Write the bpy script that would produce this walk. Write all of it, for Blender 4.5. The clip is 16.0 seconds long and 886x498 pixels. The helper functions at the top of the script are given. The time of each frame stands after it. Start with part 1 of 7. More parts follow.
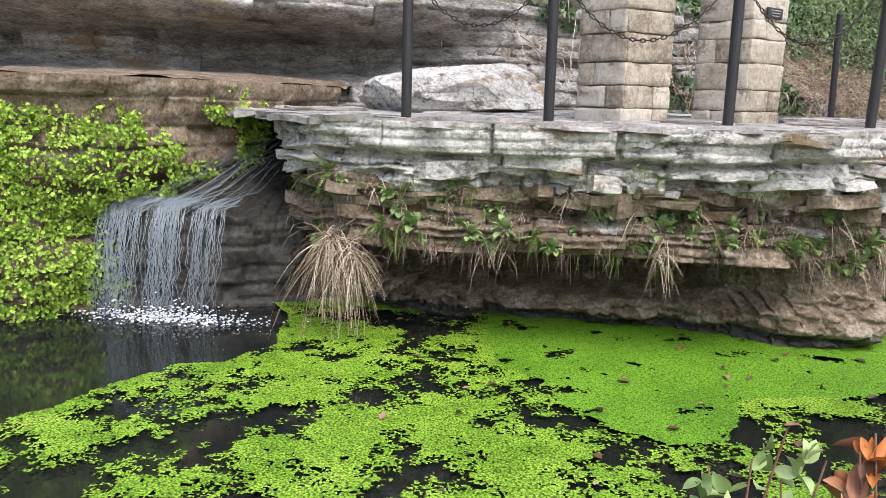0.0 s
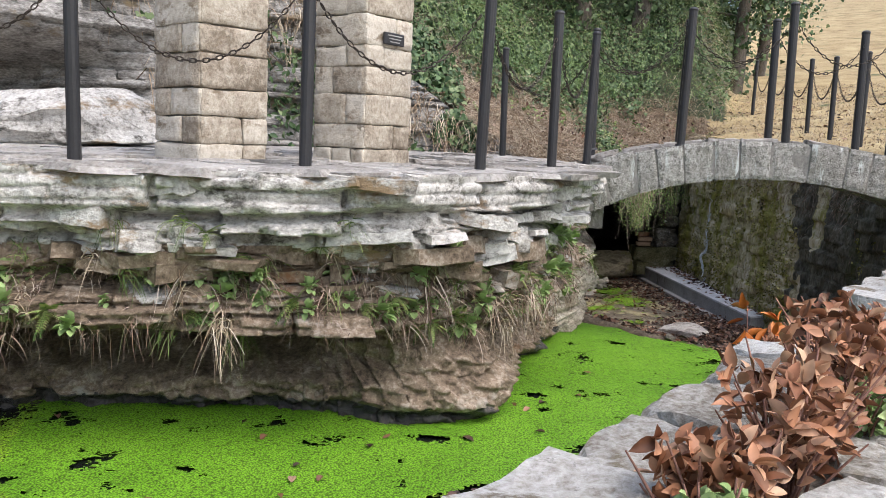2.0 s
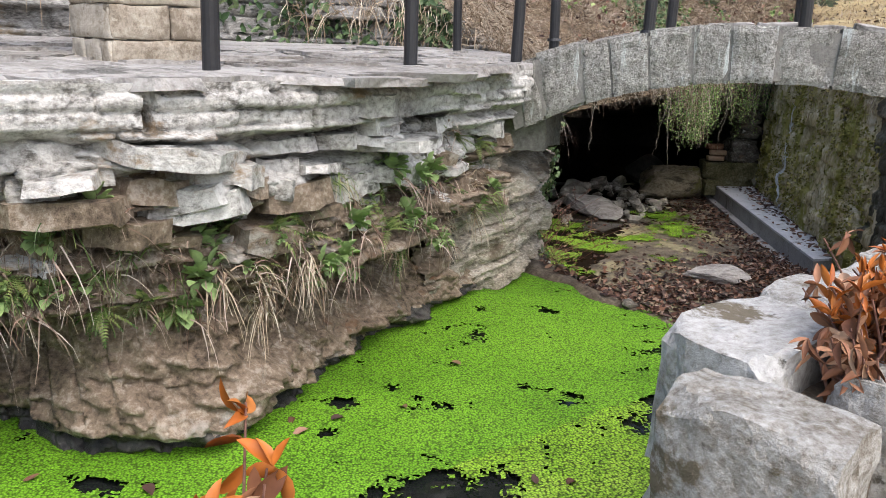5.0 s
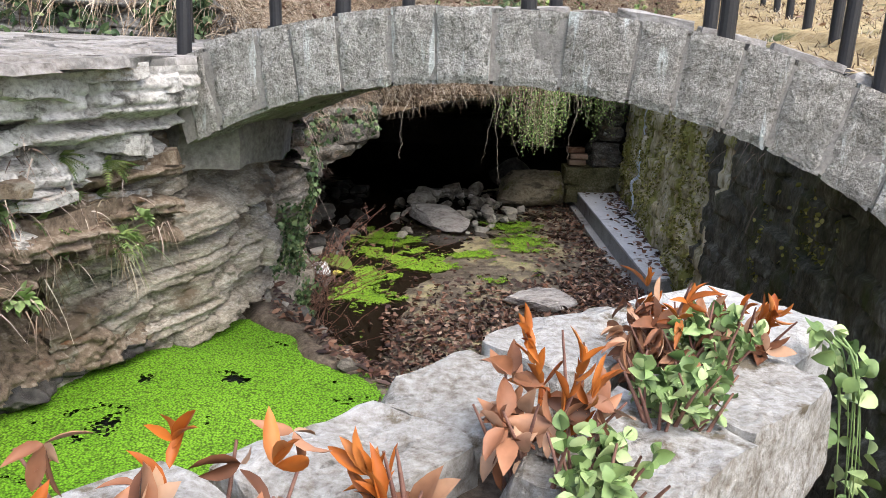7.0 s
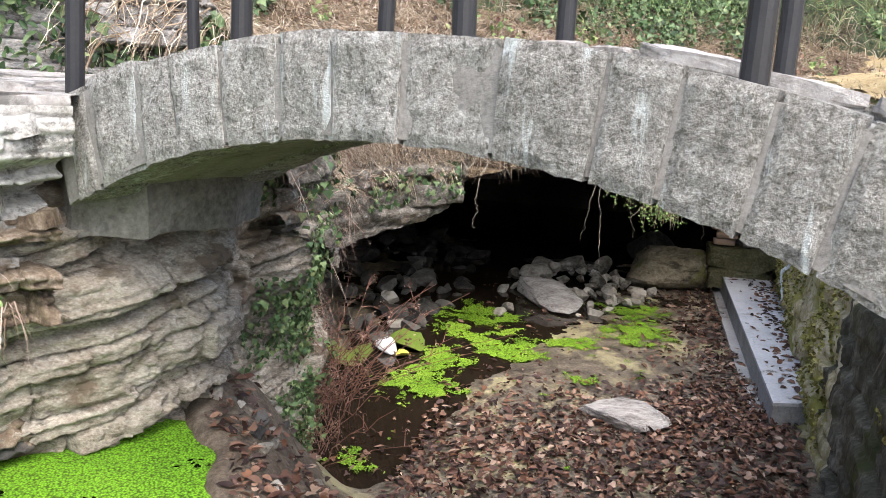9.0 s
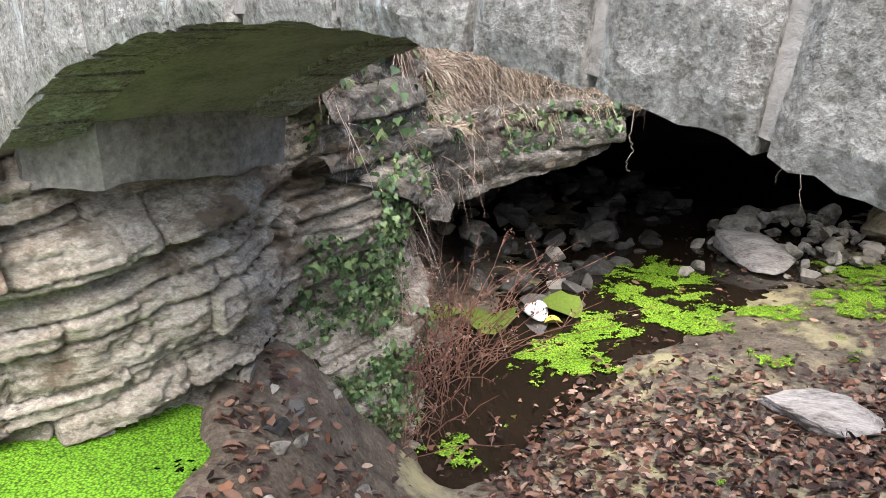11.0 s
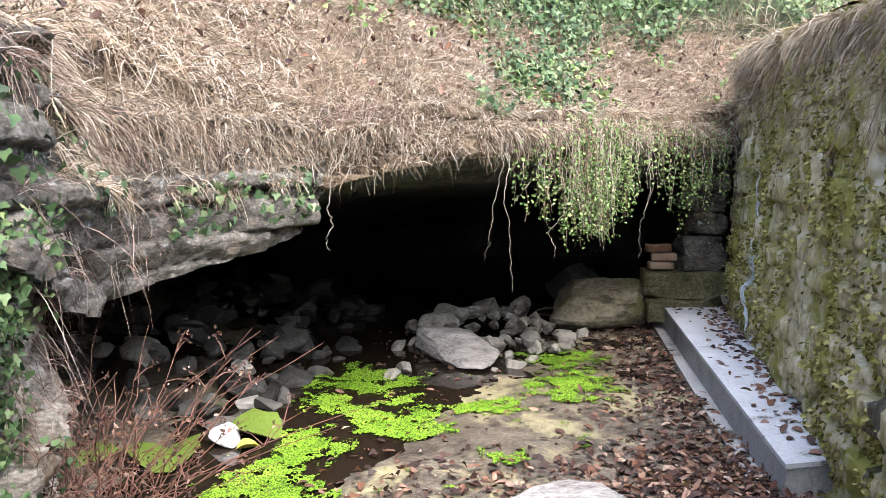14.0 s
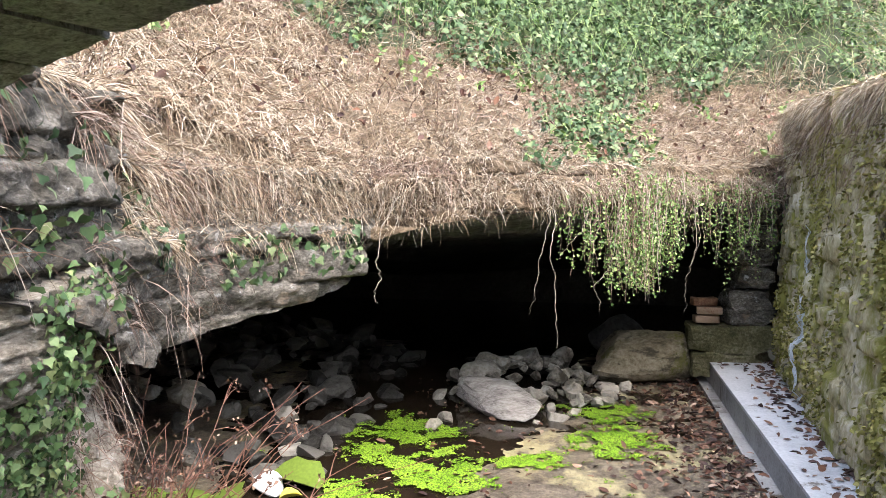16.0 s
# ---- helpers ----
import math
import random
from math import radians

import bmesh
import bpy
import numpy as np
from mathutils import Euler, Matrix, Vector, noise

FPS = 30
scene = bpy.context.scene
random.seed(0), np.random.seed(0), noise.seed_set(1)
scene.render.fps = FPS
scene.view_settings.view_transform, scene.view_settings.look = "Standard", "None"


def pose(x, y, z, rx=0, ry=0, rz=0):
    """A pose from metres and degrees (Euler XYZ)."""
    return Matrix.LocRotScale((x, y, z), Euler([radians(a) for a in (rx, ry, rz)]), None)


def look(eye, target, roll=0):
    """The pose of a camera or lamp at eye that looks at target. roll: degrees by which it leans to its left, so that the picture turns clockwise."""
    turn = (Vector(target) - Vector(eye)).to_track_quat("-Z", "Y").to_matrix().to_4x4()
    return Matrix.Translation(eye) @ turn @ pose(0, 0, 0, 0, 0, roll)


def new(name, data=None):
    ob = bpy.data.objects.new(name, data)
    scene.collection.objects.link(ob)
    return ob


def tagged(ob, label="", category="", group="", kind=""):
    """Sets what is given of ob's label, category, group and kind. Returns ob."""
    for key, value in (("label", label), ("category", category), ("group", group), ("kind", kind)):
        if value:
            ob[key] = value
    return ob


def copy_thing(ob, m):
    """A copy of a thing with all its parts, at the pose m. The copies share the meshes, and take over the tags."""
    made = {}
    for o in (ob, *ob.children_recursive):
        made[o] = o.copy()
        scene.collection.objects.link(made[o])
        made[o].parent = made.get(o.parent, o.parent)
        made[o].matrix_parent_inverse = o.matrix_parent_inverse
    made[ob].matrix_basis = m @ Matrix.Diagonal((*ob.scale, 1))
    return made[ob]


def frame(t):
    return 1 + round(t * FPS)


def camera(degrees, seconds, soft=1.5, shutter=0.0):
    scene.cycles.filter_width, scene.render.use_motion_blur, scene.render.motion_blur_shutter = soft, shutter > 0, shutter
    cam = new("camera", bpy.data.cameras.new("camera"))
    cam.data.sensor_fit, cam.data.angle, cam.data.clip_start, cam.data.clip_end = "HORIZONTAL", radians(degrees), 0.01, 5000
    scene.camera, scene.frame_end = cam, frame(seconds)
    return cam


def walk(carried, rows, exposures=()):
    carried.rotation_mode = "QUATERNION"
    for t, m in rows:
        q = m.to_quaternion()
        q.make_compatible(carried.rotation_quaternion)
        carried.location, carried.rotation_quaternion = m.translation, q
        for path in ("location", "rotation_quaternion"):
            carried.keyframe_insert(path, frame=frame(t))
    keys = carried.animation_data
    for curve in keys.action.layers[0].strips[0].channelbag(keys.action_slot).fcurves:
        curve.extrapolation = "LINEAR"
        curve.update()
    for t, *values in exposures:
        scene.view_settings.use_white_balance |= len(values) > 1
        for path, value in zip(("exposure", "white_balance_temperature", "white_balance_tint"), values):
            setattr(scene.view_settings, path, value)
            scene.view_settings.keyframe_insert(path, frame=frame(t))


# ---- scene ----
cam = camera(57.2, 16.0, 0.6)
PATH = [
    (0, (0.024, 0.061, 1.331), (-0.22, 2.015, 0.979), 1.5),
    (0.5, (0.293, 0.268, 1.315), (0.289, 2.239, 0.978), 1.2),
    (1, (0.519, 0.492, 1.342), (0.668, 2.458, 1.007), 2.0),
    (1.5, (0.795, 0.673, 1.366), (1.007, 2.638, 1.059), 2.5),
    (2, (1.046, 0.913, 1.379), (1.326, 2.877, 1.121), 2.3),
    (2.5, (1.318, 1.113, 1.382), (1.558, 3.084, 1.138), 2.3),
    (3, (1.578, 1.35, 1.393), (1.713, 3.325, 1.111), 2.6),
    (5.5, (2.824, 2.483, 1.384), (2.78, 4.413, 0.859), 1.8),
    (6, (3.087, 2.72, 1.367), (3.112, 4.654, 0.859), 1.3),
    (6.5, (3.34, 2.955, 1.369), (3.444, 4.884, 0.852), 1.4),
    (7, (3.612, 3.194, 1.381), (3.736, 5.124, 0.871), 2.3),
    (7.5, (3.841, 3.5, 1.397), (3.957, 5.439, 0.92), 3.0),
    (8, (4.059, 3.698, 1.392), (4.037, 5.651, 0.964), 3.4),
    (8.5, (4.249, 3.901, 1.38), (4.061, 5.851, 0.974), 3.5),
    (9, (4.362, 4.152, 1.366), (4.022, 6.082, 0.969), 3.6),
    (9.5, (4.482, 4.379, 1.358), (3.866, 6.237, 0.944), 3.1),
    (9.9, (4.62, 4.50, 1.35), (3.92, 6.35, 0.91), 2.3),
    (10.4, (4.76, 4.74, 1.31), (3.95, 6.56, 0.85), 1.0),
    (11.2, (4.64, 5.16, 1.18), (3.72, 6.90, 0.60), -1.4),
    (12, (4.348, 5.516, 1.033), (3.398, 7.137, 0.348), -3.0),
    (12.5, (4.346, 5.654, 0.914), (3.63, 7.457, 0.428), -3.2),
    (13, (4.376, 5.713, 0.867), (3.942, 7.64, 0.553), -1.5),
    (13.5, (4.413, 5.724, 0.849), (4.184, 7.696, 0.609), -0.6),
    (14, (4.418, 5.735, 0.851), (4.273, 7.719, 0.641), -0.3),
    (14.5, (4.432, 5.736, 0.861), (4.318, 7.723, 0.669), 0.1),
    (15, (4.423, 5.738, 0.871), (4.304, 7.727, 0.703), 0.3),
    (15.5, (4.404, 5.738, 0.89), (4.245, 7.727, 0.744), 0.8),
    (16, (4.384, 5.703, 0.919), (4.143, 7.685, 0.808), 0.6),
]
EXPOSURES = [(0.0, 1.10), (1.0, 1.08), (2.0, 1.02), (3.0, 1.02), (5.5, 1.07), (6.5, 1.16), (7.5, 1.46), (8.5, 1.62), (9.5, 1.78), (12.0, 2.32), (12.5, 2.65), (13.0, 2.5), (14.0, 2.27), (15.0, 2.2), (16.0, 2.3)]
KELVIN = [6500] * 9 + [6000, 5600, 5750, 6250, 6450, 6500]
EXPOSURES = [(t, stops, kelvin, 10) for (t, stops), kelvin in zip(EXPOSURES, KELVIN)]
walk(cam, [(t, look(eye, target, roll)) for t, eye, target, roll in PATH], EXPOSURES)

# ---- light ----
world = bpy.data.worlds.new("world")
scene.world = world
world.use_nodes = True
wn = world.node_tree
sky = wn.nodes.new("ShaderNodeTexSky")
sky.sky_type, sky.sun_disc = "NISHITA", False
sky.sun_elevation, sky.sun_rotation = radians(58), radians(145)
sky.air_density, sky.dust_density = 1.0, 4.0
wn.links.new(sky.outputs[0], wn.nodes["Background"].inputs[0])
wn.nodes["Background"].inputs[1].default_value = 0.15
sun = new("sun", bpy.data.lights.new("sun", "SUN"))
sun.data.energy, sun.data.angle, sun.data.color = 1.15, radians(60), (0.98, 0.98, 1.0)
sun.matrix_world = pose(0, 0, 20, 38, 0, 35)

# ---- materials ----


def mat(name, colors, rough=0.85, scale=6.0, bump=0.4, detail=40.0, rand=0.0, spec=0.3, streak=None, moss=None, island=False, stretch=(1, 1, 1)):
    """Weathered surface: a ramp over two scales of noise, fine bump, a random shift per piece, and patches of a second colour."""
    m = bpy.data.materials.new(name)
    m.use_nodes = True
    nt = m.node_tree
    N, L = nt.nodes, nt.links
    b = N["Principled BSDF"]
    b.inputs["Roughness"].default_value = rough
    b.inputs["Specular IOR Level"].default_value = spec
    geo = N.new("ShaderNodeNewGeometry")
    mp = N.new("ShaderNodeMapping")
    mp.inputs["Scale"].default_value = stretch
    L.new(geo.outputs["Position"], mp.inputs[0])
    n1 = N.new("ShaderNodeTexNoise")
    n1.inputs["Scale"].default_value, n1.inputs["Detail"].default_value, n1.inputs["Roughness"].default_value = scale, 8, 0.65
    n2 = N.new("ShaderNodeTexNoise")
    n2.inputs["Scale"].default_value, n2.inputs["Detail"].default_value, n2.inputs["Roughness"].default_value = detail, 6, 0.7
    L.new(mp.outputs[0], n1.inputs["Vector"])
    L.new(mp.outputs[0], n2.inputs["Vector"])
    mix = N.new("ShaderNodeMath")
    mix.operation = "MULTIPLY_ADD"
    mix.inputs[1].default_value = 0.52
    L.new(n2.outputs[0], mix.inputs[0])
    sc = N.new("ShaderNodeMath")
    sc.operation = "MULTIPLY"
    sc.inputs[1].default_value = 0.51
    L.new(n1.outputs[0], sc.inputs[0])
    L.new(sc.outputs[0], mix.inputs[2])
    val = mix.outputs[0]
    if rand:
        src = geo.outputs["Random Per Island"]
        if not island:
            oi = N.new("ShaderNodeObjectInfo")
            src = oi.outputs["Random"]
        ra = N.new("ShaderNodeMath")
        ra.operation = "MULTIPLY_ADD"
        ra.inputs[1].default_value = rand
        off = N.new("ShaderNodeMath")
        off.operation = "SUBTRACT"
        off.inputs[1].default_value = rand * 0.5
        L.new(src, ra.inputs[0])
        L.new(val, ra.inputs[2])
        L.new(ra.outputs[0], off.inputs[0])
        val = off.outputs[0]
    ramp = N.new("ShaderNodeValToRGB")
    el = ramp.color_ramp.elements
    k = len(colors)
    for i, c in enumerate(colors):
        p = 0.37 + 0.26 * i / max(1, k - 1)
        e = el[i] if i < 2 else el.new(p)
        e.position, e.color = p, (*c, 1)
    L.new(val, ramp.inputs[0])
    col = ramp.outputs[0]
    for extra in (streak, moss):
        if not extra:
            continue
        c, amount, s, st = extra
        m2 = N.new("ShaderNodeMapping")
        m2.inputs["Scale"].default_value = st
        L.new(geo.outputs["Position"], m2.inputs[0])
        n3 = N.new("ShaderNodeTexNoise")
        n3.inputs["Scale"].default_value, n3.inputs["Detail"].default_value, n3.inputs["Roughness"].default_value = s, 7, 0.72
        L.new(m2.outputs[0], n3.inputs["Vector"])
        r = N.new("ShaderNodeMapRange")
        r.inputs["From Min"].default_value, r.inputs["From Max"].default_value = 0.62 - amount * 0.3, 0.70 - amount * 0.3
        L.new(n3.outputs[0], r.inputs[0])
        mx = N.new("ShaderNodeMix")
        mx.data_type = "RGBA"
        L.new(r.outputs[0], mx.inputs["Factor"])
        L.new(col, mx.inputs["A"])
        mx.inputs["B"].default_value = (*c, 1)
        col = mx.outputs["Result"]
    L.new(col, b.inputs["Base Color"])
    if bump:
        bp = N.new("ShaderNodeBump")
        bp.inputs["Strength"].default_value, bp.inputs["Distance"].default_value = bump, 0.02
        L.new(mix.outputs[0], bp.inputs["Height"])
        L.new(bp.outputs[0], b.inputs["Normal"])
    return m


LIME = mat("limestone", [(0.14, 0.13, 0.115), (0.35, 0.335, 0.31), (0.52, 0.505, 0.475), (0.64, 0.63, 0.60)], scale=5.0, detail=40, bump=1.0, stretch=(1, 1, 1.3),
           streak=((0.10, 0.094, 0.082), 0.22, 5.0, (1, 1, 1.5)), moss=((0.27, 0.195, 0.12), 0.20, 2.2, (1, 1, 2)))
BROWN = mat("damp_brown_rock", [(0.04, 0.03, 0.022), (0.13, 0.096, 0.066), (0.22, 0.168, 0.12), (0.37, 0.315, 0.255)], scale=7.0, detail=46, bump=1.0, rough=0.7,
            moss=((0.36, 0.33, 0.29), 0.05, 2.4, (1, 1, 1.6)), streak=((0.17, 0.085, 0.04), 0.06, 1.8, (1, 1, 1)))
GREYROCK = mat("grey_bedded_rock", [(0.125, 0.105, 0.08), (0.255, 0.22, 0.175), (0.385, 0.345, 0.285), (0.56, 0.52, 0.45)], scale=6.0, detail=60, bump=1.0, stretch=(1, 1, 2.0),
               streak=((0.15, 0.115, 0.08), 0.30, 1.6, (1, 1, 1.2)), moss=((0.06, 0.054, 0.044), 0.10, 3.0, (1, 1, 2)))
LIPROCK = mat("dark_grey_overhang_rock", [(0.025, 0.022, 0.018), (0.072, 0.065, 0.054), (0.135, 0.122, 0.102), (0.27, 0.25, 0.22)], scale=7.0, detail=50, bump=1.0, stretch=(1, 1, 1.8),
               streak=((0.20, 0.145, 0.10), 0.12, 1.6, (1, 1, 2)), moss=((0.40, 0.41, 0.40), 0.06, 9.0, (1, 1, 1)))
BACKROCK = mat("weathered_cliff_limestone", [(0.045, 0.043, 0.04), (0.16, 0.152, 0.142), (0.29, 0.28, 0.265), (0.47, 0.46, 0.44)], scale=4.5, detail=30, bump=1.0, stretch=(1, 1, 2.5),
               streak=((0.20, 0.15, 0.09), 0.15, 1.2, (1, 1, 2)))
BRIDGE = mat("lichened_grey_stone", [(0.125, 0.12, 0.105), (0.24, 0.232, 0.212), (0.335, 0.325, 0.30), (0.48, 0.47, 0.445)], scale=30.0, detail=120, bump=1.0, rand=0.08,
             streak=((0.14, 0.135, 0.118), 0.26, 60.0, (1, 1, 0.9)), moss=((0.55, 0.59, 0.58), 0.17, 7.0, (2.2, 2.2, 0.30)))
MORTAR = mat("grey_mortar", [(0.12, 0.115, 0.105), (0.22, 0.21, 0.195), (0.30, 0.285, 0.265)], scale=8, detail=80, bump=0.5)
SANDSTONE = mat("dressed_buff_stone", [(0.20, 0.165, 0.125), (0.34, 0.295, 0.235), (0.44, 0.395, 0.325), (0.54, 0.50, 0.43)], scale=7, detail=36, bump=1.0, rand=0.2, streak=((0.22, 0.175, 0.125), 0.14, 4, (1, 1, 2)))
WALLSTONE = mat("pale_wall_stone", [(0.17, 0.15, 0.12), (0.31, 0.295, 0.265), (0.43, 0.425, 0.405), (0.54, 0.54, 0.525)], scale=6, detail=60, bump=1.0, rand=0.14, streak=((0.16, 0.135, 0.095), 0.24, 6, (1, 1, 1)), moss=((0.09, 0.085, 0.07), 0.04, 14, (1, 1, 1)))
MOSSWALL = mat("mossy_wet_wall", [(0.13, 0.108, 0.056), (0.33, 0.275, 0.15), (0.53, 0.455, 0.30), (0.68, 0.62, 0.49)], scale=3.5, detail=22, bump=1.0, stretch=(1, 1, 0.5),
               moss=((0.26, 0.245, 0.06), 0.40, 3.0, (1, 1, 0.5)), streak=((0.05, 0.045, 0.028), 0.14, 3.0, (2, 2, 0.25)))
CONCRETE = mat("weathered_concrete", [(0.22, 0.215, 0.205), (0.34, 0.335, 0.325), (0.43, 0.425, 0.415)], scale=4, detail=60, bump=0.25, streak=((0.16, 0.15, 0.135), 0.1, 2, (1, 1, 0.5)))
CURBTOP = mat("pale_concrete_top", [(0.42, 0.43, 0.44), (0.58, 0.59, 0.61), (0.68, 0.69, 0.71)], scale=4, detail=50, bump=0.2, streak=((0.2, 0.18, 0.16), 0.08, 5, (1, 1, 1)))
LINTEL = mat("dark_stained_concrete", [(0.07, 0.064, 0.056), (0.16, 0.148, 0.13), (0.26, 0.245, 0.22)], scale=4, detail=40, bump=0.6, streak=((0.05, 0.047, 0.03), 0.2, 2.5, (1, 1, 0.6)))
WETROCK = mat("wet_dark_rock", [(0.012, 0.012, 0.012), (0.04, 0.037, 0.034), (0.09, 0.082, 0.072)], scale=5, detail=30, bump=1.0, rough=0.3)
# wet, stained stone; part of its darkness is the shade under the bridge
WETWALL = mat("stained_wet_wall_bridge_shade", [(0.022, 0.02, 0.013), (0.055, 0.05, 0.034), (0.11, 0.10, 0.075), (0.24, 0.225, 0.19)], scale=4, detail=40, bump=1.0, stretch=(1, 1, 0.5), rough=0.6, moss=((0.05, 0.055, 0.016), 0.30, 3.0, (1, 1, 0.4)))
DIRT = mat("brown_soil", [(0.05, 0.039, 0.029), (0.12, 0.095, 0.071), (0.22, 0.18, 0.138)], scale=9, detail=60, bump=1.0, moss=((0.24, 0.21, 0.17), 0.08, 9.0, (1, 1, 1)))
BED = mat("wet_stream_bed", [(0.025, 0.02, 0.015), (0.08, 0.065, 0.05), (0.15, 0.125, 0.095), (0.27, 0.235, 0.18)], scale=5, detail=45, bump=0.8, rough=0.45,
          moss=((0.36, 0.32, 0.19), 0.30, 1.5, (1.3, 0.8, 1)))
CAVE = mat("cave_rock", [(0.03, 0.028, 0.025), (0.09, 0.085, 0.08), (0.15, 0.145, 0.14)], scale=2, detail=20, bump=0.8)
HILL = mat("dry_grass_slope", [(0.12, 0.085, 0.04), (0.26, 0.19, 0.095), (0.36, 0.28, 0.15), (0.45, 0.37, 0.21)], scale=1.2, detail=30, bump=0.9, moss=((0.07, 0.085, 0.03), 0.15, 1.0, (1, 1, 1)))
FLAG = mat("pale_flagstone", [(0.12, 0.108, 0.095), (0.235, 0.22, 0.203), (0.325, 0.31, 0.292), (0.42, 0.405, 0.385)], scale=2.8, detail=36, bump=0.8, rand=0.12, streak=((0.13, 0.125, 0.115), 0.2, 3.0, (1, 1, 1)))
IRON = mat("black_painted_iron", [(0.012, 0.012, 0.014), (0.02, 0.02, 0.023)], scale=10, detail=80, bump=0.12, rough=0.42, spec=0.5)
CHAIN = mat("rusty_dark_chain", [(0.02, 0.017, 0.015), (0.06, 0.045, 0.035)], scale=30, detail=90, bump=0.3, rough=0.6)
MOSS = mat("bright_wet_moss", [(0.10, 0.20, 0.015), (0.29, 0.45, 0.055), (0.45, 0.62, 0.13)], scale=9, detail=60, bump=1.0, rough=0.9, rand=0.12, island=True)
DUCK = mat("duckweed", [(0.08, 0.20, 0.010), (0.15, 0.35, 0.018), (0.20, 0.42, 0.03)], scale=2.2, detail=60, bump=0.5, rough=0.6)


def grainy(m, scale, dark):
    """Small round fronds: dark gaps between cells, and a bump for each."""
    N, L = m.node_tree.nodes, m.node_tree.links
    b = N["Principled BSDF"]
    geo = N.new("ShaderNodeNewGeometry")
    v = N.new("ShaderNodeTexVoronoi")
    v.inputs["Scale"].default_value = scale
    L.new(geo.outputs["Position"], v.inputs["Vector"])
    r = N.new("ShaderNodeMapRange")
    r.inputs["From Min"].default_value, r.inputs["From Max"].default_value = 0.25, 0.75
    r.inputs["To Min"].default_value, r.inputs["To Max"].default_value = 1.1, dark
    L.new(v.outputs["Distance"], r.inputs[0])
    old = b.inputs["Base Color"].links[0].from_socket
    mx = N.new("ShaderNodeMix")
    mx.data_type, mx.blend_type = "RGBA", "MULTIPLY"
    mx.inputs["Factor"].default_value = 1.0
    L.new(old, mx.inputs["A"])
    L.new(r.outputs[0], mx.inputs["B"])
    L.new(mx.outputs["Result"], b.inputs["Base Color"])
    bp = N.new("ShaderNodeBump")
    bp.inputs["Strength"].default_value, bp.inputs["Distance"].default_value = 0.6, 0.004
    bp.invert = True
    L.new(v.outputs["Distance"], bp.inputs["Height"])
    L.new(bp.outputs[0], b.inputs["Normal"])


grainy(DUCK, 120, 0.25)
ALGAE = mat("patchy_duckweed", [(0.08, 0.18, 0.008), (0.22, 0.42, 0.024), (0.35, 0.54, 0.06)], scale=5, detail=60, bump=0.9, rough=0.6)
grainy(ALGAE, 110, 0.15)


def leafmat(name, colors, rough=0.5, trans=0.25):
    m = bpy.data.materials.new(name)
    m.use_nodes = True
    N, L = m.node_tree.nodes, m.node_tree.links
    b = N["Principled BSDF"]
    geo = N.new("ShaderNodeNewGeometry")
    ramp = N.new("ShaderNodeValToRGB")
    ramp.color_ramp.interpolation = "LINEAR"
    el = ramp.color_ramp.elements
    for i, c in enumerate(colors):
        p = i / max(1, len(colors) - 1)
        e = el[i] if i < 2 else el.new(p)
        e.position, e.color = p, (*c, 1)
    L.new(geo.outputs["Random Per Island"], ramp.inputs[0])
    n = N.new("ShaderNodeTexNoise")
    n.inputs["Scale"].default_value = 60
    mx = N.new("ShaderNodeMix")
    mx.data_type, mx.blend_type = "RGBA", "MULTIPLY"
    mr = N.new("ShaderNodeMapRange")
    mr.inputs["To Min"].default_value, mr.inputs["To Max"].default_value = 0.6, 1.25
    L.new(geo.outputs["Position"], n.inputs["Vector"])
    L.new(n.outputs[0], mr.inputs[0])
    mx.inputs["Factor"].default_value = 1.0
    L.new(ramp.outputs[0], mx.inputs["A"])
    L.new(mr.outputs[0], mx.inputs["B"])
    L.new(mx.outputs["Result"], b.inputs["Base Color"])
    b.inputs["Roughness"].default_value = rough
    b.inputs["Specular IOR Level"].default_value = 0.3
    return m


IVY = leafmat("ivy_leaves", [(0.022, 0.048, 0.018), (0.05, 0.095, 0.036), (0.095, 0.155, 0.065), (0.20, 0.25, 0.12)])
IVYPALE = leafmat("pale_trailing_leaves", [(0.06, 0.12, 0.03), (0.13, 0.22, 0.06), (0.22, 0.32, 0.10), (0.32, 0.40, 0.15)])
STRAW = leafmat("dry_grass", [(0.07, 0.045, 0.028), (0.20, 0.138, 0.088), (0.36, 0.275, 0.19), (0.50, 0.415, 0.31), (0.66, 0.60, 0.49)], rough=0.8)
STRAWPINK = leafmat("dead_stems", [(0.045, 0.025, 0.018), (0.15, 0.09, 0.066), (0.27, 0.18, 0.135), (0.42, 0.32, 0.26), (0.54, 0.46, 0.40)], rough=0.85)
LITTER = leafmat("fallen_leaves", [(0.022, 0.012, 0.011), (0.05, 0.026, 0.02), (0.11, 0.05, 0.034), (0.055, 0.04, 0.038), (0.20, 0.095, 0.055), (0.15, 0.085, 0.06), (0.30, 0.175, 0.12), (0.42, 0.32, 0.25)], rough=0.6)
RUST = leafmat("russet_leaves", [(0.10, 0.04, 0.02), (0.27, 0.115, 0.058), (0.41, 0.20, 0.11), (0.52, 0.34, 0.22)], rough=0.5)
ORANGE = leafmat("orange_leaves", [(0.28, 0.07, 0.012), (0.45, 0.13, 0.02), (0.5, 0.19, 0.05)], rough=0.45)
LIGHTGREEN = leafmat("small_green_leaves", [(0.09, 0.155, 0.045), (0.19, 0.29, 0.10), (0.30, 0.41, 0.165), (0.42, 0.51, 0.25)], rough=0.5)
FERN = leafmat("fern_leaves", [(0.04, 0.075, 0.018), (0.09, 0.15, 0.035), (0.18, 0.25, 0.07), (0.30, 0.33, 0.12)])

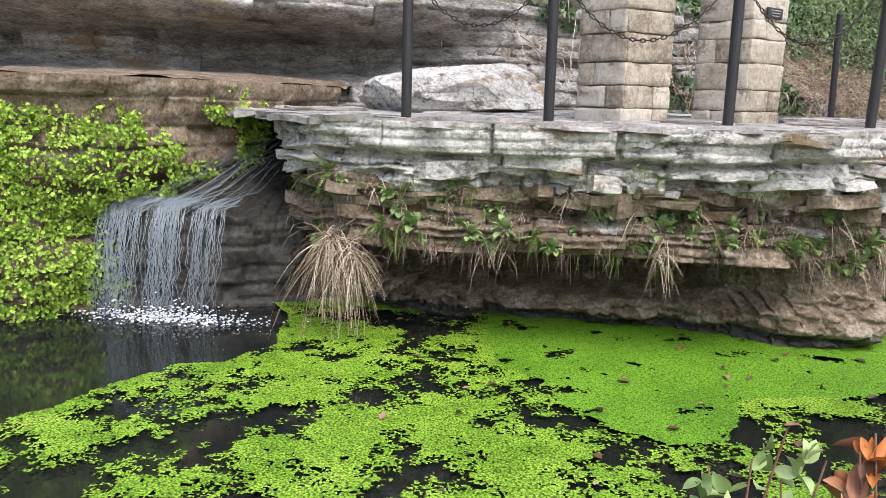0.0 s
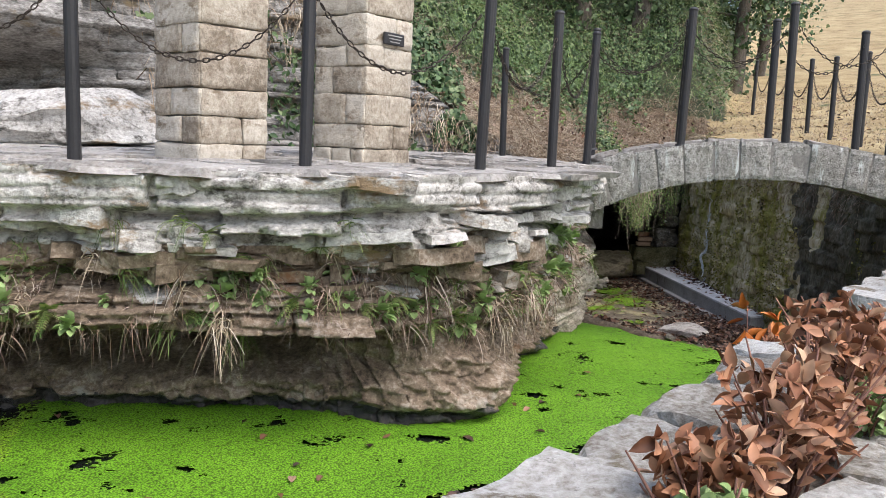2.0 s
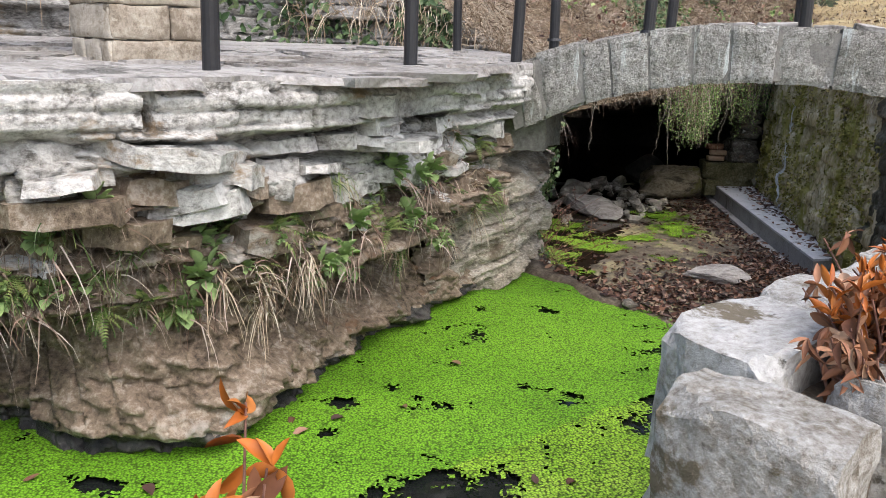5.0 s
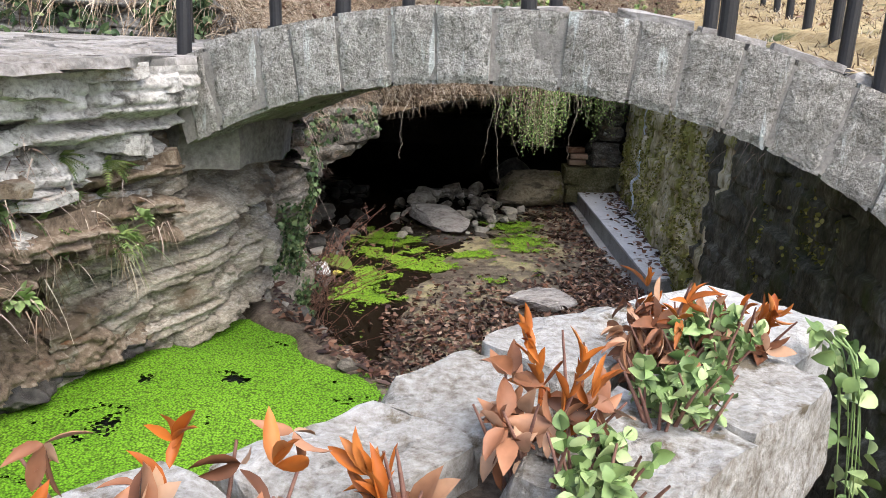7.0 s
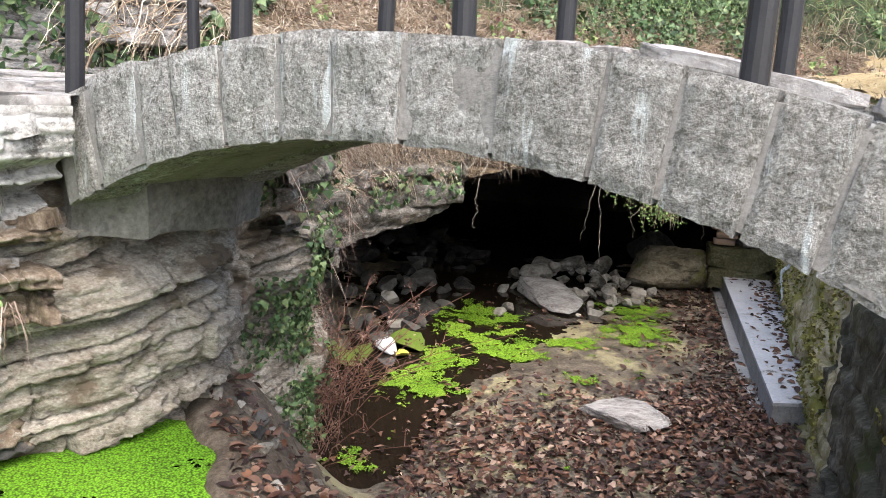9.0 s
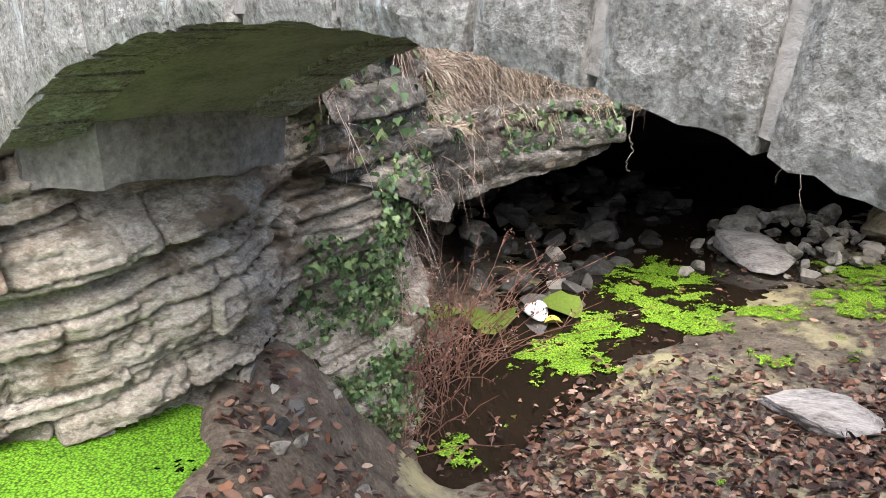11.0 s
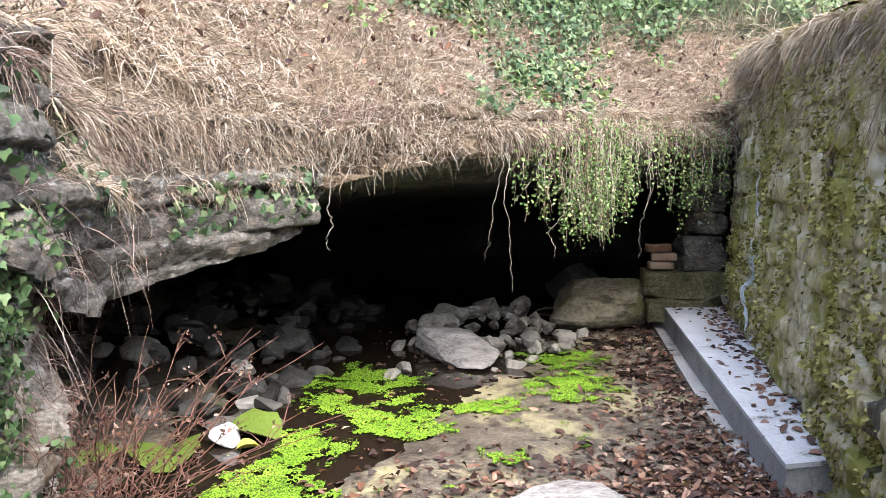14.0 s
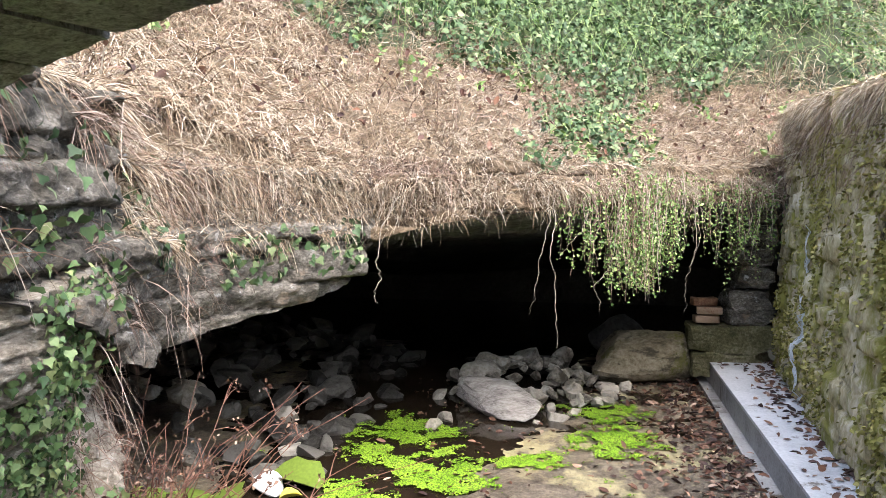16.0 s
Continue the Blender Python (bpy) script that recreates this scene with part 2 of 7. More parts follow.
WATER = bpy.data.materials.new("dark_still_water")
WATER.use_nodes = True
wb = WATER.node_tree.nodes["Principled BSDF"]
wb.inputs["Base Color"].default_value = (0.012, 0.014, 0.013, 1)
wb.inputs["Roughness"].default_value = 0.06
wb.inputs["Specular IOR Level"].default_value = 0.5
wnz = WATER.node_tree.nodes.new("ShaderNodeTexNoise")
wnz.inputs["Scale"].default_value = 9
wbp = WATER.node_tree.nodes.new("ShaderNodeBump")
wbp.inputs["Strength"].default_value, wbp.inputs["Distance"].default_value = 0.12, 0.02
WATER.node_tree.links.new(wnz.outputs[0], wbp.inputs["Height"])
WATER.node_tree.links.new(wbp.outputs[0], wb.inputs["Normal"])

BROOK = WATER.copy()
BROOK.name = "brown_shallow_water"
BROOK.node_tree.nodes["Principled BSDF"].inputs["Base Color"].default_value = (0.02, 0.014, 0.009, 1)

# ---- shape tools ----


def part(name, bm, material, parent=None, label=""):
    me = bpy.data.meshes.new(name)
    bm.to_mesh(me)
    bm.free()
    me.materials.append(material)
    ob = new(name, me)
    ob.parent = parent
    if label:
        ob["label"] = label
    return ob


def npmesh(name, verts, faces, material, parent=None, smooth=False):
    me = bpy.data.meshes.new(name)
    v = np.asarray(verts, float).reshape(-1, 3)
    f = np.asarray(faces, int)
    me.vertices.add(len(v))
    me.vertices.foreach_set("co", v.ravel())
    k = f.shape[1]
    me.loops.add(f.size)
    me.loops.foreach_set("vertex_index", f.ravel())
    me.polygons.add(len(f))
    me.polygons.foreach_set("loop_start", np.arange(0, f.size, k))
    me.update(calc_edges=True)
    me.validate()
    if smooth:
        me.polygons.foreach_set("use_smooth", np.ones(len(f), bool))
    for m in material if isinstance(material, (list, tuple)) else [material]:
        me.materials.append(m)
    ob = new(name, me)
    ob.parent = parent
    return ob


def gridfaces(m, n, mask=None):
    i, j = np.meshgrid(np.arange(m - 1), np.arange(n - 1), indexing="ij")
    a = i * n + j
    f = np.stack([a, a + 1, a + n + 1, a + n], -1)
    return f[mask] if mask is not None else f.reshape(-1, 4)


def hash2(i, j, s):
    h = np.sin(i * 127.1 + j * 311.7 + s * 74.7) * 43758.5453
    return h - np.floor(h)


def vn(x, y, s=0):
    """Smooth value noise, 0 to 1."""
    i, j = np.floor(x), np.floor(y)
    u, v = x - i, y - j
    u, v = u * u * (3 - 2 * u), v * v * (3 - 2 * v)
    a, b, c, d = hash2(i, j, s), hash2(i + 1, j, s), hash2(i, j + 1, s), hash2(i + 1, j + 1, s)
    return (a * (1 - u) + b * u) * (1 - v) + (c * (1 - u) + d * u) * v


def fbm(x, y, s=0, octaves=4):
    t, a, n = 0, 0.5, 0
    for o in range(octaves):
        t = t + a * vn(x * 2**o, y * 2**o, s + o * 13)
        n += a
        a *= 0.5
    return t / n


def sstep(a, b, x):
    t = np.clip((x - a) / (b - a), 0, 1)
    return t * t * (3 - 2 * t)


def resample(points, n):
    p = np.asarray(points, float)
    # corner cutting keeps the line close to its points but smooth
    for _ in range(2):
        q = np.empty((2 * len(p), p.shape[1]))
        q[0], q[-1] = p[0], p[-1]
        q[1:-1:2], q[2:-1:2] = 0.75 * p[:-1] + 0.25 * p[1:], 0.25 * p[:-1] + 0.75 * p[1:]
        p = q
    d = np.r_[0, np.cumsum(np.linalg.norm(np.diff(p[:, :2], axis=0), axis=1))]
    t = np.linspace(0, d[-1], n)
    return np.stack([np.interp(t, d, p[:, k]) for k in range(p.shape[1])], 1), t


def strata(u, z, seed, thin=0.03, thick=0.09, short=0.10, long=0.5, amp=0.05, groove=0.03):
    """How far bedded rock stands out at a place along the wall and a height: beds broken into blocks, with open joints."""
    rng = np.random.RandomState(seed)
    zz = z + 0.035 * (fbm(u * 0.9, u * 0 + 3, seed) - 0.5) + 0.02 * (fbm(u * 4, z * 6, seed + 5) - 0.5)
    edges = [-1.5]
    while edges[-1] < 5:
        edges.append(edges[-1] + rng.uniform(thin, thick))
    edges = np.array(edges)
    k = np.searchsorted(edges, zz) - 1
    out = np.zeros_like(u)
    near = np.minimum(zz - edges[k], edges[np.clip(k + 1, 0, len(edges) - 1)] - zz)
    for layer in np.unique(k):
        r = np.random.RandomState(seed * 1000 + int(layer) + 7)
        sel = k == layer
        us = u[sel] + 0.02 * (fbm(z[sel] * 15, u[sel] * 3, seed) - 0.5)
        lo, hi = us.min() - 1, us.max() + 1
        cut = [lo]
        while cut[-1] < hi:
            cut.append(cut[-1] + r.uniform(short, long))
        cut = np.array(cut)
        c = np.searchsorted(cut, us) - 1
        offs = r.uniform(-1, 1, len(cut) + 1) * amp + r.uniform(-0.6, 0.6) * amp
        gap = np.minimum(us - cut[c], cut[np.clip(c + 1, 0, len(cut) - 1)] - us)
        out[sel] = offs[c] - groove * (1 - sstep(0, 0.012, gap)) * 0.8
    out -= groove * (1 - sstep(0.0, 0.011, near))
    return out + 0.03 * (fbm(u * 9, z * 14, seed + 9) - 0.5) + 0.012 * (fbm(u * 40, z * 50, seed + 11) - 0.5)


def strip(name, path, n, zs, offset, material, parent=None, smooth=False):
    """A rock face: path is x, y and any values that vary along it; offset(u, z, values) says how far it stands out to the right of the path."""
    p, u = resample(path, n)
    t = np.gradient(p[:, :2], axis=0)
    t /= np.linalg.norm(t, axis=1)[:, None]
    nrm = np.stack([t[:, 1], -t[:, 0]], 1)
    z = np.asarray(zs, float)
    if z.ndim == 1:
        z = np.broadcast_to(z, (n, len(z)))
    U = np.broadcast_to(u[:, None], z.shape)
    o = offset(U, z, [np.broadcast_to(p[:, k][:, None], z.shape) for k in range(2, p.shape[1])])
    V = np.stack([p[:, 0][:, None] + nrm[:, 0][:, None] * o, p[:, 1][:, None] + nrm[:, 1][:, None] * o, z], -1)
    return npmesh(name, V, gridfaces(*z.shape), material, parent, smooth), V


def structure(ob, label="", category=""):
    return tagged(ob, label, category, "", "structure")


def stuff(ob, label, category):
    return tagged(ob, label, category, "", "stuff")


def prism(bm, pts, z0, z1, taper=0.0):
    c = np.mean(np.asarray(pts, float), axis=0)
    lo = [bm.verts.new((x, y, z0)) for x, y in pts]
    hi = [bm.verts.new((x + (c[0] - x) * taper, y + (c[1] - y) * taper, z1)) for x, y in pts]
    bm.faces.new(lo[::-1])
    bm.faces.new(hi)
    for i in range(len(pts)):
        j = (i + 1) % len(pts)
        bm.faces.new((lo[i], lo[j], hi[j], hi[i]))


def rough_block(w, d, h, seed, cuts=3, amp=0.012, bevel=0.012, skew=0.0):
    """A dressed stone with worn edges and an uneven face, its base centre at the origin."""
    bm = bmesh.new()
    bmesh.ops.create_cube(bm, size=1)
    for v in bm.verts:
        v.co = Vector((v.co.x * w, v.co.y * d, (v.co.z + 0.5) * h))
        v.co += noise.noise_vector(v.co * 31 + Vector((seed * 7.3, 5, seed))) * skew
    bmesh.ops.bevel(bm, geom=bm.edges[:], offset=bevel, segments=1, affect="EDGES")
    bmesh.ops.subdivide_edges(bm, edges=[e for e in bm.edges if e.calc_length() > 0.05], cuts=cuts, use_grid_fill=True)
    for f in bm.faces:
        f.smooth = True
    for v in bm.verts:
        q = v.co * 9 + Vector((seed * 3.7, seed * 1.3, seed))
        v.co += noise.noise_vector(q * 0.6) * amp + noise.noise_vector(q * 1.9) * amp * 0.65 + noise.noise_vector(q * 5) * amp * 0.35
    return bm


def chipped_block(w, d, h, seed, cuts=8, amp=0.006, chips=12):
    """A hewn block: flat faces knocked off at random along its edges, base centre at the origin."""
    r = random.Random(seed)
    bm = bmesh.new()
    bmesh.ops.create_cube(bm, size=2)
    bmesh.ops.subdivide_edges(bm, edges=bm.edges[:], cuts=cuts, use_grid_fill=True)
    planes = []
    for _ in range(chips):
        n = Vector((r.uniform(-1, 1), r.uniform(-1, 1), r.uniform(-1, 1)))
        n = n.normalized()
        reach = abs(n.x) + abs(n.y) + abs(n.z)
        planes.append((n, reach * r.uniform(0.74, 0.93)))
    for v in bm.verts:
        for n, dd in planes:
            k = v.co.dot(n) - dd
            if k > 0:
                v.co -= n * k
        v.co = Vector((v.co.x * w / 2, v.co.y * d / 2, (v.co.z + 1) * h / 2))
        q = v.co * 12 + Vector((seed * 3.7, seed * 1.3, seed * 0.7))
        v.co += noise.noise_vector(q * 0.5) * amp * 1.6 + noise.noise_vector(q * 1.7) * amp + noise.noise_vector(q * 4.5) * amp * 0.5
    return bm


def rock(seed, sx, sy, sz, sub=3, facets=9, lo=0.45, hi=0.8):
    """A broken stone: a ball cut by random planes, roughened; its base at z = 0."""
    rng = random.Random(seed)
    bm = bmesh.new()
    bmesh.ops.create_icosphere(bm, subdivisions=sub, radius=1)
    planes = [(Vector((rng.gauss(0, 1), rng.gauss(0, 1), rng.gauss(0, 1))).normalized(), rng.uniform(lo, hi)) for _ in range(facets)]
    for v in bm.verts:
        for nrm, dd in planes:
            k = v.co.dot(nrm) - dd
            if k > 0:
                v.co -= nrm * k * 0.92
        v.co += noise.noise_vector(v.co * 2.2 + Vector((seed, 0, 0))) * 0.06 + noise.noise_vector(v.co * 7 + Vector((0, seed, 0))) * 0.035
        v.co = Vector((v.co.x * sx, v.co.y * sy, v.co.z * sz))
    low = min(v.co.z for v in bm.verts)
    for v in bm.verts:
        v.co.z -= low * 0.85
    return bm


LEAF = np.array([(0, 0, 0), (0.17, 0.14, 0.02), (0.27, 0.36, 0.04), (0.25, 0.6, 0.04), (0.14, 0.84, 0.01), (0, 1, -0.05), (-0.14, 0.84, 0.01), (-0.25, 0.6, 0.04), (-0.27, 0.36, 0.04), (-0.17, 0.14, 0.02), (0, 0.35, -0.03), (0, 0.65, -0.03)], float)
LEAFF = np.array([(0, 1, 10), (1, 2, 10), (2, 3, 11), (3, 4, 11), (4, 5, 11), (5, 6, 11), (6, 7, 11), (7, 8, 11), (8, 9, 10), (9, 0, 10), (10, 2, 11), (8, 10, 11)])
IVYL = np.array([(0, 0, 0), (0.38, -0.06, 0), (0.52, 0.32, -0.05), (0.26, 0.5, 0.03), (0, 1.0, -0.08), (-0.26, 0.5, 0.03), (-0.52, 0.32, -0.05), (-0.38, -0.06, 0), (0, 0.35, 0.05)], float)
IVYF = np.array([(0, 1, 8), (1, 2, 8), (2, 3, 8), (3, 4, 8), (4, 5, 8), (5, 6, 8), (6, 7, 8), (7, 0, 8)])


def rots(rng, n, ahead, spread):
    """n turns whose y axis (the leaf's length) follows ahead, within a spread, and whose z axis is otherwise random."""
    a = np.asarray(ahead, float)
    if a.ndim == 1:
        a = np.broadcast_to(a, (n, 3))
    y = a + rng.normal(0, spread, (n, 3))
    y /= np.linalg.norm(y, axis=1)[:, None] + 1e-9
    z = rng.normal(0, 1, (n, 3))
    return y, z


def leaves(name, pos, ahead, face, size, rng, material, shape=(LEAF, LEAFF), parent=None, width=1.0, curl=0.0):
    """Many leaves in one mesh: places, directions of length, directions they face, sizes."""
    n = len(pos)
    y = ahead / (np.linalg.norm(ahead, axis=1)[:, None] + 1e-9)
    x = np.cross(y, face)
    x /= np.linalg.norm(x, axis=1)[:, None] + 1e-9
    z = np.cross(x, y)
    base, fc = shape
    s = np.asarray(size, float).reshape(-1, 1, 1)
    b = np.broadcast_to(base, (n, *base.shape)).copy()
    b[:, :, 0] *= width
    b[:, :, 2] += (rng.uniform(-1, 1, (n, 1)) * 0.3 + curl) * (b[:, :, 1] ** 2) + rng.uniform(0, 1.4, (n, 1)) * np.abs(b[:, :, 0]) * 0.5
    v = np.asarray(pos)[:, None, :] + s * (b[:, :, :1] * x[:, None] + b[:, :, 1:2] * y[:, None] + b[:, :, 2:3] * z[:, None])
    f = (fc[None] + (np.arange(n) * len(base))[:, None, None]).reshape(-1, 3)
    return npmesh(name, v, f, material, parent, smooth=True)


def blades(name, pos, way, length, rng, material, width=0.004, droop=0.6, segs=3, parent=None):
    """Grass blades or thin stems: each a bent ribbon that starts along way and falls over."""
    n = len(pos)
    way = way / (np.linalg.norm(way, axis=1)[:, None] + 1e-9)
    side = np.cross(way, rng.normal(0, 1, (n, 3)))
    side /= np.linalg.norm(side, axis=1)[:, None] + 1e-9
    L = np.asarray(length, float).reshape(-1, 1)
    wiggle = rng.normal(0, 0.20, (n, 3))
    rows = []
    for k in range(segs + 1):
        t = k / segs
        c = pos + way * L * t + np.array([0, 0, -1.0]) * L * droop * t * t + wiggle * L * math.sin(2.4 * t) * t
        w = width * (1 - 0.75 * t)
        rows += [c - side * w, c + side * w]
    v = np.stack(rows, 1)
    fc = np.array([(2 * k, 2 * k + 1, 2 * k + 3, 2 * k + 2) for k in range(segs)])
    f = (fc[None] + (np.arange(n) * v.shape[1])[:, None, None]).reshape(-1, 4)
    return npmesh(name, v, f, material, parent)


def tube_data(points, radius, sides=6, end=0.4):
    p = np.asarray(points, float)
    t = np.gradient(p, axis=0)
    t /= np.linalg.norm(t, axis=1)[:, None] + 1e-9
    ref = np.array([0.31, 0.2, 0.93]) if abs(t[0, 2]) < 0.8 else np.array([1.0, 0.1, 0])
    a = np.cross(t, ref)
    a /= np.linalg.norm(a, axis=1)[:, None] + 1e-9
    b = np.cross(t, a)
    ang = np.linspace(0, 2 * np.pi, sides, endpoint=False)
    r = radius * np.linspace(1, end, len(p))[:, None, None]
    v = p[:, None] + r * (np.cos(ang)[None, :, None] * a[:, None] + np.sin(ang)[None, :, None] * b[:, None])
    f = [(i * sides + j, i * sides + (j + 1) % sides, (i + 1) * sides + (j + 1) % sides, (i + 1) * sides + j) for i in range(len(p) - 1) for j in range(sides)]
    return v.reshape(-1, 3), np.array(f)


def tubes(name, lines, material, parent=None, sides=5):
    vs, fs, o = [], [], 0
    for pts, r in lines:
        v, f = tube_data(pts, r, sides)
        vs.append(v)
        fs.append(f + o)
        o += len(v)
    return npmesh(name, np.concatenate(vs), np.concatenate(fs), material, parent, smooth=True)


# ---- large structure ----
def inside(px, py, poly):
    r = np.zeros(px.shape, bool)
    for (x0, y0), (x1, y1) in zip(poly, poly[1:] + poly[:1]):
        r ^= ((y0 > py) != (y1 > py)) & (px < (x1 - x0) * (py - y0) / (y1 - y0 + 1e-12) + x0)
    return r


POND, BEDZ = 0.06, -0.55
RIM = [(-1.75, 5.5), (-1.55, 4.85), (-1.25, 4.4), (-0.7, 4.19), (0.2, 4.18), (0.8, 4.18), (1.3, 4.23), (1.66, 4.42), (1.98, 4.75), (2.28, 5.22), (2.58, 5.78), (2.84, 6.3)]
DEPTH = [0.5, 0.6, 0.65, 0.70, 0.68, 0.56, 0.36, 0.10, 0.05, 0.22, 0.27, 0.32]


def terrace_offset(u, z, val):
    d = val[0]
    f = np.interp(z, [0, 0.12, 0.24, 0.36, 0.47, 0.52, 0.565, 3], [1, 0.95, 1.05, 1.65, 2.0, 1.7, 0.0, 0])
    base = np.interp(z, [0, 0.5, 0.62, 0.8, 1.0, 1.1, 1.3], [0, -0.03, -0.09, -0.10, -0.045, 0.0, 0.0])
    low = 1 - sstep(0.44, 0.58, z)
    block = np.floor(u * 1.9 + 0.9 * fbm(u * 2.3, z * 4, 33))
    faulted = z + 0.10 * (hash2(block, block * 0, 34) - 0.5) + 0.06 * (fbm(u * 3, z * 2, 35) - 0.5)
    s = strata(u, faulted, 3, 0.03, 0.15, 0.10, 0.55, 0.075, 0.05) + 0.45 * strata(u, faulted * 0.97, 43, 0.012, 0.045, 0.06, 0.3, 0.04, 0.03) + 0.09 * (fbm(u * 5, z * 9, 5) - 0.5) + 0.04 * (fbm(u * 16, z * 26, 6) - 0.5) - 0.10 * np.exp(-(((z - 0.965 + 0.05 * (fbm(u * 1.3, u * 0, 7) - 0.5)) / 0.03) ** 2)) * sstep(0.42, 0.56, fbm(u * 1.1, u * 0, 8))
    cap_ = sstep(1.085, 1.10, z + 0.07 * (fbm(u * 1.3, u * 0, 36) - 0.5))
    joint = np.abs(u * 1.6 + 0.8 * fbm(u * 1.1, u * 0, 39) - np.round(u * 1.6 + 0.8 * fbm(u * 1.1, u * 0, 39)))
    s = s * (1 - cap_) + cap_ * (0.055 + 0.09 * (fbm(u * 1.6, u * 0, 37) - 0.5) + 0.05 * (fbm(u * 7, z * 9, 38) - 0.5) + 0.4 * strata(u, z, 53, 0.02, 0.06, 0.2, 0.9, 0.03, 0.03) - 0.07 * (1 - sstep(0.01, 0.03, joint)))
    s = s - 0.09 * np.exp(-(((z - 1.06 + 0.05 * (fbm(u * 1.3, u * 0, 36) - 0.5)) / 0.022) ** 2)) - 0.13 * np.exp(-(((z - 0.80 + 0.10 * (fbm(u * 1.0, u * 0, 41) - 0.5)) / 0.030) ** 2)) * sstep(0.35, 0.55, fbm(u * 1.4, u * 0, 40))
    soft = 0.22 * (fbm(u * 1.8, z * 4, 21) - 0.5) + 0.10 * (fbm(u * 6, z * 12, 22) - 0.5) + 0.07 * (fbm(u * 20, z * 34, 23) - 0.5) - 0.09 * np.clip(fbm(u * 3.5, z * 3, 24) - 0.58, 0, 1) * 4 + 0.22 * strata(u, z + 0.1 * np.sin(u * 1.3), 19, 0.06, 0.2, 0.3, 1.2, 0.06, 0.02) + 0.07 * (fbm(u * 26 + z * 14, z * 44, 26) - 0.5) + 0.05 * np.abs(fbm(u * 9, z * 16, 27) - 0.5) + 0.05 * (1 - sstep(0.30, 0.46, z))
    top = 0.05 * sstep(1.02, 1.1, z) * (fbm(u * 2.5, u * 0, 31) - 0.3)
    lap = -0.10 * (1 - sstep(0.10, 0.16, z + 0.16 * (fbm(u * 2.6, u * 0, 25) - 0.5)))
    return -d * f + base + lap + s * (1 - low) + soft * low + top


tz = np.r_[np.linspace(-0.3, 1.225, 190), 1.24]
terrace, TV = strip("terrace_wall", [(*p, d) for p, d in zip(RIM, DEPTH)], 900, tz, terrace_offset, [LIME, BROWN, WETROCK])
tp = terrace.data.polygons
cz = np.array([p.center[2] for p in tp])
cu = np.array([p.center[0] for p in tp])
cy = np.array([p.center[1] for p in tp])
lowpart = (cz < 0.57 + 0.10 * (fbm(cu * 3, cz * 0, 44) - 0.5)) | ((cz < 1.05) & (fbm(cu * 2.2 + cy, cz * 5, 45) > 0.30 + 0.60 * sstep(np.where(cu < 1.7, 0.86, 0.72), 1.04, cz)))
# ragged near-black band paints the shaded gap between rock foot and water
gap_shade = cz < 0.13 + 0.10 * (fbm(cu * 6 + cy * 6, cz * 0, 46) - 0.5)
tp.foreach_set("material_index", np.where(gap_shade, 2, lowpart.astype(int)))
structure(terrace, "layered pale limestone ledge above an undercut brown rock face", "rock ledge")
# the paved top, from the rim back to the cliff
edge = TV[:, -1, :]
back = np.stack([np.interp(np.arange(900), [0, 250, 600, 899], [-4.5, -2.5, 1.5, 2.8]), np.interp(np.arange(900), [0, 250, 700, 899], [9.6, 9.4, 9.0, 8.1]), np.full(900, 1.31)], 1)
w = np.linspace(0, 1, 150)[None, :, None] ** 1.5
TT = edge[::2, None] * (1 - w) + back[::2, None] * w
X, Y = TT[..., 0], TT[..., 1]
TT[..., 2] = 1.235 + 0.016 * np.clip(Y - 4.2, 0, 9) * 0.9 + 0.02 * (fbm(X * 1.5, Y * 1.5, 51) - 0.5) + 0.014 * np.floor(4 * fbm(X * 2.2, Y * 3, 52)) / 4 - 0.004
TT[:, 0, 2] = edge[::2, 2]
terrace_floor = structure(npmesh("terrace_floor", TT, gridfaces(450, 150), FLAG), "uneven pale flagstone paving with dark joints", "paving")

# bridge: an arched ring of cut stones, in a frame with x along the face, y across, z up
FX, FY = 2.79, 6.345
ang = math.degrees(math.atan2(-0.345, 1))
bridge = new("bridge")
bridge.matrix_world = pose(FX, FY, 0, 0, 0, ang)
tagged(bridge, "small arched footbridge of lichened grey cut stone", "bridge")
SC, RB, ZB = 1.205, 2.78, 1.225
RT, ZT = 3.49, 1.475
WIDE = 0.85


def arch_low(s):
    return ZB - RB + math.sqrt(max(0.01, RB * RB - (s - SC) ** 2))


def arch_high(s):
    return ZT - RT + math.sqrt(max(0.01, RT * RT - (s - SC) ** 2))


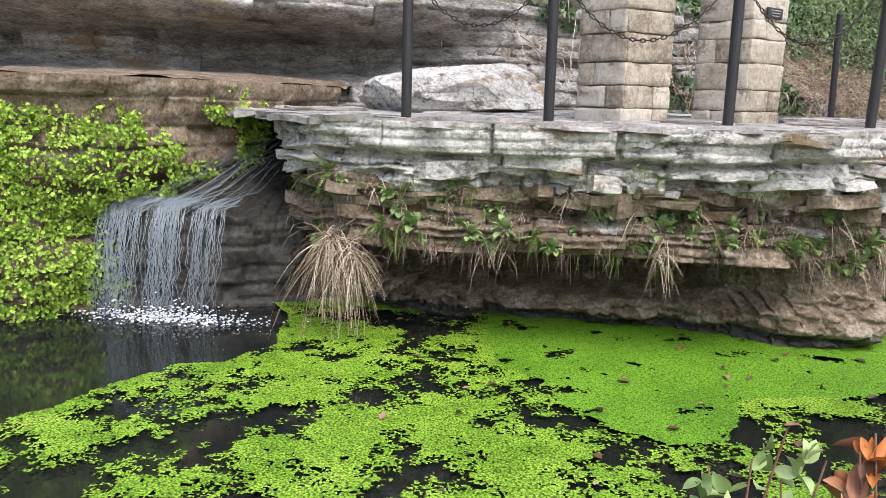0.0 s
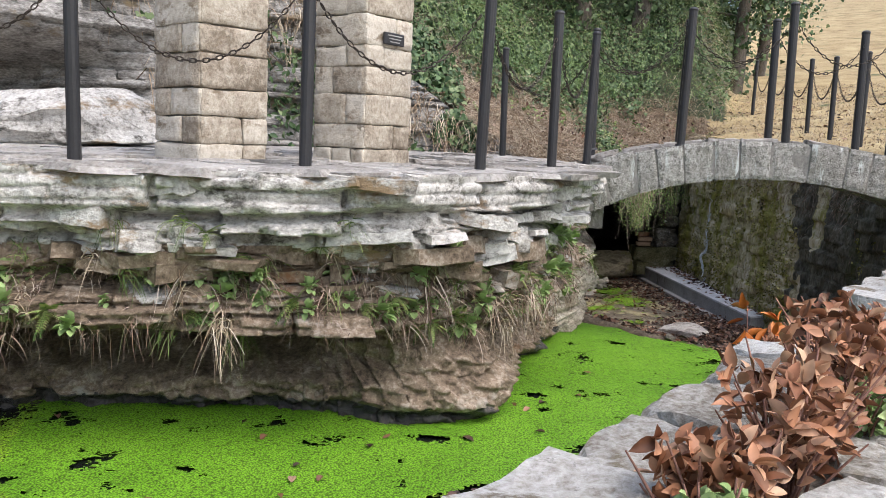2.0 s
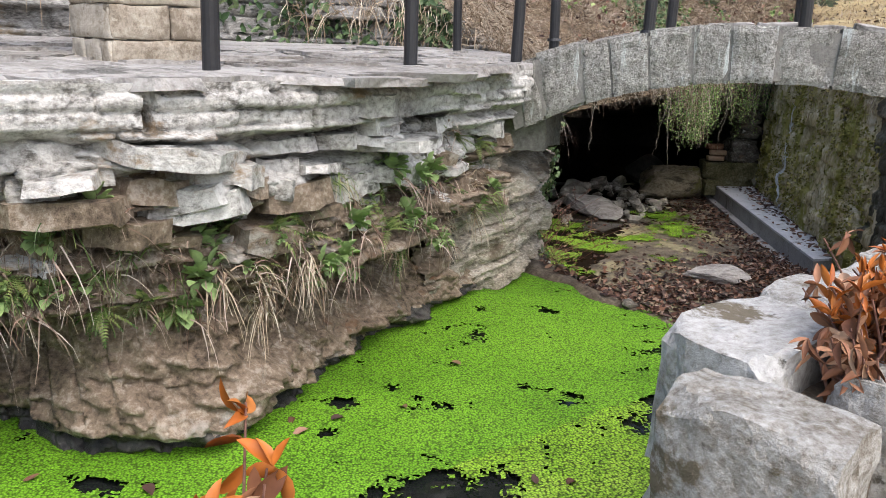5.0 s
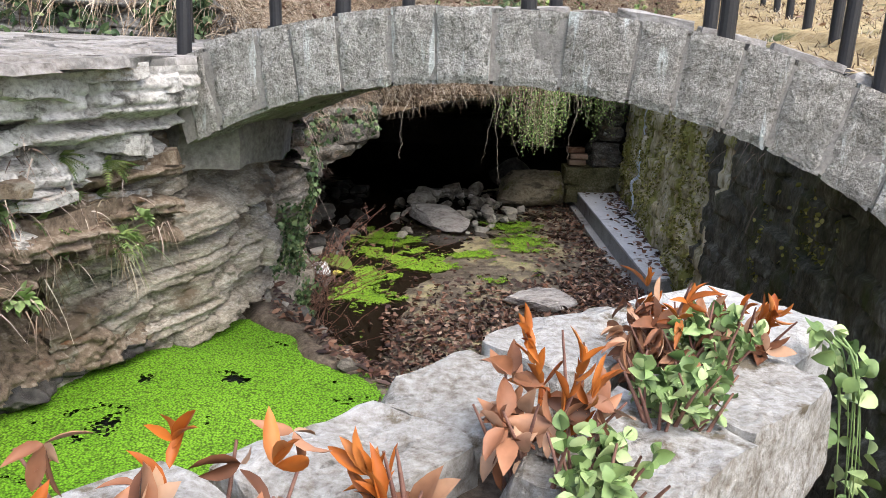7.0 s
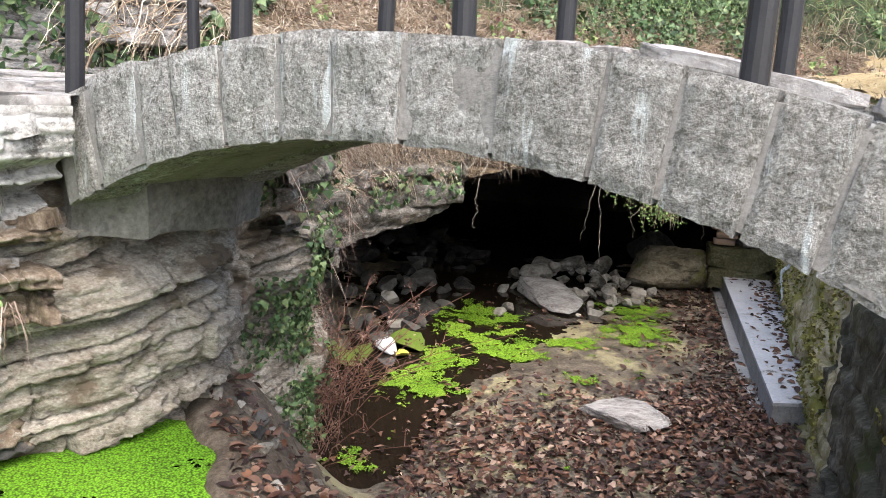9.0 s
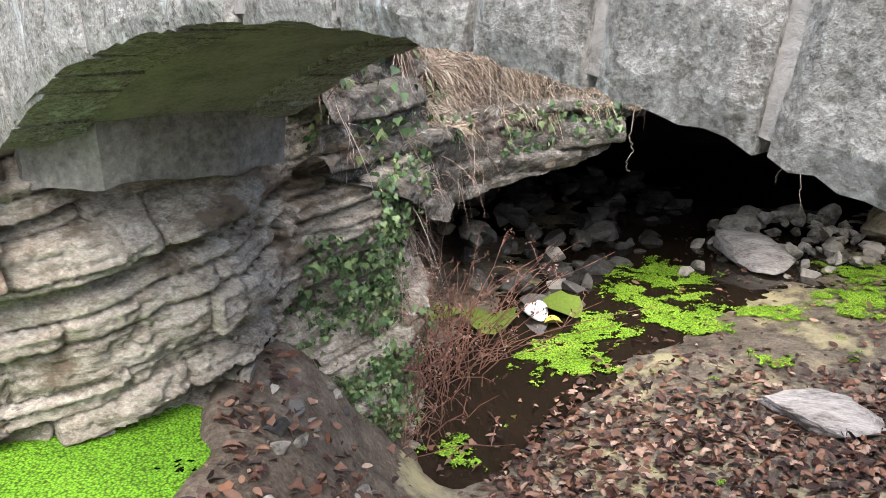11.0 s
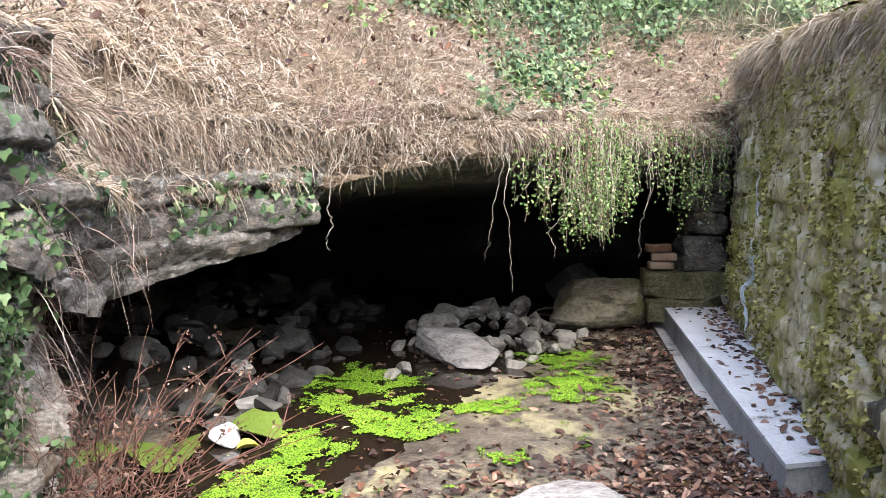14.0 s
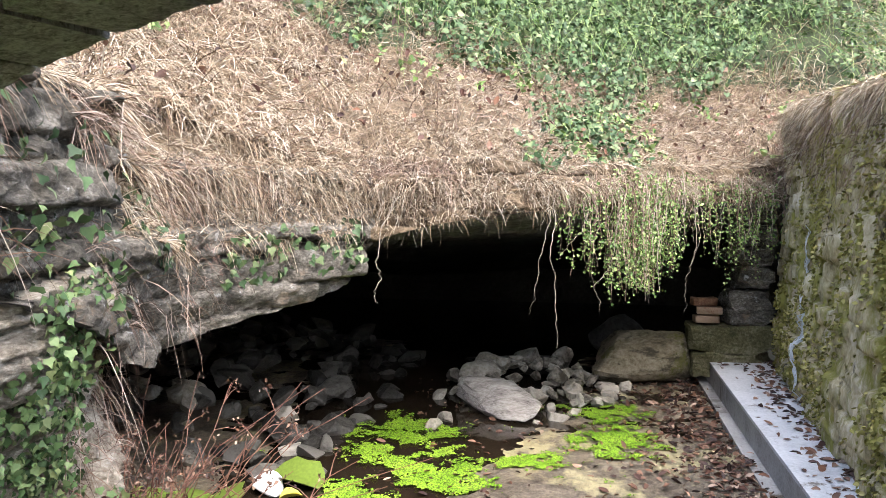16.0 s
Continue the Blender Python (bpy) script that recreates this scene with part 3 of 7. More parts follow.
def voussoir(s0, s1, y0, y1, seed, gap=0.006, extra=0.0):
    """One arch stone: its joints lean to the arch's centre."""
    bm = bmesh.new()
    n, m = 7, 9
    rng = random.Random(seed)
    lean = lambda s, z: s + (s - SC) * 0.13 * (z - ZB) / 0.6
    jit = rng.uniform(-0.008, 0.012)
    grid = {}
    for side, y in ((0, y0 + rng.uniform(-0.01, 0.006)), (1, y1)):
        for i in range(n + 1):
            for j in range(m + 1):
                s = s0 + gap + (s1 - s0 - 2 * gap) * i / n
                zl, zh = arch_low(s) + rng.uniform(-0.004, 0.004), arch_high(s) + jit + extra
                z = zl + (zh - zl) * j / m
                x = lean(s, z)
                rim = (i in (0, n)) or (j in (0, m))
                dy = (0.008 if rim else 0.0) * (1 if side == 0 else -1) + (noise.noise(Vector((x * 7 + seed, z * 7, y))) * 0.012 + noise.noise(Vector((x * 24 + seed, z * 24, y))) * 0.006 if side == 0 else 0)
                grid[side, i, j] = bm.verts.new((x, y + dy, z))
    for i in range(n):
        for j in range(m):
            bm.faces.new((grid[0, i, j], grid[0, i + 1, j], grid[0, i + 1, j + 1], grid[0, i, j + 1]))
            bm.faces.new((grid[1, i, j], grid[1, i, j + 1], grid[1, i + 1, j + 1], grid[1, i + 1, j]))
    for i in range(n):
        bm.faces.new((grid[0, i, 0], grid[1, i, 0], grid[1, i + 1, 0], grid[0, i + 1, 0]))
        bm.faces.new((grid[0, i, m], grid[0, i + 1, m], grid[1, i + 1, m], grid[1, i, m]))
    for j in range(m):
        bm.faces.new((grid[0, 0, j], grid[0, 0, j + 1], grid[1, 0, j + 1], grid[1, 0, j]))
        bm.faces.new((grid[0, n, j], grid[1, n, j], grid[1, n, j + 1], grid[0, n, j + 1]))
    bmesh.ops.recalc_face_normals(bm, faces=bm.faces[:])
    return bm


rb = random.Random(5)
SPLITS = [0.0, 0.125, 0.345, 0.485, 0.66, 0.85, 1.01, 1.20, 1.43, 1.655, 1.80, 1.97, 2.12, 2.31, 2.50, 2.74, 3.0]
for i in range(len(SPLITS) - 1):
    part("arch_stone", voussoir(SPLITS[i], SPLITS[i + 1], 0.0, 0.20, i + 1), BRIDGE, bridge)
    part("arch_stone", voussoir(SPLITS[i] + 0.02, SPLITS[i + 1] + 0.02, WIDE - 0.2, WIDE, i + 60, extra=0.02), BRIDGE, bridge)
# barrel between the two rings, a little inside them
bm = bmesh.new()
rows = []
for i in range(41):
    s = -0.05 + 3.1 * i / 40
    zl, zh = arch_low(s) + 0.012, arch_high(s) - 0.02
    xl = s + (s - SC) * 0.13 * (zl - ZB) / 0.6
    xh = s + (s - SC) * 0.13 * (zh - ZB) / 0.6
    rows.append([bm.verts.new(c) for c in ((xl, 0.011, zl), (xl, WIDE - 0.02, zl), (xh, WIDE - 0.02, zh), (xh, 0.011, zh))])
for a, b in zip(rows[:-1], rows[1:]):
    for k in range(4):
        bm.faces.new((a[k], a[(k + 1) % 4], b[(k + 1) % 4], b[k]))
part("barrel", bm, MORTAR, bridge, "rough grey mortar core and deck")
# low irregular stones along the far edge of the deck
s, k = 0.05, 0
while s < 2.9:
    ln = rb.uniform(0.14, 0.30)
    ob = part("coping_stone", chipped_block(ln - 0.01, 0.20, rb.uniform(0.04, 0.06), 900 + k, 5), FLAG, bridge)
    m = s + ln / 2
    ob.matrix_local = pose(m + (m - SC) * 0.05, WIDE - 0.13 + rb.uniform(-0.02, 0.02), arch_high(m) - 0.014, rb.uniform(-3, 3), math.degrees(math.asin((m - SC) / RT)), rb.uniform(-5, 5))
    s += ln
    k += 1

# rock under the bridge's near end, and the bank's face up to the cave
COL = [(2.35, 6.0, 0.0), (2.52, 6.27, 0.0), (2.70, 6.47, 0.0), (2.80, 6.75, 0.0), (2.92, 7.02, 0.0), (3.02, 7.35, 0.05), (3.06, 7.75, 0.1), (2.94, 8.2, 0.1), (2.62, 8.65, 0.1), (2.05, 9.05, 0.1)]


def col_offset(u, z, val):
    block = np.floor(u * 3.1 + 1.1 * fbm(u * 3, z * 5, 9))
    tilt = z - 0.20 * u + 0.05 * (hash2(block, block * 0, 7) - 0.5)
    s = strata(u, tilt, 8, 0.04, 0.14, 0.30, 1.0, 0.055, 0.03) + 0.35 * strata(u, tilt * 0.98, 18, 0.02, 0.05, 0.2, 0.8, 0.035, 0.025) + 0.10 * (fbm(u * 3, z * 4, 10) - 0.5) + 0.035 * (fbm(u * 16, z * 24, 11) - 0.5) + 0.03 * (fbm(u * 45, z * 55, 12) - 0.5)
    pier = 0.13 * np.exp(-(((u - 0.92) / 0.34) ** 4)) * (1 - sstep(0.66, 0.80, z + 0.05 * np.sin(u * 9))) - 0.08 * np.exp(-(((u - 1.50) / 0.18) ** 2))
    return s + pier + np.interp(z, [-0.7, -0.2, 0.1, 0.8, 1.0], [0.06, 0.04, 0.0, 0.03, 0.0])


colrock, CV = strip("rock_abutment", COL, 520, np.linspace(-0.8, 0.98, 200), col_offset, GREYROCK)
structure(colrock, "grey bedded limestone bank under the bridge", "rock face")
bm = bmesh.new()
prism(bm, [(2.76, 6.44), (2.99, 6.50), (3.10, 6.86), (3.12, 7.08), (2.7, 7.3), (2.5, 6.6)], 0.82, 1.06)
bmesh.ops.triangulate(bm, faces=[f for f in bm.faces if len(f.verts) > 4])
for _ in range(3):
    bmesh.ops.subdivide_edges(bm, edges=[e for e in bm.edges if e.calc_length() > 0.03], cuts=1, use_grid_fill=True)
for v in bm.verts:
    v.co += noise.noise_vector(v.co * 7) * 0.018 + noise.noise_vector(v.co * 26) * 0.008
lintel = structure(part("concrete_springer", bm, LINTEL), "dark stained concrete beam beneath the arch", "beam")

# face of the overhang beside and above the cave
LIP = [(3.02, 7.3, 0.75, 1.25), (3.06, 7.8, 0.55, 1.25), (2.94, 8.3, 0.32, 1.2), (2.72, 8.8, 0.28, 1.15), (2.9, 9.3, 0.36, 1.12), (3.25, 9.7, 0.44, 1.12), (3.38, 9.92, 0.50, 1.13), (3.43, 9.97, 0.70, 1.15), (3.75, 10.0, 0.80, 1.12),
       (4.1, 10.1, 0.86, 1.12), (4.5, 10.35, 0.90, 1.12), (5.0, 11.2, 0.93, 1.15), (5.6, 11.9, 0.95, 1.2), (6.3, 12.4, 0.95, 1.3)]
lp, lu = resample(LIP, 520)
vv = np.linspace(0, 1, 60)[None, :]
lz = lp[:, 2:3] * (1 - vv) + (lp[:, 3:4] + 0.14 * (fbm(lu * 2.2, lu * 0, 13) - 0.5)[:, None]) * vv


def lip_offset(u, z, val):
    return strata(u, z + 0.05 * fbm(u * 2, z, 12), 14, 0.04, 0.16, 0.15, 0.7, 0.05, 0.03) + 0.12 * (fbm(u * 2.4, z * 4, 15) - 0.5) + 0.06 * (fbm(u * 9, z * 12, 16) - 0.5) + 0.03 * (fbm(u * 28, z * 30, 17) - 0.5) + 0.10 * np.sin(np.clip((z - 0.2) / 1.0, 0, 1) * 3.1)


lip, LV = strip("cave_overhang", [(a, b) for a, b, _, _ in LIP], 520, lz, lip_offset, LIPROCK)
structure(lip, "grey rock overhang above the cave mouth", "rock face")
# cave: roof falling back from the lip, with walls round it
under = LV[:, 0, :]
cb = np.stack([np.interp(np.arange(520), [0, 180, 519], [-1.5, 0.5, 7.5]), np.interp(np.arange(520), [0, 180, 519], [10.5, 17.5, 17.5]), np.interp(np.arange(520), [0, 180, 519], [-0.5, -0.2, 0.1])], 1)
w = np.linspace(0, 1, 70)[None, :, None]
CR = under[:, None] * (1 - w) + cb[:, None] * w
CR[..., 2] += 0.16 * (fbm(CR[..., 0] * 1.3, CR[..., 1] * 1.3, 61) - 0.5) * np.minimum(1, 6 * w[..., 0]) + 0.08 * np.sin(w[..., 0] * 3.1)
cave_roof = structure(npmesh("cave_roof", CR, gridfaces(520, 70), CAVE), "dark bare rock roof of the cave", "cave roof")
bm = bmesh.new()
cw = [(-2.0, 8.5), (-2.0, 18), (8, 18), (8, 12.8), (6.35, 12.5)]
lo = [bm.verts.new((x, y, -0.9)) for x, y in cw]
hi = [bm.verts.new((x, y, 1.6)) for x, y in cw]
for i in range(len(cw) - 1):
    bm.faces.new((lo[i], lo[i + 1], hi[i + 1], hi[i]))
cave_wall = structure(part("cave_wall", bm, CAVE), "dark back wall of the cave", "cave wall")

# mossy wall on the far side of the stream, running back from the bridge
MW = [(6.35, 12.7), (6.22, 12.3), (6.0, 10.9), (5.72, 8.8), (5.54, 7.5), (5.28, 6.1), (5.16, 5.5), (5.05, 4.9), (4.98, 4.3), (4.95, 3.5)]


def moss_offset(u, z, val):
    s = strata(u, z + 0.05 * (fbm(u * 3, z, 24) - 0.5), 25, 0.06, 0.18, 0.10, 0.4, 0.032, 0.02)
    return s - 0.05 * np.clip(z, -1, 2) + 0.06 * (fbm(u * 1.5, z * 1.5, 27) - 0.5) + 0.03 * (fbm(u * 7, z * 3, 28) - 0.5) + 0.06 * sstep(1.25, 1.5, z)


mp_, mu_ = resample([(*p, t) for p, t in zip(MW, [1.66, 1.66, 1.6, 1.44, 1.30, 1.02, 0.98, 0.96, 0.9, 0.8])], 560)
mz = -0.8 + (mp_[:, 2:3] + 0.8) * np.linspace(0, 1, 130)[None, :]
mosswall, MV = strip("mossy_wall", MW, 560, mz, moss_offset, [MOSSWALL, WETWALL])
wc = np.array([p.center[:] for p in mosswall.data.polygons])
# the near end takes the wet stone with the bridge's shade in its colour
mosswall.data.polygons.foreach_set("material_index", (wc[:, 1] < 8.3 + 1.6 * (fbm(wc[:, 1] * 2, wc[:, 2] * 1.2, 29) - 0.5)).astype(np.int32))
structure(mosswall, "damp stone retaining wall thick with dark green moss", "wall")

# bed of the stream and the bank that holds the pond
gx, gy = np.meshgrid(np.linspace(0.8, 6.6, 330), np.linspace(4.2, 14.5, 560), indexing="ij")


def bank_distance(x, y):
    """How far beyond the pond's edge, towards the stream."""
    a = (x - 3.28) * 0.81 + (y - 6.41) * 0.59
    b = (x - 3.6) * 0.857 + (y - 5.95) * 0.514 - 0.02
    return np.maximum(a, b) + 0.16 * (fbm(x * 3.5, y * 3.5, 75) - 0.5)


def bed_height(x, y):
    d = bank_distance(x, y)
    bank = 0.075 - 0.585 * sstep(0.04, 0.85, d) - 0.45 * sstep(0.02, -0.30, d)
    rise = 0.10 * np.exp(-((x - 5.4) ** 2) / 0.5) * sstep(9.6, 8.2, y)
    far = -0.04 * sstep(9.0, 12.0, y)
    ch = -0.13 * np.exp(-(((x - 3.05 - 0.16 * (y - 8)) / 0.50) ** 2)) * sstep(7.1, 7.8, y)
    cone = (0.08 + 0.12 * fbm(x * 6, y * 6, 73)) * np.exp(-(((x - 2.98) / 0.24) ** 2 + ((y - 7.32) / 0.40) ** 2))
    return bank + cone + rise + far + ch + 0.05 * (fbm(x * 2.5, y * 2.5, 71) - 0.5) + 0.03 * (fbm(x * 9, y * 9, 72) - 0.5)


bz = bed_height(gx, gy)
stream_bed = structure(npmesh("stream_bed", np.stack([gx, gy, bz], -1), gridfaces(330, 560), [BED, DIRT]), "wet brown stream bed with a soil bank", "stream bed")
ctr = np.array([p.center[:] for p in stream_bed.data.polygons])
stream_bed.data.polygons.foreach_set("material_index", ((bank_distance(ctr[:, 0], ctr[:, 1]) < 0.6) | ((ctr[:, 0] < 3.2) & (ctr[:, 1] < 7.7))).astype(int))
bm = bmesh.new()
prism(bm, [(0.0, 6.6), (6.4, 6.6), (6.4, 15), (8, 18), (-2.0, 18), (-2.0, 9.0)], -0.9, BEDZ)
stream_water = structure(part("stream_water", bm, BROOK), "shallow dark water over the stream bed", "water")
bm = bmesh.new()
prism(bm, [(-6, 0.2), (0, 0.4), (1.0, 1.5), (4.4, 4.85), (3.60, 6.0), (3.1, 6.62), (2.8, 6.9), (1.8, 6.6), (-0.5, 5.6), (-1.3, 6.6), (-6, 6.6)], -0.35, POND - 0.012)
pond_water = structure(part("pond_water", bm, WATER), "still dark pond water", "water")

# duckweed: a mat with ragged holes
nx, ny = 760, 640
dx, dy = np.meshgrid(np.linspace(-3.6, 3.9, nx), np.linspace(0.6, 6.8, ny), indexing="ij")
wob = 0.16 * (fbm(dx * 4, dy * 4, 81) - 0.5), 0.16 * (fbm(dx * 4, dy * 4, 82) - 0.5)
MAT_EDGE = [(-0.28, 6.0), (-0.28, 4.62), (-0.23, 4.0), (0.05, 3.70), (0.13, 3.46), (0.33, 3.24), (0.57, 3.09), (0.78, 3.16), (0.9, 3.6), (1.35, 3.75), (1.87, 3.97), (2.16, 4.14), (2.5, 4.5), (2.87, 4.85), (3.9, 5.6), (3.2, 7.4), (1, 7.2)]
OPEN_EDGE = [(-1.95, 5.3), (-1.5, 4.65), (-1.34, 4.05), (-1.5, 3.7), (-1.72, 3.59), (-1.9, 3.16), (-2.05, 2.8), (-2.8, 0.5), (-7, 0.5), (-7, 7)]
solid = inside(dx + wob[0], dy + wob[1], MAT_EDGE).astype(float)
openw = 1.0 - inside(dx + wob[0] * 0.7, dy + wob[1] * 0.7, OPEN_EDGE)
n1, n2 = fbm(dx * 3.0, dy * 3.0, 85, 5), fbm(dx * 16, dy * 16, 86, 3)
grain = hash2(np.floor(dx * 90), np.floor(dy * 90), 7)
patch = (n1 + 0.45 * (n2 - 0.5) + 0.20 * (grain - 0.5) > 0.475).astype(float)
holes = (fbm(dx * 6, dy * 8, 87, 4) + 0.25 * (n2 - 0.5) + 0.16 * (grain - 0.5) < 0.245)
green = np.where(solid > 0.5, ~holes, patch > 0.5) & (openw > 0.5) & (dy - dx > 0.72) & (bank_distance(dx, dy) < 0.03 + 0.16 * (n2 - 0.5))
mz_ = POND + 0.004 + 0.006 * n2 + 0.004 * hash2(dx * 100, dy * 100, 3)
cell = green[:-1, :-1]
duck = npmesh("duckweed", np.stack([dx + 0.008 * (hash2(dx * 31, dy * 17, 1) - 0.5), dy + 0.008 * (hash2(dx * 13, dy * 29, 2) - 0.5), mz_], -1), gridfaces(nx, ny, cell), [DUCK, ALGAE])
duck.data.polygons.foreach_set("material_index", (solid[:-1, :-1][cell] < 0.5).astype(int)) if len(duck.data.polygons) == cell.sum() else None
stuff(duck, "bright green duckweed mat floating on the pond", "duckweed")

# curb along the mossy wall
curb = new("concrete_curb")
tagged(curb, "long low grey concrete curb at the foot of the wall", "curb")
bm = bmesh.new()
prism(bm, [(5.53, 8.9), (5.80, 8.98), (6.28, 13.0), (5.78, 13.0)], -0.75, -0.345)
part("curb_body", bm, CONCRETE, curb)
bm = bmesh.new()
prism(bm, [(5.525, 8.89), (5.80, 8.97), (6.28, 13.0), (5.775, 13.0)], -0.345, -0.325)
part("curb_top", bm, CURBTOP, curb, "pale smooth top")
bm = bmesh.new()
prism(bm, [(5.47, 9.2), (5.55, 9.2), (5.79, 12.9), (5.70, 12.9)], -0.75, -0.50)
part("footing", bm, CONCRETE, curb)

# ground: one sheet round the stream's hollow, rising to a wooded hill
LIP_EDGE = [(x, y) for x, y, _, _ in LIP[1:]]
HOLE = [(-14, 6.6), (-5.0, 6.7), (-3.4, 6.9), (-2.2, 7.5), (-1.2, 7.9), (0.2, 8.6), (1.5, 9.0), (2.5, 8.8)] + LIP_EDGE + [(p[0], p[1]) for p in MW[1:]] + [(4.95, 4.3), (4.55, 4.5), (1.2, 1.3), (0.3, 0.65), (-0.6, 0.55), (-14, 0.55)]


def dist_poly(px, py, poly):
    d = np.full(px.shape, 1e9)
    for (x0, y0), (x1, y1) in zip(poly[:-1], poly[1:]):
        l2 = (x1 - x0) ** 2 + (y1 - y0) ** 2 + 1e-12
        t = np.clip(((px - x0) * (x1 - x0) + (py - y0) * (y1 - y0)) / l2, 0, 1)
        d = np.minimum(d, np.hypot(px - x0 - t * (x1 - x0), py - y0 - t * (y1 - y0)))
    return d


def hill_height(x, y):
    d = dist_poly(x, y, HOLE[:-2])
    a = np.degrees(np.arctan2(x - 1.0, y - 1.0))
    lawn = sstep(24.5, 27.5, a)
    start = np.interp(x, [-2, 0, 1.5, 2.5, 3.1, 3.5, 4.5], [3.9, 3.5, 2.0, 1.42, 1.12, 1.10, 1.06])
    bankz = start + 0.62 * np.clip(d, 0, 1.4) + 0.85 * np.clip(d - 1.4, 0, 2.4) + 0.25 * np.clip(d - 3.5, 0, 25)
    wt = np.interp(y, [4.5, 5.5, 6.1, 7.5, 8.8, 12.3], [0.95, 1.2, 1.32, 1.36, 1.43, 1.66])
    lawnz = wt + 0.165 * np.clip(d, 0, 14) + 0.21 * np.clip(d - 14, 0, 60)
    h = bankz * (1 - lawn) + lawnz * lawn
    south = 0.05 + 0.03 * np.clip(-y, 0, 20)
    k = sstep(4.2, 6.0, y)
    h = south * (1 - k) + h * k
    return h + 0.10 * (fbm(x * 0.8, y * 0.8, 91) - 0.5) + 0.04 * (fbm(x * 4, y * 4, 92) - 0.5)


def axis(a, b, c, d, fine, n):
    return np.unique(np.round(np.r_[a - np.geomspace(0.3, a - b, n)[::-1], np.arange(a, c, fine), c + np.geomspace(0.3, d - c, n)], 4))


hx, hy = np.meshgrid(axis(-5.0, -400, 12.0, 400, 0.08, 40), axis(-1.0, -400, 18.0, 400, 0.08, 40), indexing="ij")
hm = ~inside(hx, hy, HOLE)
cellm = hm[:-1, :-1] & hm[1:, 1:] & hm[1:, :-1] & hm[:-1, 1:]
hz = hill_height(hx, hy)
ground = structure(npmesh("ground", np.stack([hx, hy, hz], -1), gridfaces(*hx.shape, cellm), HILL, smooth=True), "dry grassy hillside and lawn", "ground")

# turf that rounds the overhang's brow into the slope
tl = np.gradient(lp[:, :2], axis=0)
tl /= np.linalg.norm(tl, axis=1)[:, None]
inward = np.stack([-tl[:, 1], tl[:, 0]], 1)
brow0 = LV[:, -1, :]
cap = np.empty((520, 16, 3))
for k in range(16):
    q = k / 15
    cx, cy_ = brow0[:, 0] + inward[:, 0] * 0.62 * q, brow0[:, 1] + inward[:, 1] * 0.62 * q
    cap[:, k] = np.stack([cx, cy_, brow0[:, 2] * (1 - sstep(0, 0.55, q)) + (hill_height(cx, cy_) + 0.02) * sstep(0, 0.55, q) + 0.05 * math.sin(3.14 * min(1, q * 1.6)) * (1 - q) + 0.10 * (fbm(cx * 3.5, cy_ * 3.5, 64) - 0.45) * math.sin(3.14 * q)], 1)
THATCH = mat("brown_thatch", [(0.035, 0.025, 0.017), (0.10, 0.072, 0.045), (0.19, 0.14, 0.09)], scale=5, detail=40, bump=1.0)
lip.data.materials.append(THATCH)
lc = np.array([p.center[0] for p in lip.data.polygons])
lip.data.polygons.foreach_set("material_index", (lc > 3.50).astype(np.int32))
structure(npmesh("overhang_turf", cap, gridfaces(520, 16, np.broadcast_to(lp[:-1, 1:2] > 8.75, (519, 15))), THATCH, smooth=True), "brown thatch of dead grass on the overhang's brow", "turf")

# turf behind the mossy wall's top
wcap = np.empty((560, 6, 3))
for k in range(6):
    q = k / 5
    cx, cy_ = MV[:, -1, 0] + 0.34 * q, MV[:, -1, 1] - 0.03 * q
    wcap[:, k] = np.stack([cx, cy_, MV[:, -1, 2] * (1 - sstep(0, 0.7, q)) + (hill_height(cx, cy_) + 0.015) * sstep(0, 0.7, q) + 0.03 * math.sin(3.14 * q)], 1)
structure(npmesh("wall_turf", wcap, gridfaces(560, 6, np.broadcast_to(MV[:-1, -1, 1:2] > 6.0, (559, 5))), HILL, smooth=True), "dry turf along the mossy wall's top", "turf")

# cliff behind the terrace
CL = [(-9, 6.2, 0), (-5.0, 6.4, 0), (-3.4, 6.6, 0), (-2.2, 7.2, 0), (-1.2, 7.6, 0), (0.2, 8.3, 0), (1.5, 8.7, 0), (2.3, 8.6, 0), (2.75, 8.35, 0)]


def cliff_offset(u, z, val):
    s = strata(u, z, 35, 0.04, 0.16, 0.15, 0.9, 0.08, 0.05)
    cave = -0.85 * np.exp(-(((z - 1.75) / 0.22) ** 4)) * (1 - sstep(7.6, 9.0, u)) * (0.55 + 0.9 * fbm(u * 0.6, u * 0, 38))
    brow = 0.32 * sstep(1.9, 2.15, z) * (1 - sstep(7.6, 9.5, u))
    return s - 0.35 * np.clip(z - 1.3, 0, 3) * 0.5 + 0.5 * (fbm(u * 0.7, z * 0.9, 37) - 0.5) + cave + brow


ctop = resample([(x, y, np.interp(x, [-2, 0, 1.5, 2.3, 2.75], [4.2, 3.8, 2.2, 1.6, 1.35])) for x, y, _ in CL], 620)[0][:, 2:3]
cliff, KV = strip("cliff", CL, 620, 0.9 + (ctop - 0.9) * np.linspace(0, 1, 190)[None, :], cliff_offset, BACKROCK)
structure(cliff, "weathered grey limestone cliff behind the terrace", "cliff")

# near wall: a planter of pale stones between two rows
planter = new("planter_wall")
tagged(planter, "low planter wall of pale rough limestone blocks", "stone wall")
rw = random.Random(11)


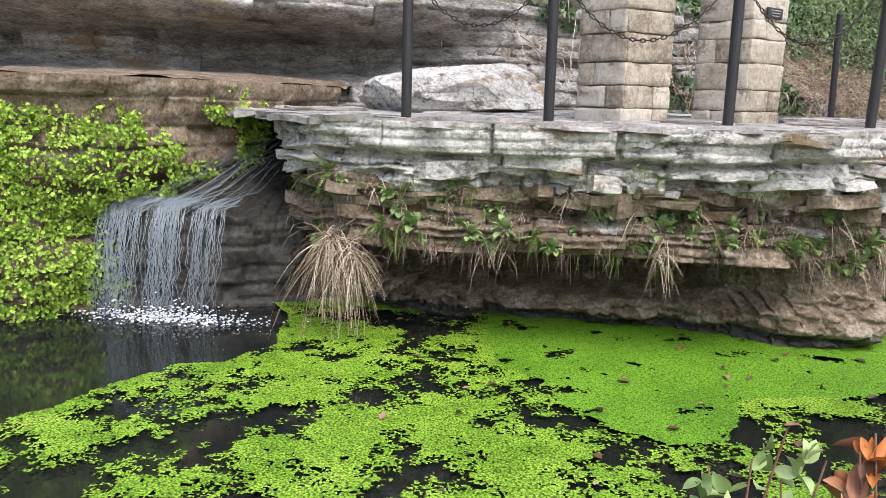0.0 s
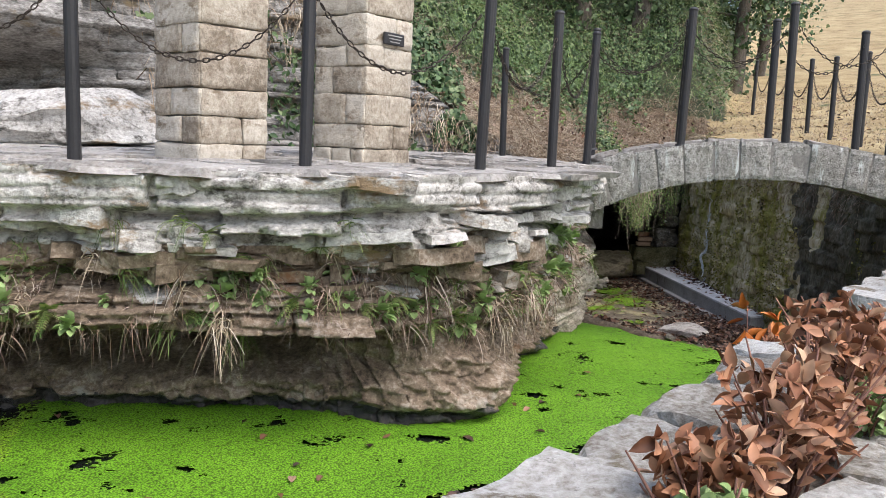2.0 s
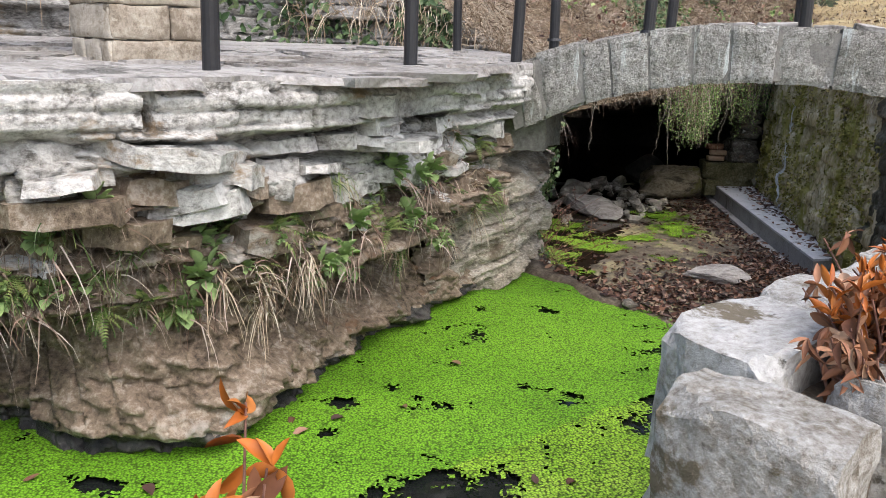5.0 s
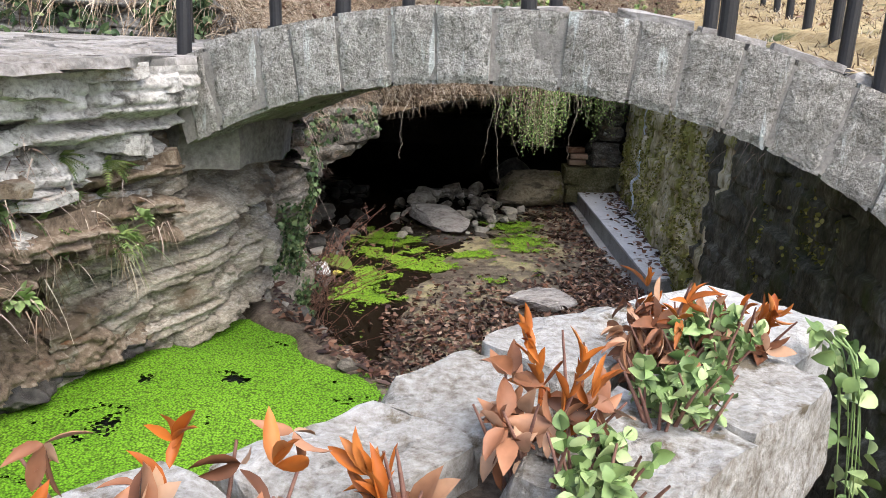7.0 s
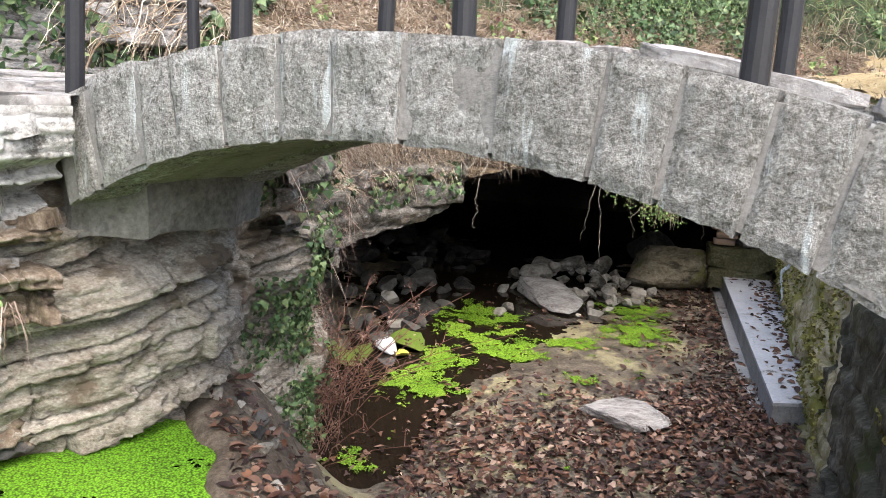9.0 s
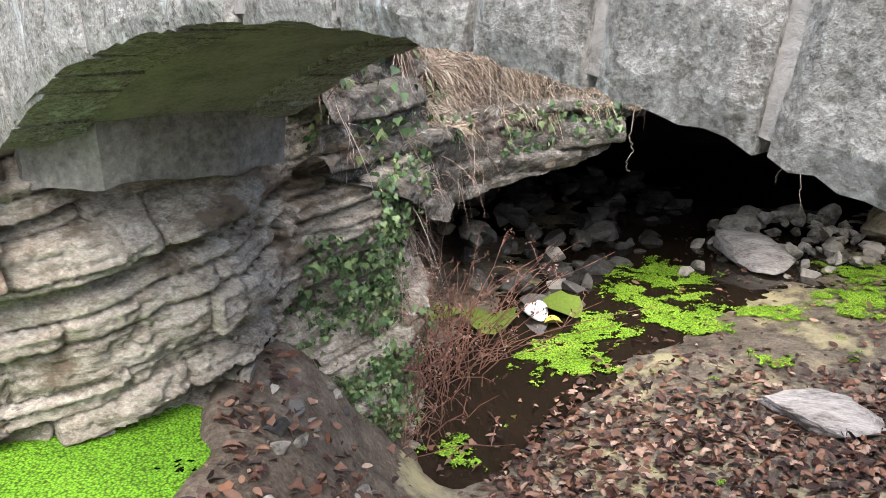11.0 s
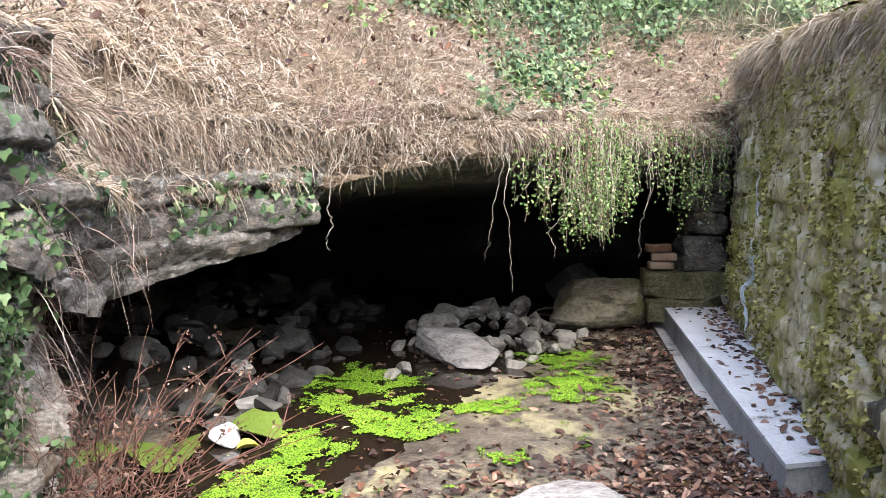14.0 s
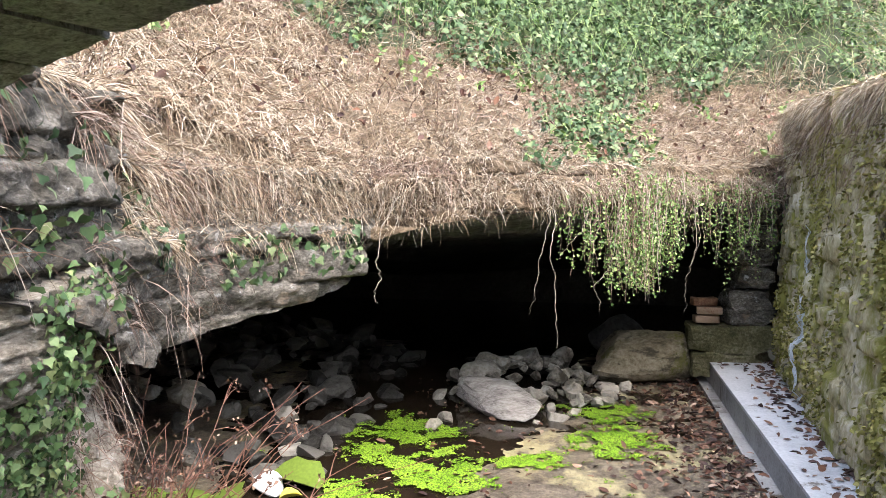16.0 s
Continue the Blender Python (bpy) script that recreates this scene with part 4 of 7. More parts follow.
def wall_row(start, end, z0, z1, deep, seed, lens=(0.2, 0.38)):
    (xa, ya), (xb, yb) = start, end
    total = math.hypot(xb - xa, yb - ya)
    turn = math.degrees(math.atan2(yb - ya, xb - xa))
    s = 0.0
    while s < total - 0.05:
        ln = min(rw.uniform(*lens), total - s)
        if total - s - ln < 0.15:
            ln = total - s
        h = (z1 - z0) * rw.uniform(0.93, 1.04)
        ob = part("wall_stone", chipped_block(ln - 0.008, deep * rw.uniform(0.94, 1.10), h, int(seed * 37 + s * 1000), 9, 0.007, 9), WALLSTONE, planter)
        ob.matrix_local = pose(xa + (xb - xa) * (s + ln / 2) / total, ya + (yb - ya) * (s + ln / 2) / total, z0, rw.uniform(-2, 2), rw.uniform(-2, 2), turn + rw.uniform(-3, 3))
        s += ln


COURSES = ((-0.55, -0.22), (-0.22, 0.08), (0.08, 0.34), (0.34, 0.62), (0.62, 0.88))
for z0, z1 in COURSES:
    wall_row((2.99, 3.56), (4.10, 4.70), z0, z1, 0.22, z0 * 7 + 1)
    wall_row((4.16, 4.82), (4.40, 4.57), z0, z1, 0.20, z0 * 5 + 9, (0.2, 0.40))
    wall_row((2.93, 3.48), (3.12, 3.28), z0, z1, 0.16, z0 * 4 + 5, (0.3, 0.4))
for z0, z1 in COURSES[1:]:
    wall_row((4.28, 4.46), (3.24, 3.42), z0, z1, 0.20, z0 * 9 + 3)
bm = bmesh.new()
prism(bm, [(2.98, 3.46), (4.10, 4.62), (4.32, 4.52), (3.16, 3.36)], -0.5, 0.80)
part("soil_fill", bm, DIRT, planter, "dark planting soil")
planter_b = planter
planter = new("planter_wall")
tagged(planter, "low planter wall of white limestone blocks beside the pond", "stone wall")
for z0, z1 in COURSES:
    wall_row((1.24, 1.82), (2.30, 2.88), z0, z1, 0.24, z0 * 3 + 21)
    wall_row((2.34, 2.80), (2.52, 2.56), z0, z1, 0.16, z0 * 4 + 35, (0.3, 0.4))
for z0, z1 in COURSES[1:]:
    wall_row((2.52, 2.62), (1.64, 1.74), z0, z1, 0.20, z0 * 9 + 43)
bm = bmesh.new()
prism(bm, [(1.32, 1.84), (2.32, 2.80), (2.48, 2.60), (1.5, 1.70)], -0.5, 0.80)
part("soil_fill", bm, DIRT, planter, "dark planting soil")
# plain closing walls on the walker's side
bm = bmesh.new()
prism(bm, [(4.5, 4.42), (5.05, 4.5), (5.05, 4.35), (4.5, 4.3)], -0.7, 0.06)
structure(part("path_edge", bm, MORTAR), "rough stone edge where the path drops to the stream", "edge")

# ---- things ----
rng = np.random.RandomState(4)


def surf(V, i, j):
    """Place and outward direction on a rock face's grid."""
    i, j = np.clip(i, 1, V.shape[0] - 2), np.clip(j, 1, V.shape[1] - 2)
    a, b = V[i + 1, j] - V[i - 1, j], V[i, j + 1] - V[i, j - 1]
    n = np.cross(a, b)
    return V[i, j], n / (np.linalg.norm(n, axis=1)[:, None] + 1e-9)


def shared(name, bm, material):
    me = bpy.data.meshes.new(name)
    bm.to_mesh(me)
    bm.free()
    me.materials.append(material)
    return me


def set_down(name, me, m, parent=None, scale=(1, 1, 1)):
    ob = new(name, me)
    ob.parent = parent
    ob.matrix_basis = m @ Matrix.Diagonal((*scale, 1))
    return ob


# railing: posts with chains
def make_post(h=0.90, r=0.028):
    thing = new("railing_post")
    bm = bmesh.new()
    bmesh.ops.create_cone(bm, cap_ends=True, segments=14, radius1=r, radius2=r, depth=h + 0.06, matrix=Matrix.Translation((0, 0, h / 2 - 0.03)))
    part("shaft", bm, IRON, thing)
    bm = bmesh.new()
    bmesh.ops.create_uvsphere(bm, u_segments=14, v_segments=8, radius=r * 1.12, matrix=Matrix.Translation((0, 0, h)) @ Matrix.Diagonal((1, 1, 0.6, 1)))
    part("cap", bm, IRON, thing)
    bm = bmesh.new()
    bmesh.ops.create_cone(bm, cap_ends=True, segments=14, radius1=r * 1.5, radius2=r * 1.3, depth=0.015, matrix=Matrix.Translation((0, 0, 0.002)))
    part("base_collar", bm, IRON, thing)
    bm = bmesh.new()
    v, f = tube_data([(r * 0.9, 0, h - 0.09), (r + 0.018, 0, h - 0.082), (r + 0.022, 0, h - 0.1), (r * 0.9, 0, h - 0.11)], 0.004, 6, 1.0)
    vs = [bm.verts.new(c) for c in v]
    for q in f:
        bm.faces.new([vs[k] for k in q])
    part("chain_eye", bm, IRON, thing)
    return tagged(thing, "slim black painted iron railing post", "post", "railing posts")


FRONT = [(-0.74, 4.43, 1.225), (0.02, 4.40, 1.225), (0.94, 4.466, 1.225), (1.77, 4.83, 1.235), (2.34, 5.60, 1.25), (2.81, 6.40, 1.26), (3.415, 6.24, 1.43), (4.05, 6.02, 1.465), (4.645, 5.79, 1.385), (5.10, 5.66, 1.25)]
REAR = [(2.50, 7.75, 1.28), (3.06, 7.06, 1.38), (3.655, 6.82, 1.45), (4.25, 6.60, 1.455), (4.82, 6.40, 1.38), (5.35, 6.35, 1.30)]
LAWN = []
for x, y in ((5.75, 7.2), (6.1, 8.2), (6.5, 9.3), (6.9, 10.4), (7.3, 11.6), (7.7, 12.8), (8.1, 14.0), (6.3, 6.2), (7.2, 7.3), (8.2, 8.6)):
    LAWN.append((x, y, float(hill_height(np.array([x]), np.array([y]))[0]) - 0.01))
first_post = make_post()
first_post.matrix_basis = pose(*FRONT[0])
for p in FRONT[1:] + REAR + LAWN:
    copy_thing(first_post, pose(*p, rng.uniform(-1.2, 1.2), rng.uniform(-1.2, 1.2), rng.uniform(0, 360)))
LINK = np.array([(math.cos(t) * 0.0085, math.sin(t) * 0.018, 0) for t in np.linspace(0, 2 * math.pi, 9)[:-1]])


def make_chain(a, b, sag):
    a, b = np.array(a) + (0, 0, 0.80), np.array(b) + (0, 0, 0.80)
    span = np.linalg.norm(b - a)
    n = int(span * 1.12 / 0.030)
    t = np.linspace(0.03, 0.97, n)
    pts = a + (b - a) * t[:, None] - np.array([0, 0, 1]) * sag * (4 * t * (1 - t))[:, None]
    lines = []
    for k in range(n - 1):
        d = pts[k + 1] - pts[k]
        d /= np.linalg.norm(d)
        s = np.cross(d, (0, 0, 1))
        s /= np.linalg.norm(s) + 1e-9
        up = np.cross(s, d)
        w = s if k % 2 else up
        c = (pts[k] + pts[k + 1]) / 2
        ring = np.array([c + d * q[1] + w * q[0] for q in LINK])
        lines.append((np.r_[ring, ring[:1]], 0.0035))
    vs, fs, o = [], [], 0
    for q, r in lines:
        v, f = tube_data(q, r, 4, 1.0)
        vs.append(v)
        fs.append(f + o)
        o += len(v)
    ob = npmesh("chain", np.concatenate(vs), np.concatenate(fs), CHAIN, smooth=True)
    return tagged(ob, "sagging dark iron chain between railing posts", "chain", "railing chains")


for row in (FRONT, REAR, LAWN[:7], LAWN[7:]):
    for a, b in zip(row[:-1], row[1:]):
        make_chain(a, b, min(0.36, 0.38 * math.dist(a[:2], b[:2])))

# stone pillars
def make_pillar(corner, turn, seed, plaque=False):
    thing = new("stone_pillar")
    thing.matrix_basis = pose(*corner, 1.235, 0, 0, turn)
    tagged(thing, "square pillar of buff dressed stone blocks" + (" with a dark plaque" if plaque else ""), "pillar", "terrace pillars")
    r = random.Random(seed)
    a, z = 0.385, -0.03
    bm = bmesh.new()
    prism(bm, [(0.02, 0.02), (a - 0.02, 0.02), (a - 0.02, a - 0.02), (0.02, a - 0.02)], -0.03, 2.2)
    part("core", bm, MORTAR, thing)
    k = 0
    while z < 2.1:
        h = r.choice((0.11, 0.13, 0.15, 0.165))
        for face in range(4):
            s, first = 0.0, True
            while s < a - 0.01:
                ln = min(a - s, r.choice((0.14, 0.24, 0.385, 0.385)))
                if a - s - ln < 0.07:
                    ln = a - s
                mid = s + ln / 2
                ob = part("pillar_stone", rough_block(ln - 0.005, 0.07, h - 0.005, seed + k, cuts=4, amp=0.009, bevel=0.005), SANDSTONE, thing)
                lx, ly = [(mid, 0.03), (a - 0.03, mid), (a - mid, a - 0.03), (0.03, a - mid)][face]
                ob.matrix_basis = pose(lx, ly, z, 0, 0, face * 90)
                s += ln
                k += 1
        z += h
    if plaque:
        bm = bmesh.new()
        bmesh.ops.create_cube(bm, size=1, matrix=Matrix.Translation((0.20, -0.018, 0.70)) @ Matrix.Diagonal((0.17, 0.016, 0.065, 1)))
        bmesh.ops.bevel(bm, geom=bm.edges[:], offset=0.004, segments=1, affect="EDGES")
        pq = part("plaque", bm, IRON, thing, "small dark metal plaque")
        bm = bmesh.new()
        for q in range(3):
            bmesh.ops.create_cube(bm, size=1, matrix=Matrix.Translation((0.20, -0.0275, 0.717 - q * 0.017)) @ Matrix.Diagonal((0.12 - 0.02 * q, 0.003, 0.005, 1)))
        part("lettering", bm, CONCRETE, pq)


make_pillar((0.44, 4.87), 42, 3)
make_pillar((1.228, 5.37), 46, 8, True)

bm = rock(222, 1.05, 0.62, 0.34, 4, 18)
lb = part("ledge_boulder", bm, LIME)
lb.matrix_basis = pose(-0.72, 6.35, 1.24, 0, 0, 8)
tagged(lb, "long low pale limestone outcrop behind the railing", "boulder")
# slabs that stand proud of the ledge
def slab(seed, length, depth, thick):
    """A broken flat stone: an uneven outline with sharp, chipped edges."""
    r = random.Random(seed)
    bm = bmesh.new()
    n = r.randint(6, 9)
    outline = []
    for k in range(n):
        a = 6.283 * (k + r.uniform(-0.3, 0.3)) / n
        q = 1.0 / max(abs(math.cos(a)), abs(math.sin(a)))
        outline.append((math.cos(a) * length * min(q, 1.25) * r.uniform(0.85, 1.05), math.sin(a) * depth * min(q, 1.25) * r.uniform(0.8, 1.05)))
    prism(bm, outline, -thick, thick, r.uniform(-0.06, 0.10))
    bmesh.ops.triangulate(bm, faces=[f for f in bm.faces if len(f.verts) > 4])
    bmesh.ops.subdivide_edges(bm, edges=[e for e in bm.edges if e.calc_length() > 0.05], cuts=2, use_grid_fill=True)
    for v in bm.verts:
        v.co += noise.noise_vector(v.co * 14 + Vector((seed, 0, 0))) * 0.010 + noise.noise_vector(v.co * 40) * 0.004
    return bm


SLABS = [shared("rock_slab", slab(100 + k, 0.19, 0.13, 0.022), LIME) for k in range(14)]
BROWNSLABS = [shared("rock_slab", slab(100 + k, 0.19, 0.13, 0.022), BROWN) for k in range(14)]
ui = rng.randint(60, 885, 230)
zi = np.where(rng.uniform(0, 1, 230) < 0.12, rng.randint(182, 190, 230), rng.randint(128, 170, 230))
pp, nn = surf(TV, ui, zi)
for k in range(170):
    yaw = math.degrees(math.atan2(nn[k][1], nn[k][0])) + 90
    c = pp[k] - np.array([nn[k][0], nn[k][1], 0]) * rng.uniform(0.08, 0.14) + np.array([0, 0, -0.012])
    s = rng.uniform(0.3, 1.1)
    set_down("rock_slab", (BROWNSLABS if c[2] < 0.93 and (c[0] < 1.7 or k % 3 == 0) else SLABS)[k % 14], pose(*c, rng.uniform(-9, 9), rng.uniform(-9, 9), yaw + rng.uniform(-30, 30)), terrace, (s, s * rng.uniform(0.8, 1.0), rng.uniform(0.5, 2.0)))

# flagstones lying on the terrace
FLAGS = [shared("flagstone", slab(150 + k, 0.19, 0.15, 0.02), FLAG) for k in range(10)]
fi, fj = rng.randint(40, 405, 260), (rng.uniform(0.0, 1, 260) ** 1.3 * 90 + 16).astype(int)
for k in range(260):
    c = TT[fi[k], fj[k]]
    s = rng.uniform(0.6, 1.7)
    set_down("flagstone", FLAGS[k % 10], pose(c[0], c[1], c[2] - 0.004 + rng.uniform(-0.006, 0.008), rng.uniform(-1.5, 1.5), rng.uniform(-1.5, 1.5), rng.uniform(0, 360)), terrace_floor, (s, s, rng.uniform(0.5, 0.9)))


# plants on the ledge
def clump(name, c, n, count, length, material, label, category, group, width=0.5, spread=0.7, kind="leaf", droop=0.8, up=0.4):
    """A tuft that grows out of a rock face."""
    c, n = np.asarray(c, float), np.asarray(n, float)
    pos = c + rng.normal(0, 0.025, (count, 3))
    way = n + np.array([0, 0, up]) + rng.normal(0, spread, (count, 3))
    if kind == "leaf":
        L = rng.uniform(0.4, 1.0, count) * length
        way /= np.linalg.norm(way, axis=1)[:, None]
        tip = pos + way * (rng.uniform(0.3, 1.6, (count, 1)) * length) + np.array([0, 0, -0.3]) * length
        face = np.broadcast_to(np.array([0, 0, 1.0]) + n * 0.6, (count, 3)) + rng.normal(0, 0.3, (count, 3))
        ob = leaves(name, tip, way, face, L, rng, material, width=width)
    else:
        ob = blades(name, pos, way, rng.uniform(0.5, 1.0, count) * length, rng, material, 0.0025, droop, 4)
    return tagged(ob, label, category, group)


def frond(seed):
    """One fern frond along y: a stem with paired leaflets that shorten to the tip."""
    r = np.random.RandomState(seed)
    vs, fs = [], []
    for k in range(11):
        y = 0.12 + 0.08 * k
        ln = 0.24 * (1 - 0.075 * k)
        z = -0.35 * y * y
        for sd in (-1, 1):
            o = len(vs)
            vs += [(0, y - 0.025, z), (sd * ln * 0.55, y + 0.0, z - 0.02), (sd * ln, y + 0.06, z - 0.06 + r.uniform(-0.03, 0.03)), (sd * ln * 0.5, y + 0.055, z), (0, y + 0.03, z)]
            fs += [(o, o + 1, o + 3), (o + 1, o + 2, o + 3), (o, o + 3, o + 4)]
    o = len(vs)
    for k in range(6):
        y = 0.2 * k
        vs += [(-0.012, y, -0.35 * y * y), (0.012, y, -0.35 * y * y)]
        if k:
            fs += [(o + 2 * k - 2, o + 2 * k - 1, o + 2 * k + 1), (o + 2 * k - 2, o + 2 * k + 1, o + 2 * k)]
    ob = npmesh("frond", vs, fs, FERN)
    me = ob.data
    bpy.data.objects.remove(ob)
    return me


FRONDS = [frond(k) for k in range(4)]
one = leaves("leaf", np.zeros((1, 3)), np.array([(0, 1.0, 0)]), np.array([(0, 0, 1.0)]), [1.0], rng, LIGHTGREEN, width=1.5)
WEEDLEAF = one.data
bpy.data.objects.remove(one)


def sprig(name, c, n, count, size, meshes, partname, label, category, group):
    """Fronds or leaves that spread from one root on a rock face."""
    thing = new(name)
    thing.location = c
    tagged(thing, label, category, group)
    for k in range(count):
        d = np.asarray(n) * (1, 1, 0.3) + rng.normal(0, 0.55, 3) + (0, 0, 0.15)
        q = Vector(d).to_track_quat("Y", "Z")
        s = size * rng.uniform(0.6, 1.15)
        at = Vector(d).normalized() * (rng.uniform(0.0, 0.9) * size if partname == "leaf" else 0)
        set_down(partname, meshes[k % len(meshes)], Matrix.Translation(at) @ q.to_matrix().to_4x4(), thing, (s, s, s))


ui = np.linspace(95, 870, 230).astype(int) + rng.randint(-8, 9, 230)
zi = np.clip(rng.normal(np.where(ui < 520, 136, 128), 14, 230), 106, 168).astype(int)
pp, nn = surf(TV, ui, zi)
for k in range(230):
    c = pp[k] + nn[k] * 0.015
    if (k * 7 + k // 5) % 5 == 0:
        sprig("fern", c, nn[k], 9, rng.uniform(0.07, 0.14), FRONDS, "frond", "small green fern growing from the rock ledge", "fern", "ledge ferns")
    elif (k * 7 + k // 5) % 5 == 1:
        clump("hanging_grass", c, nn[k], 22, rng.uniform(0.07, 0.16), STRAW, "dry grass and roots hanging from the ledge", "dry grass", "ledge grass", kind="blade", droop=0.9, up=0.15, spread=0.8)
    elif (k * 7 + k // 5) % 5 in (2, 3):
        sprig("green_weed", c, nn[k], 30, rng.uniform(0.022, 0.06), [WEEDLEAF], "leaf", "leafy green weed rooted in a rock crevice", "weed", "ledge weeds")
        clump("hanging_grass", c + (0.05, 0, -0.03), nn[k], 16, rng.uniform(0.06, 0.14), STRAWPINK, "dead stems and roots hanging from the ledge", "dry grass", "ledge grass", kind="blade", droop=1.0, up=0.1, spread=0.9)
    else:
        clump("green_grass", c, nn[k], 26, rng.uniform(0.07, 0.16), FERN, "green grass tuft rooted in the rock ledge", "grass", "ledge tufts", kind="blade", droop=0.9, up=0.5, spread=0.6)
ui, zi = rng.randint(80, 880, 5200), rng.randint(104, 146, 5200)
ui, zi = ui[fbm(ui / 22.0, zi / 9.0, 131) > 0.60], zi[fbm(ui / 22.0, zi / 9.0, 131) > 0.60]
pp, nn = surf(TV, ui, zi)
stuff(blades("root_fringe", pp, nn + rng.normal(0, 0.7, pp.shape) + (0, 0, 0.0), rng.uniform(0.03, 0.11, len(pp)), rng, STRAWPINK, 0.002, 0.9, 3), "fringe of brown rootlets along the rock undercut", "roots")
for c, cnt, ln in (((-1.12, 4.30, 0.58), 260, 0.34), ((-1.0, 4.26, 0.52), 200, 0.28), ((0.62, 4.2, 0.62), 50, 0.18), ((2.05, 4.88, 0.62), 110, 0.13), ((1.92, 4.78, 0.52), 60, 0.12)):
    clump("hanging_grass", c, (0.1, -0.8, 0), cnt, ln, STRAW, "thick beard of dry roots hanging to the pond", "dry grass", "ledge grass", kind="blade", droop=0.9, up=0.0, spread=0.75)

# waterfall: mossy rock, cascade and foam
MR = [(-7.0, 3.4), (-5.0, 3.75), (-3.6, 4.0), (-2.95, 4.22), (-2.72, 4.45), (-2.52, 4.9), (-2.3, 5.3), (-2.1, 5.8), (-2.0, 6.8)]


def mr_offset(u, z, val):
    return 0.12 * (fbm(u * 2.5, z * 2.5, 121) - 0.5) + strata(u, z, 55, 0.08, 0.2, 0.3, 0.9, 0.04, 0.02) + np.interp(z, [-0.2, 0.2, 0.9, 1.15, 1.4], [0.0, 0.03, -0.05, -0.12, -0.02]) + 0.30 * sstep(0.66, 0.95, z) * sstep(3.9, 4.7, u)


mossrock, RV = strip("moss_rock", MR, 420, np.linspace(-0.3, 1.44, 150), mr_offset, BROWN)
structure(mossrock, "brown rock bank beside the waterfall", "rock face")
re = RV[:, -1, :]
rbk = re + np.array([0.0, 3.2, 0.12])
rbk[:, 0] = re[:, 0] * 1.0 - 0.3
w = np.linspace(0, 1, 30)[None, :, None]
RT_ = re[:, None] * (1 - w) + rbk[:, None] * w
RT_[..., 2] += 0.06 * (fbm(RT_[..., 0] * 3, RT_[..., 1] * 3, 131) - 0.5)
structure(npmesh("moss_rock_top", RT_, gridfaces(420, 30), BROWN), "brown rock shelf above the moss", "rock shelf")
n = 70000
ui, zi = rng.randint(100, 350, n), rng.randint(26, 146, n)
pp, nn = surf(RV, ui, zi)
keep = (fbm(pp[:, 0] * 3 + pp[:, 1], pp[:, 2] * 3, 141) + 0.22 * (1 - pp[:, 2] / 1.35) > 0.36) & (pp[:, 2] < 1.26 + 0.25 * (fbm(pp[:, 0] * 5, pp[:, 1] * 0, 142) - 0.3)) & (pp[:, 0] < np.interp(pp[:, 2], [0.3, 0.6, 0.9], [-2.58, -2.45, -1.98]))
pp, nn = pp[keep], nn[keep]
bulge = (0.22 * fbm(pp[:, 0] * 5 + pp[:, 1] * 3, pp[:, 2] * 5, 143, 3) ** 1.5)[:, None]
moss = leaves("waterfall_moss", pp + nn * (bulge + rng.uniform(-0.01, 0.03, (len(pp), 1))), nn * 0.5 + rng.normal(0, 0.6, pp.shape) + (0, 0, -0.3), nn + rng.normal(0, 0.5, pp.shape), rng.uniform(0.012, 0.030, len(pp)), rng, MOSS, width=1.5)
stuff(moss, "thick bright yellow-green moss and liverwort on wet rock", "moss")
WF = bpy.data.materials.new("falling_water")
WF.use_nodes = True
fb = WF.node_tree.nodes["Principled BSDF"]
fb.inputs["Base Color"].default_value, fb.inputs["Roughness"].default_value = (0.46, 0.54, 0.60, 1), 0.12
fb.inputs["Transmission Weight"].default_value = 0.5
cascade_rock, QV = strip("cascade_rock", [(-2.75, 4.5), (-2.3, 4.62), (-1.9, 4.75), (-1.5, 4.95), (-1.2, 5.2)], 160, np.linspace(-0.3, 0.62, 60), lambda u, z, v: 0.10 * (fbm(u * 4, z * 4, 151) - 0.5) + strata(u, z, 66, 0.05, 0.15, 0.2, 0.6, 0.03, 0.02), WETROCK)
structure(cascade_rock, "dark wet rock under the waterfall", "rock face")
w = np.linspace(0, 1, 50)[None, :, None]
qe = QV[:, -1, :]
qb = np.stack([np.linspace(-2.05, -1.45, 160), np.full(160, 6.2), np.full(160, 1.2)], 1)
QT = qe[:, None] * (1 - w) + qb[:, None] * w
QT[..., 2] += 0.10 * (fbm(QT[..., 0] * 4, QT[..., 1] * 4, 152) - 0.5) * np.minimum(1, 5 * w[..., 0])
structure(npmesh("cascade_slope", QT, gridfaces(160, 50), WETROCK), "wet dark rock chute above the fall", "rock face")
fall = new("waterfall")
tagged(fall, "small white waterfall spilling over dark rock", "waterfall")
lines = []
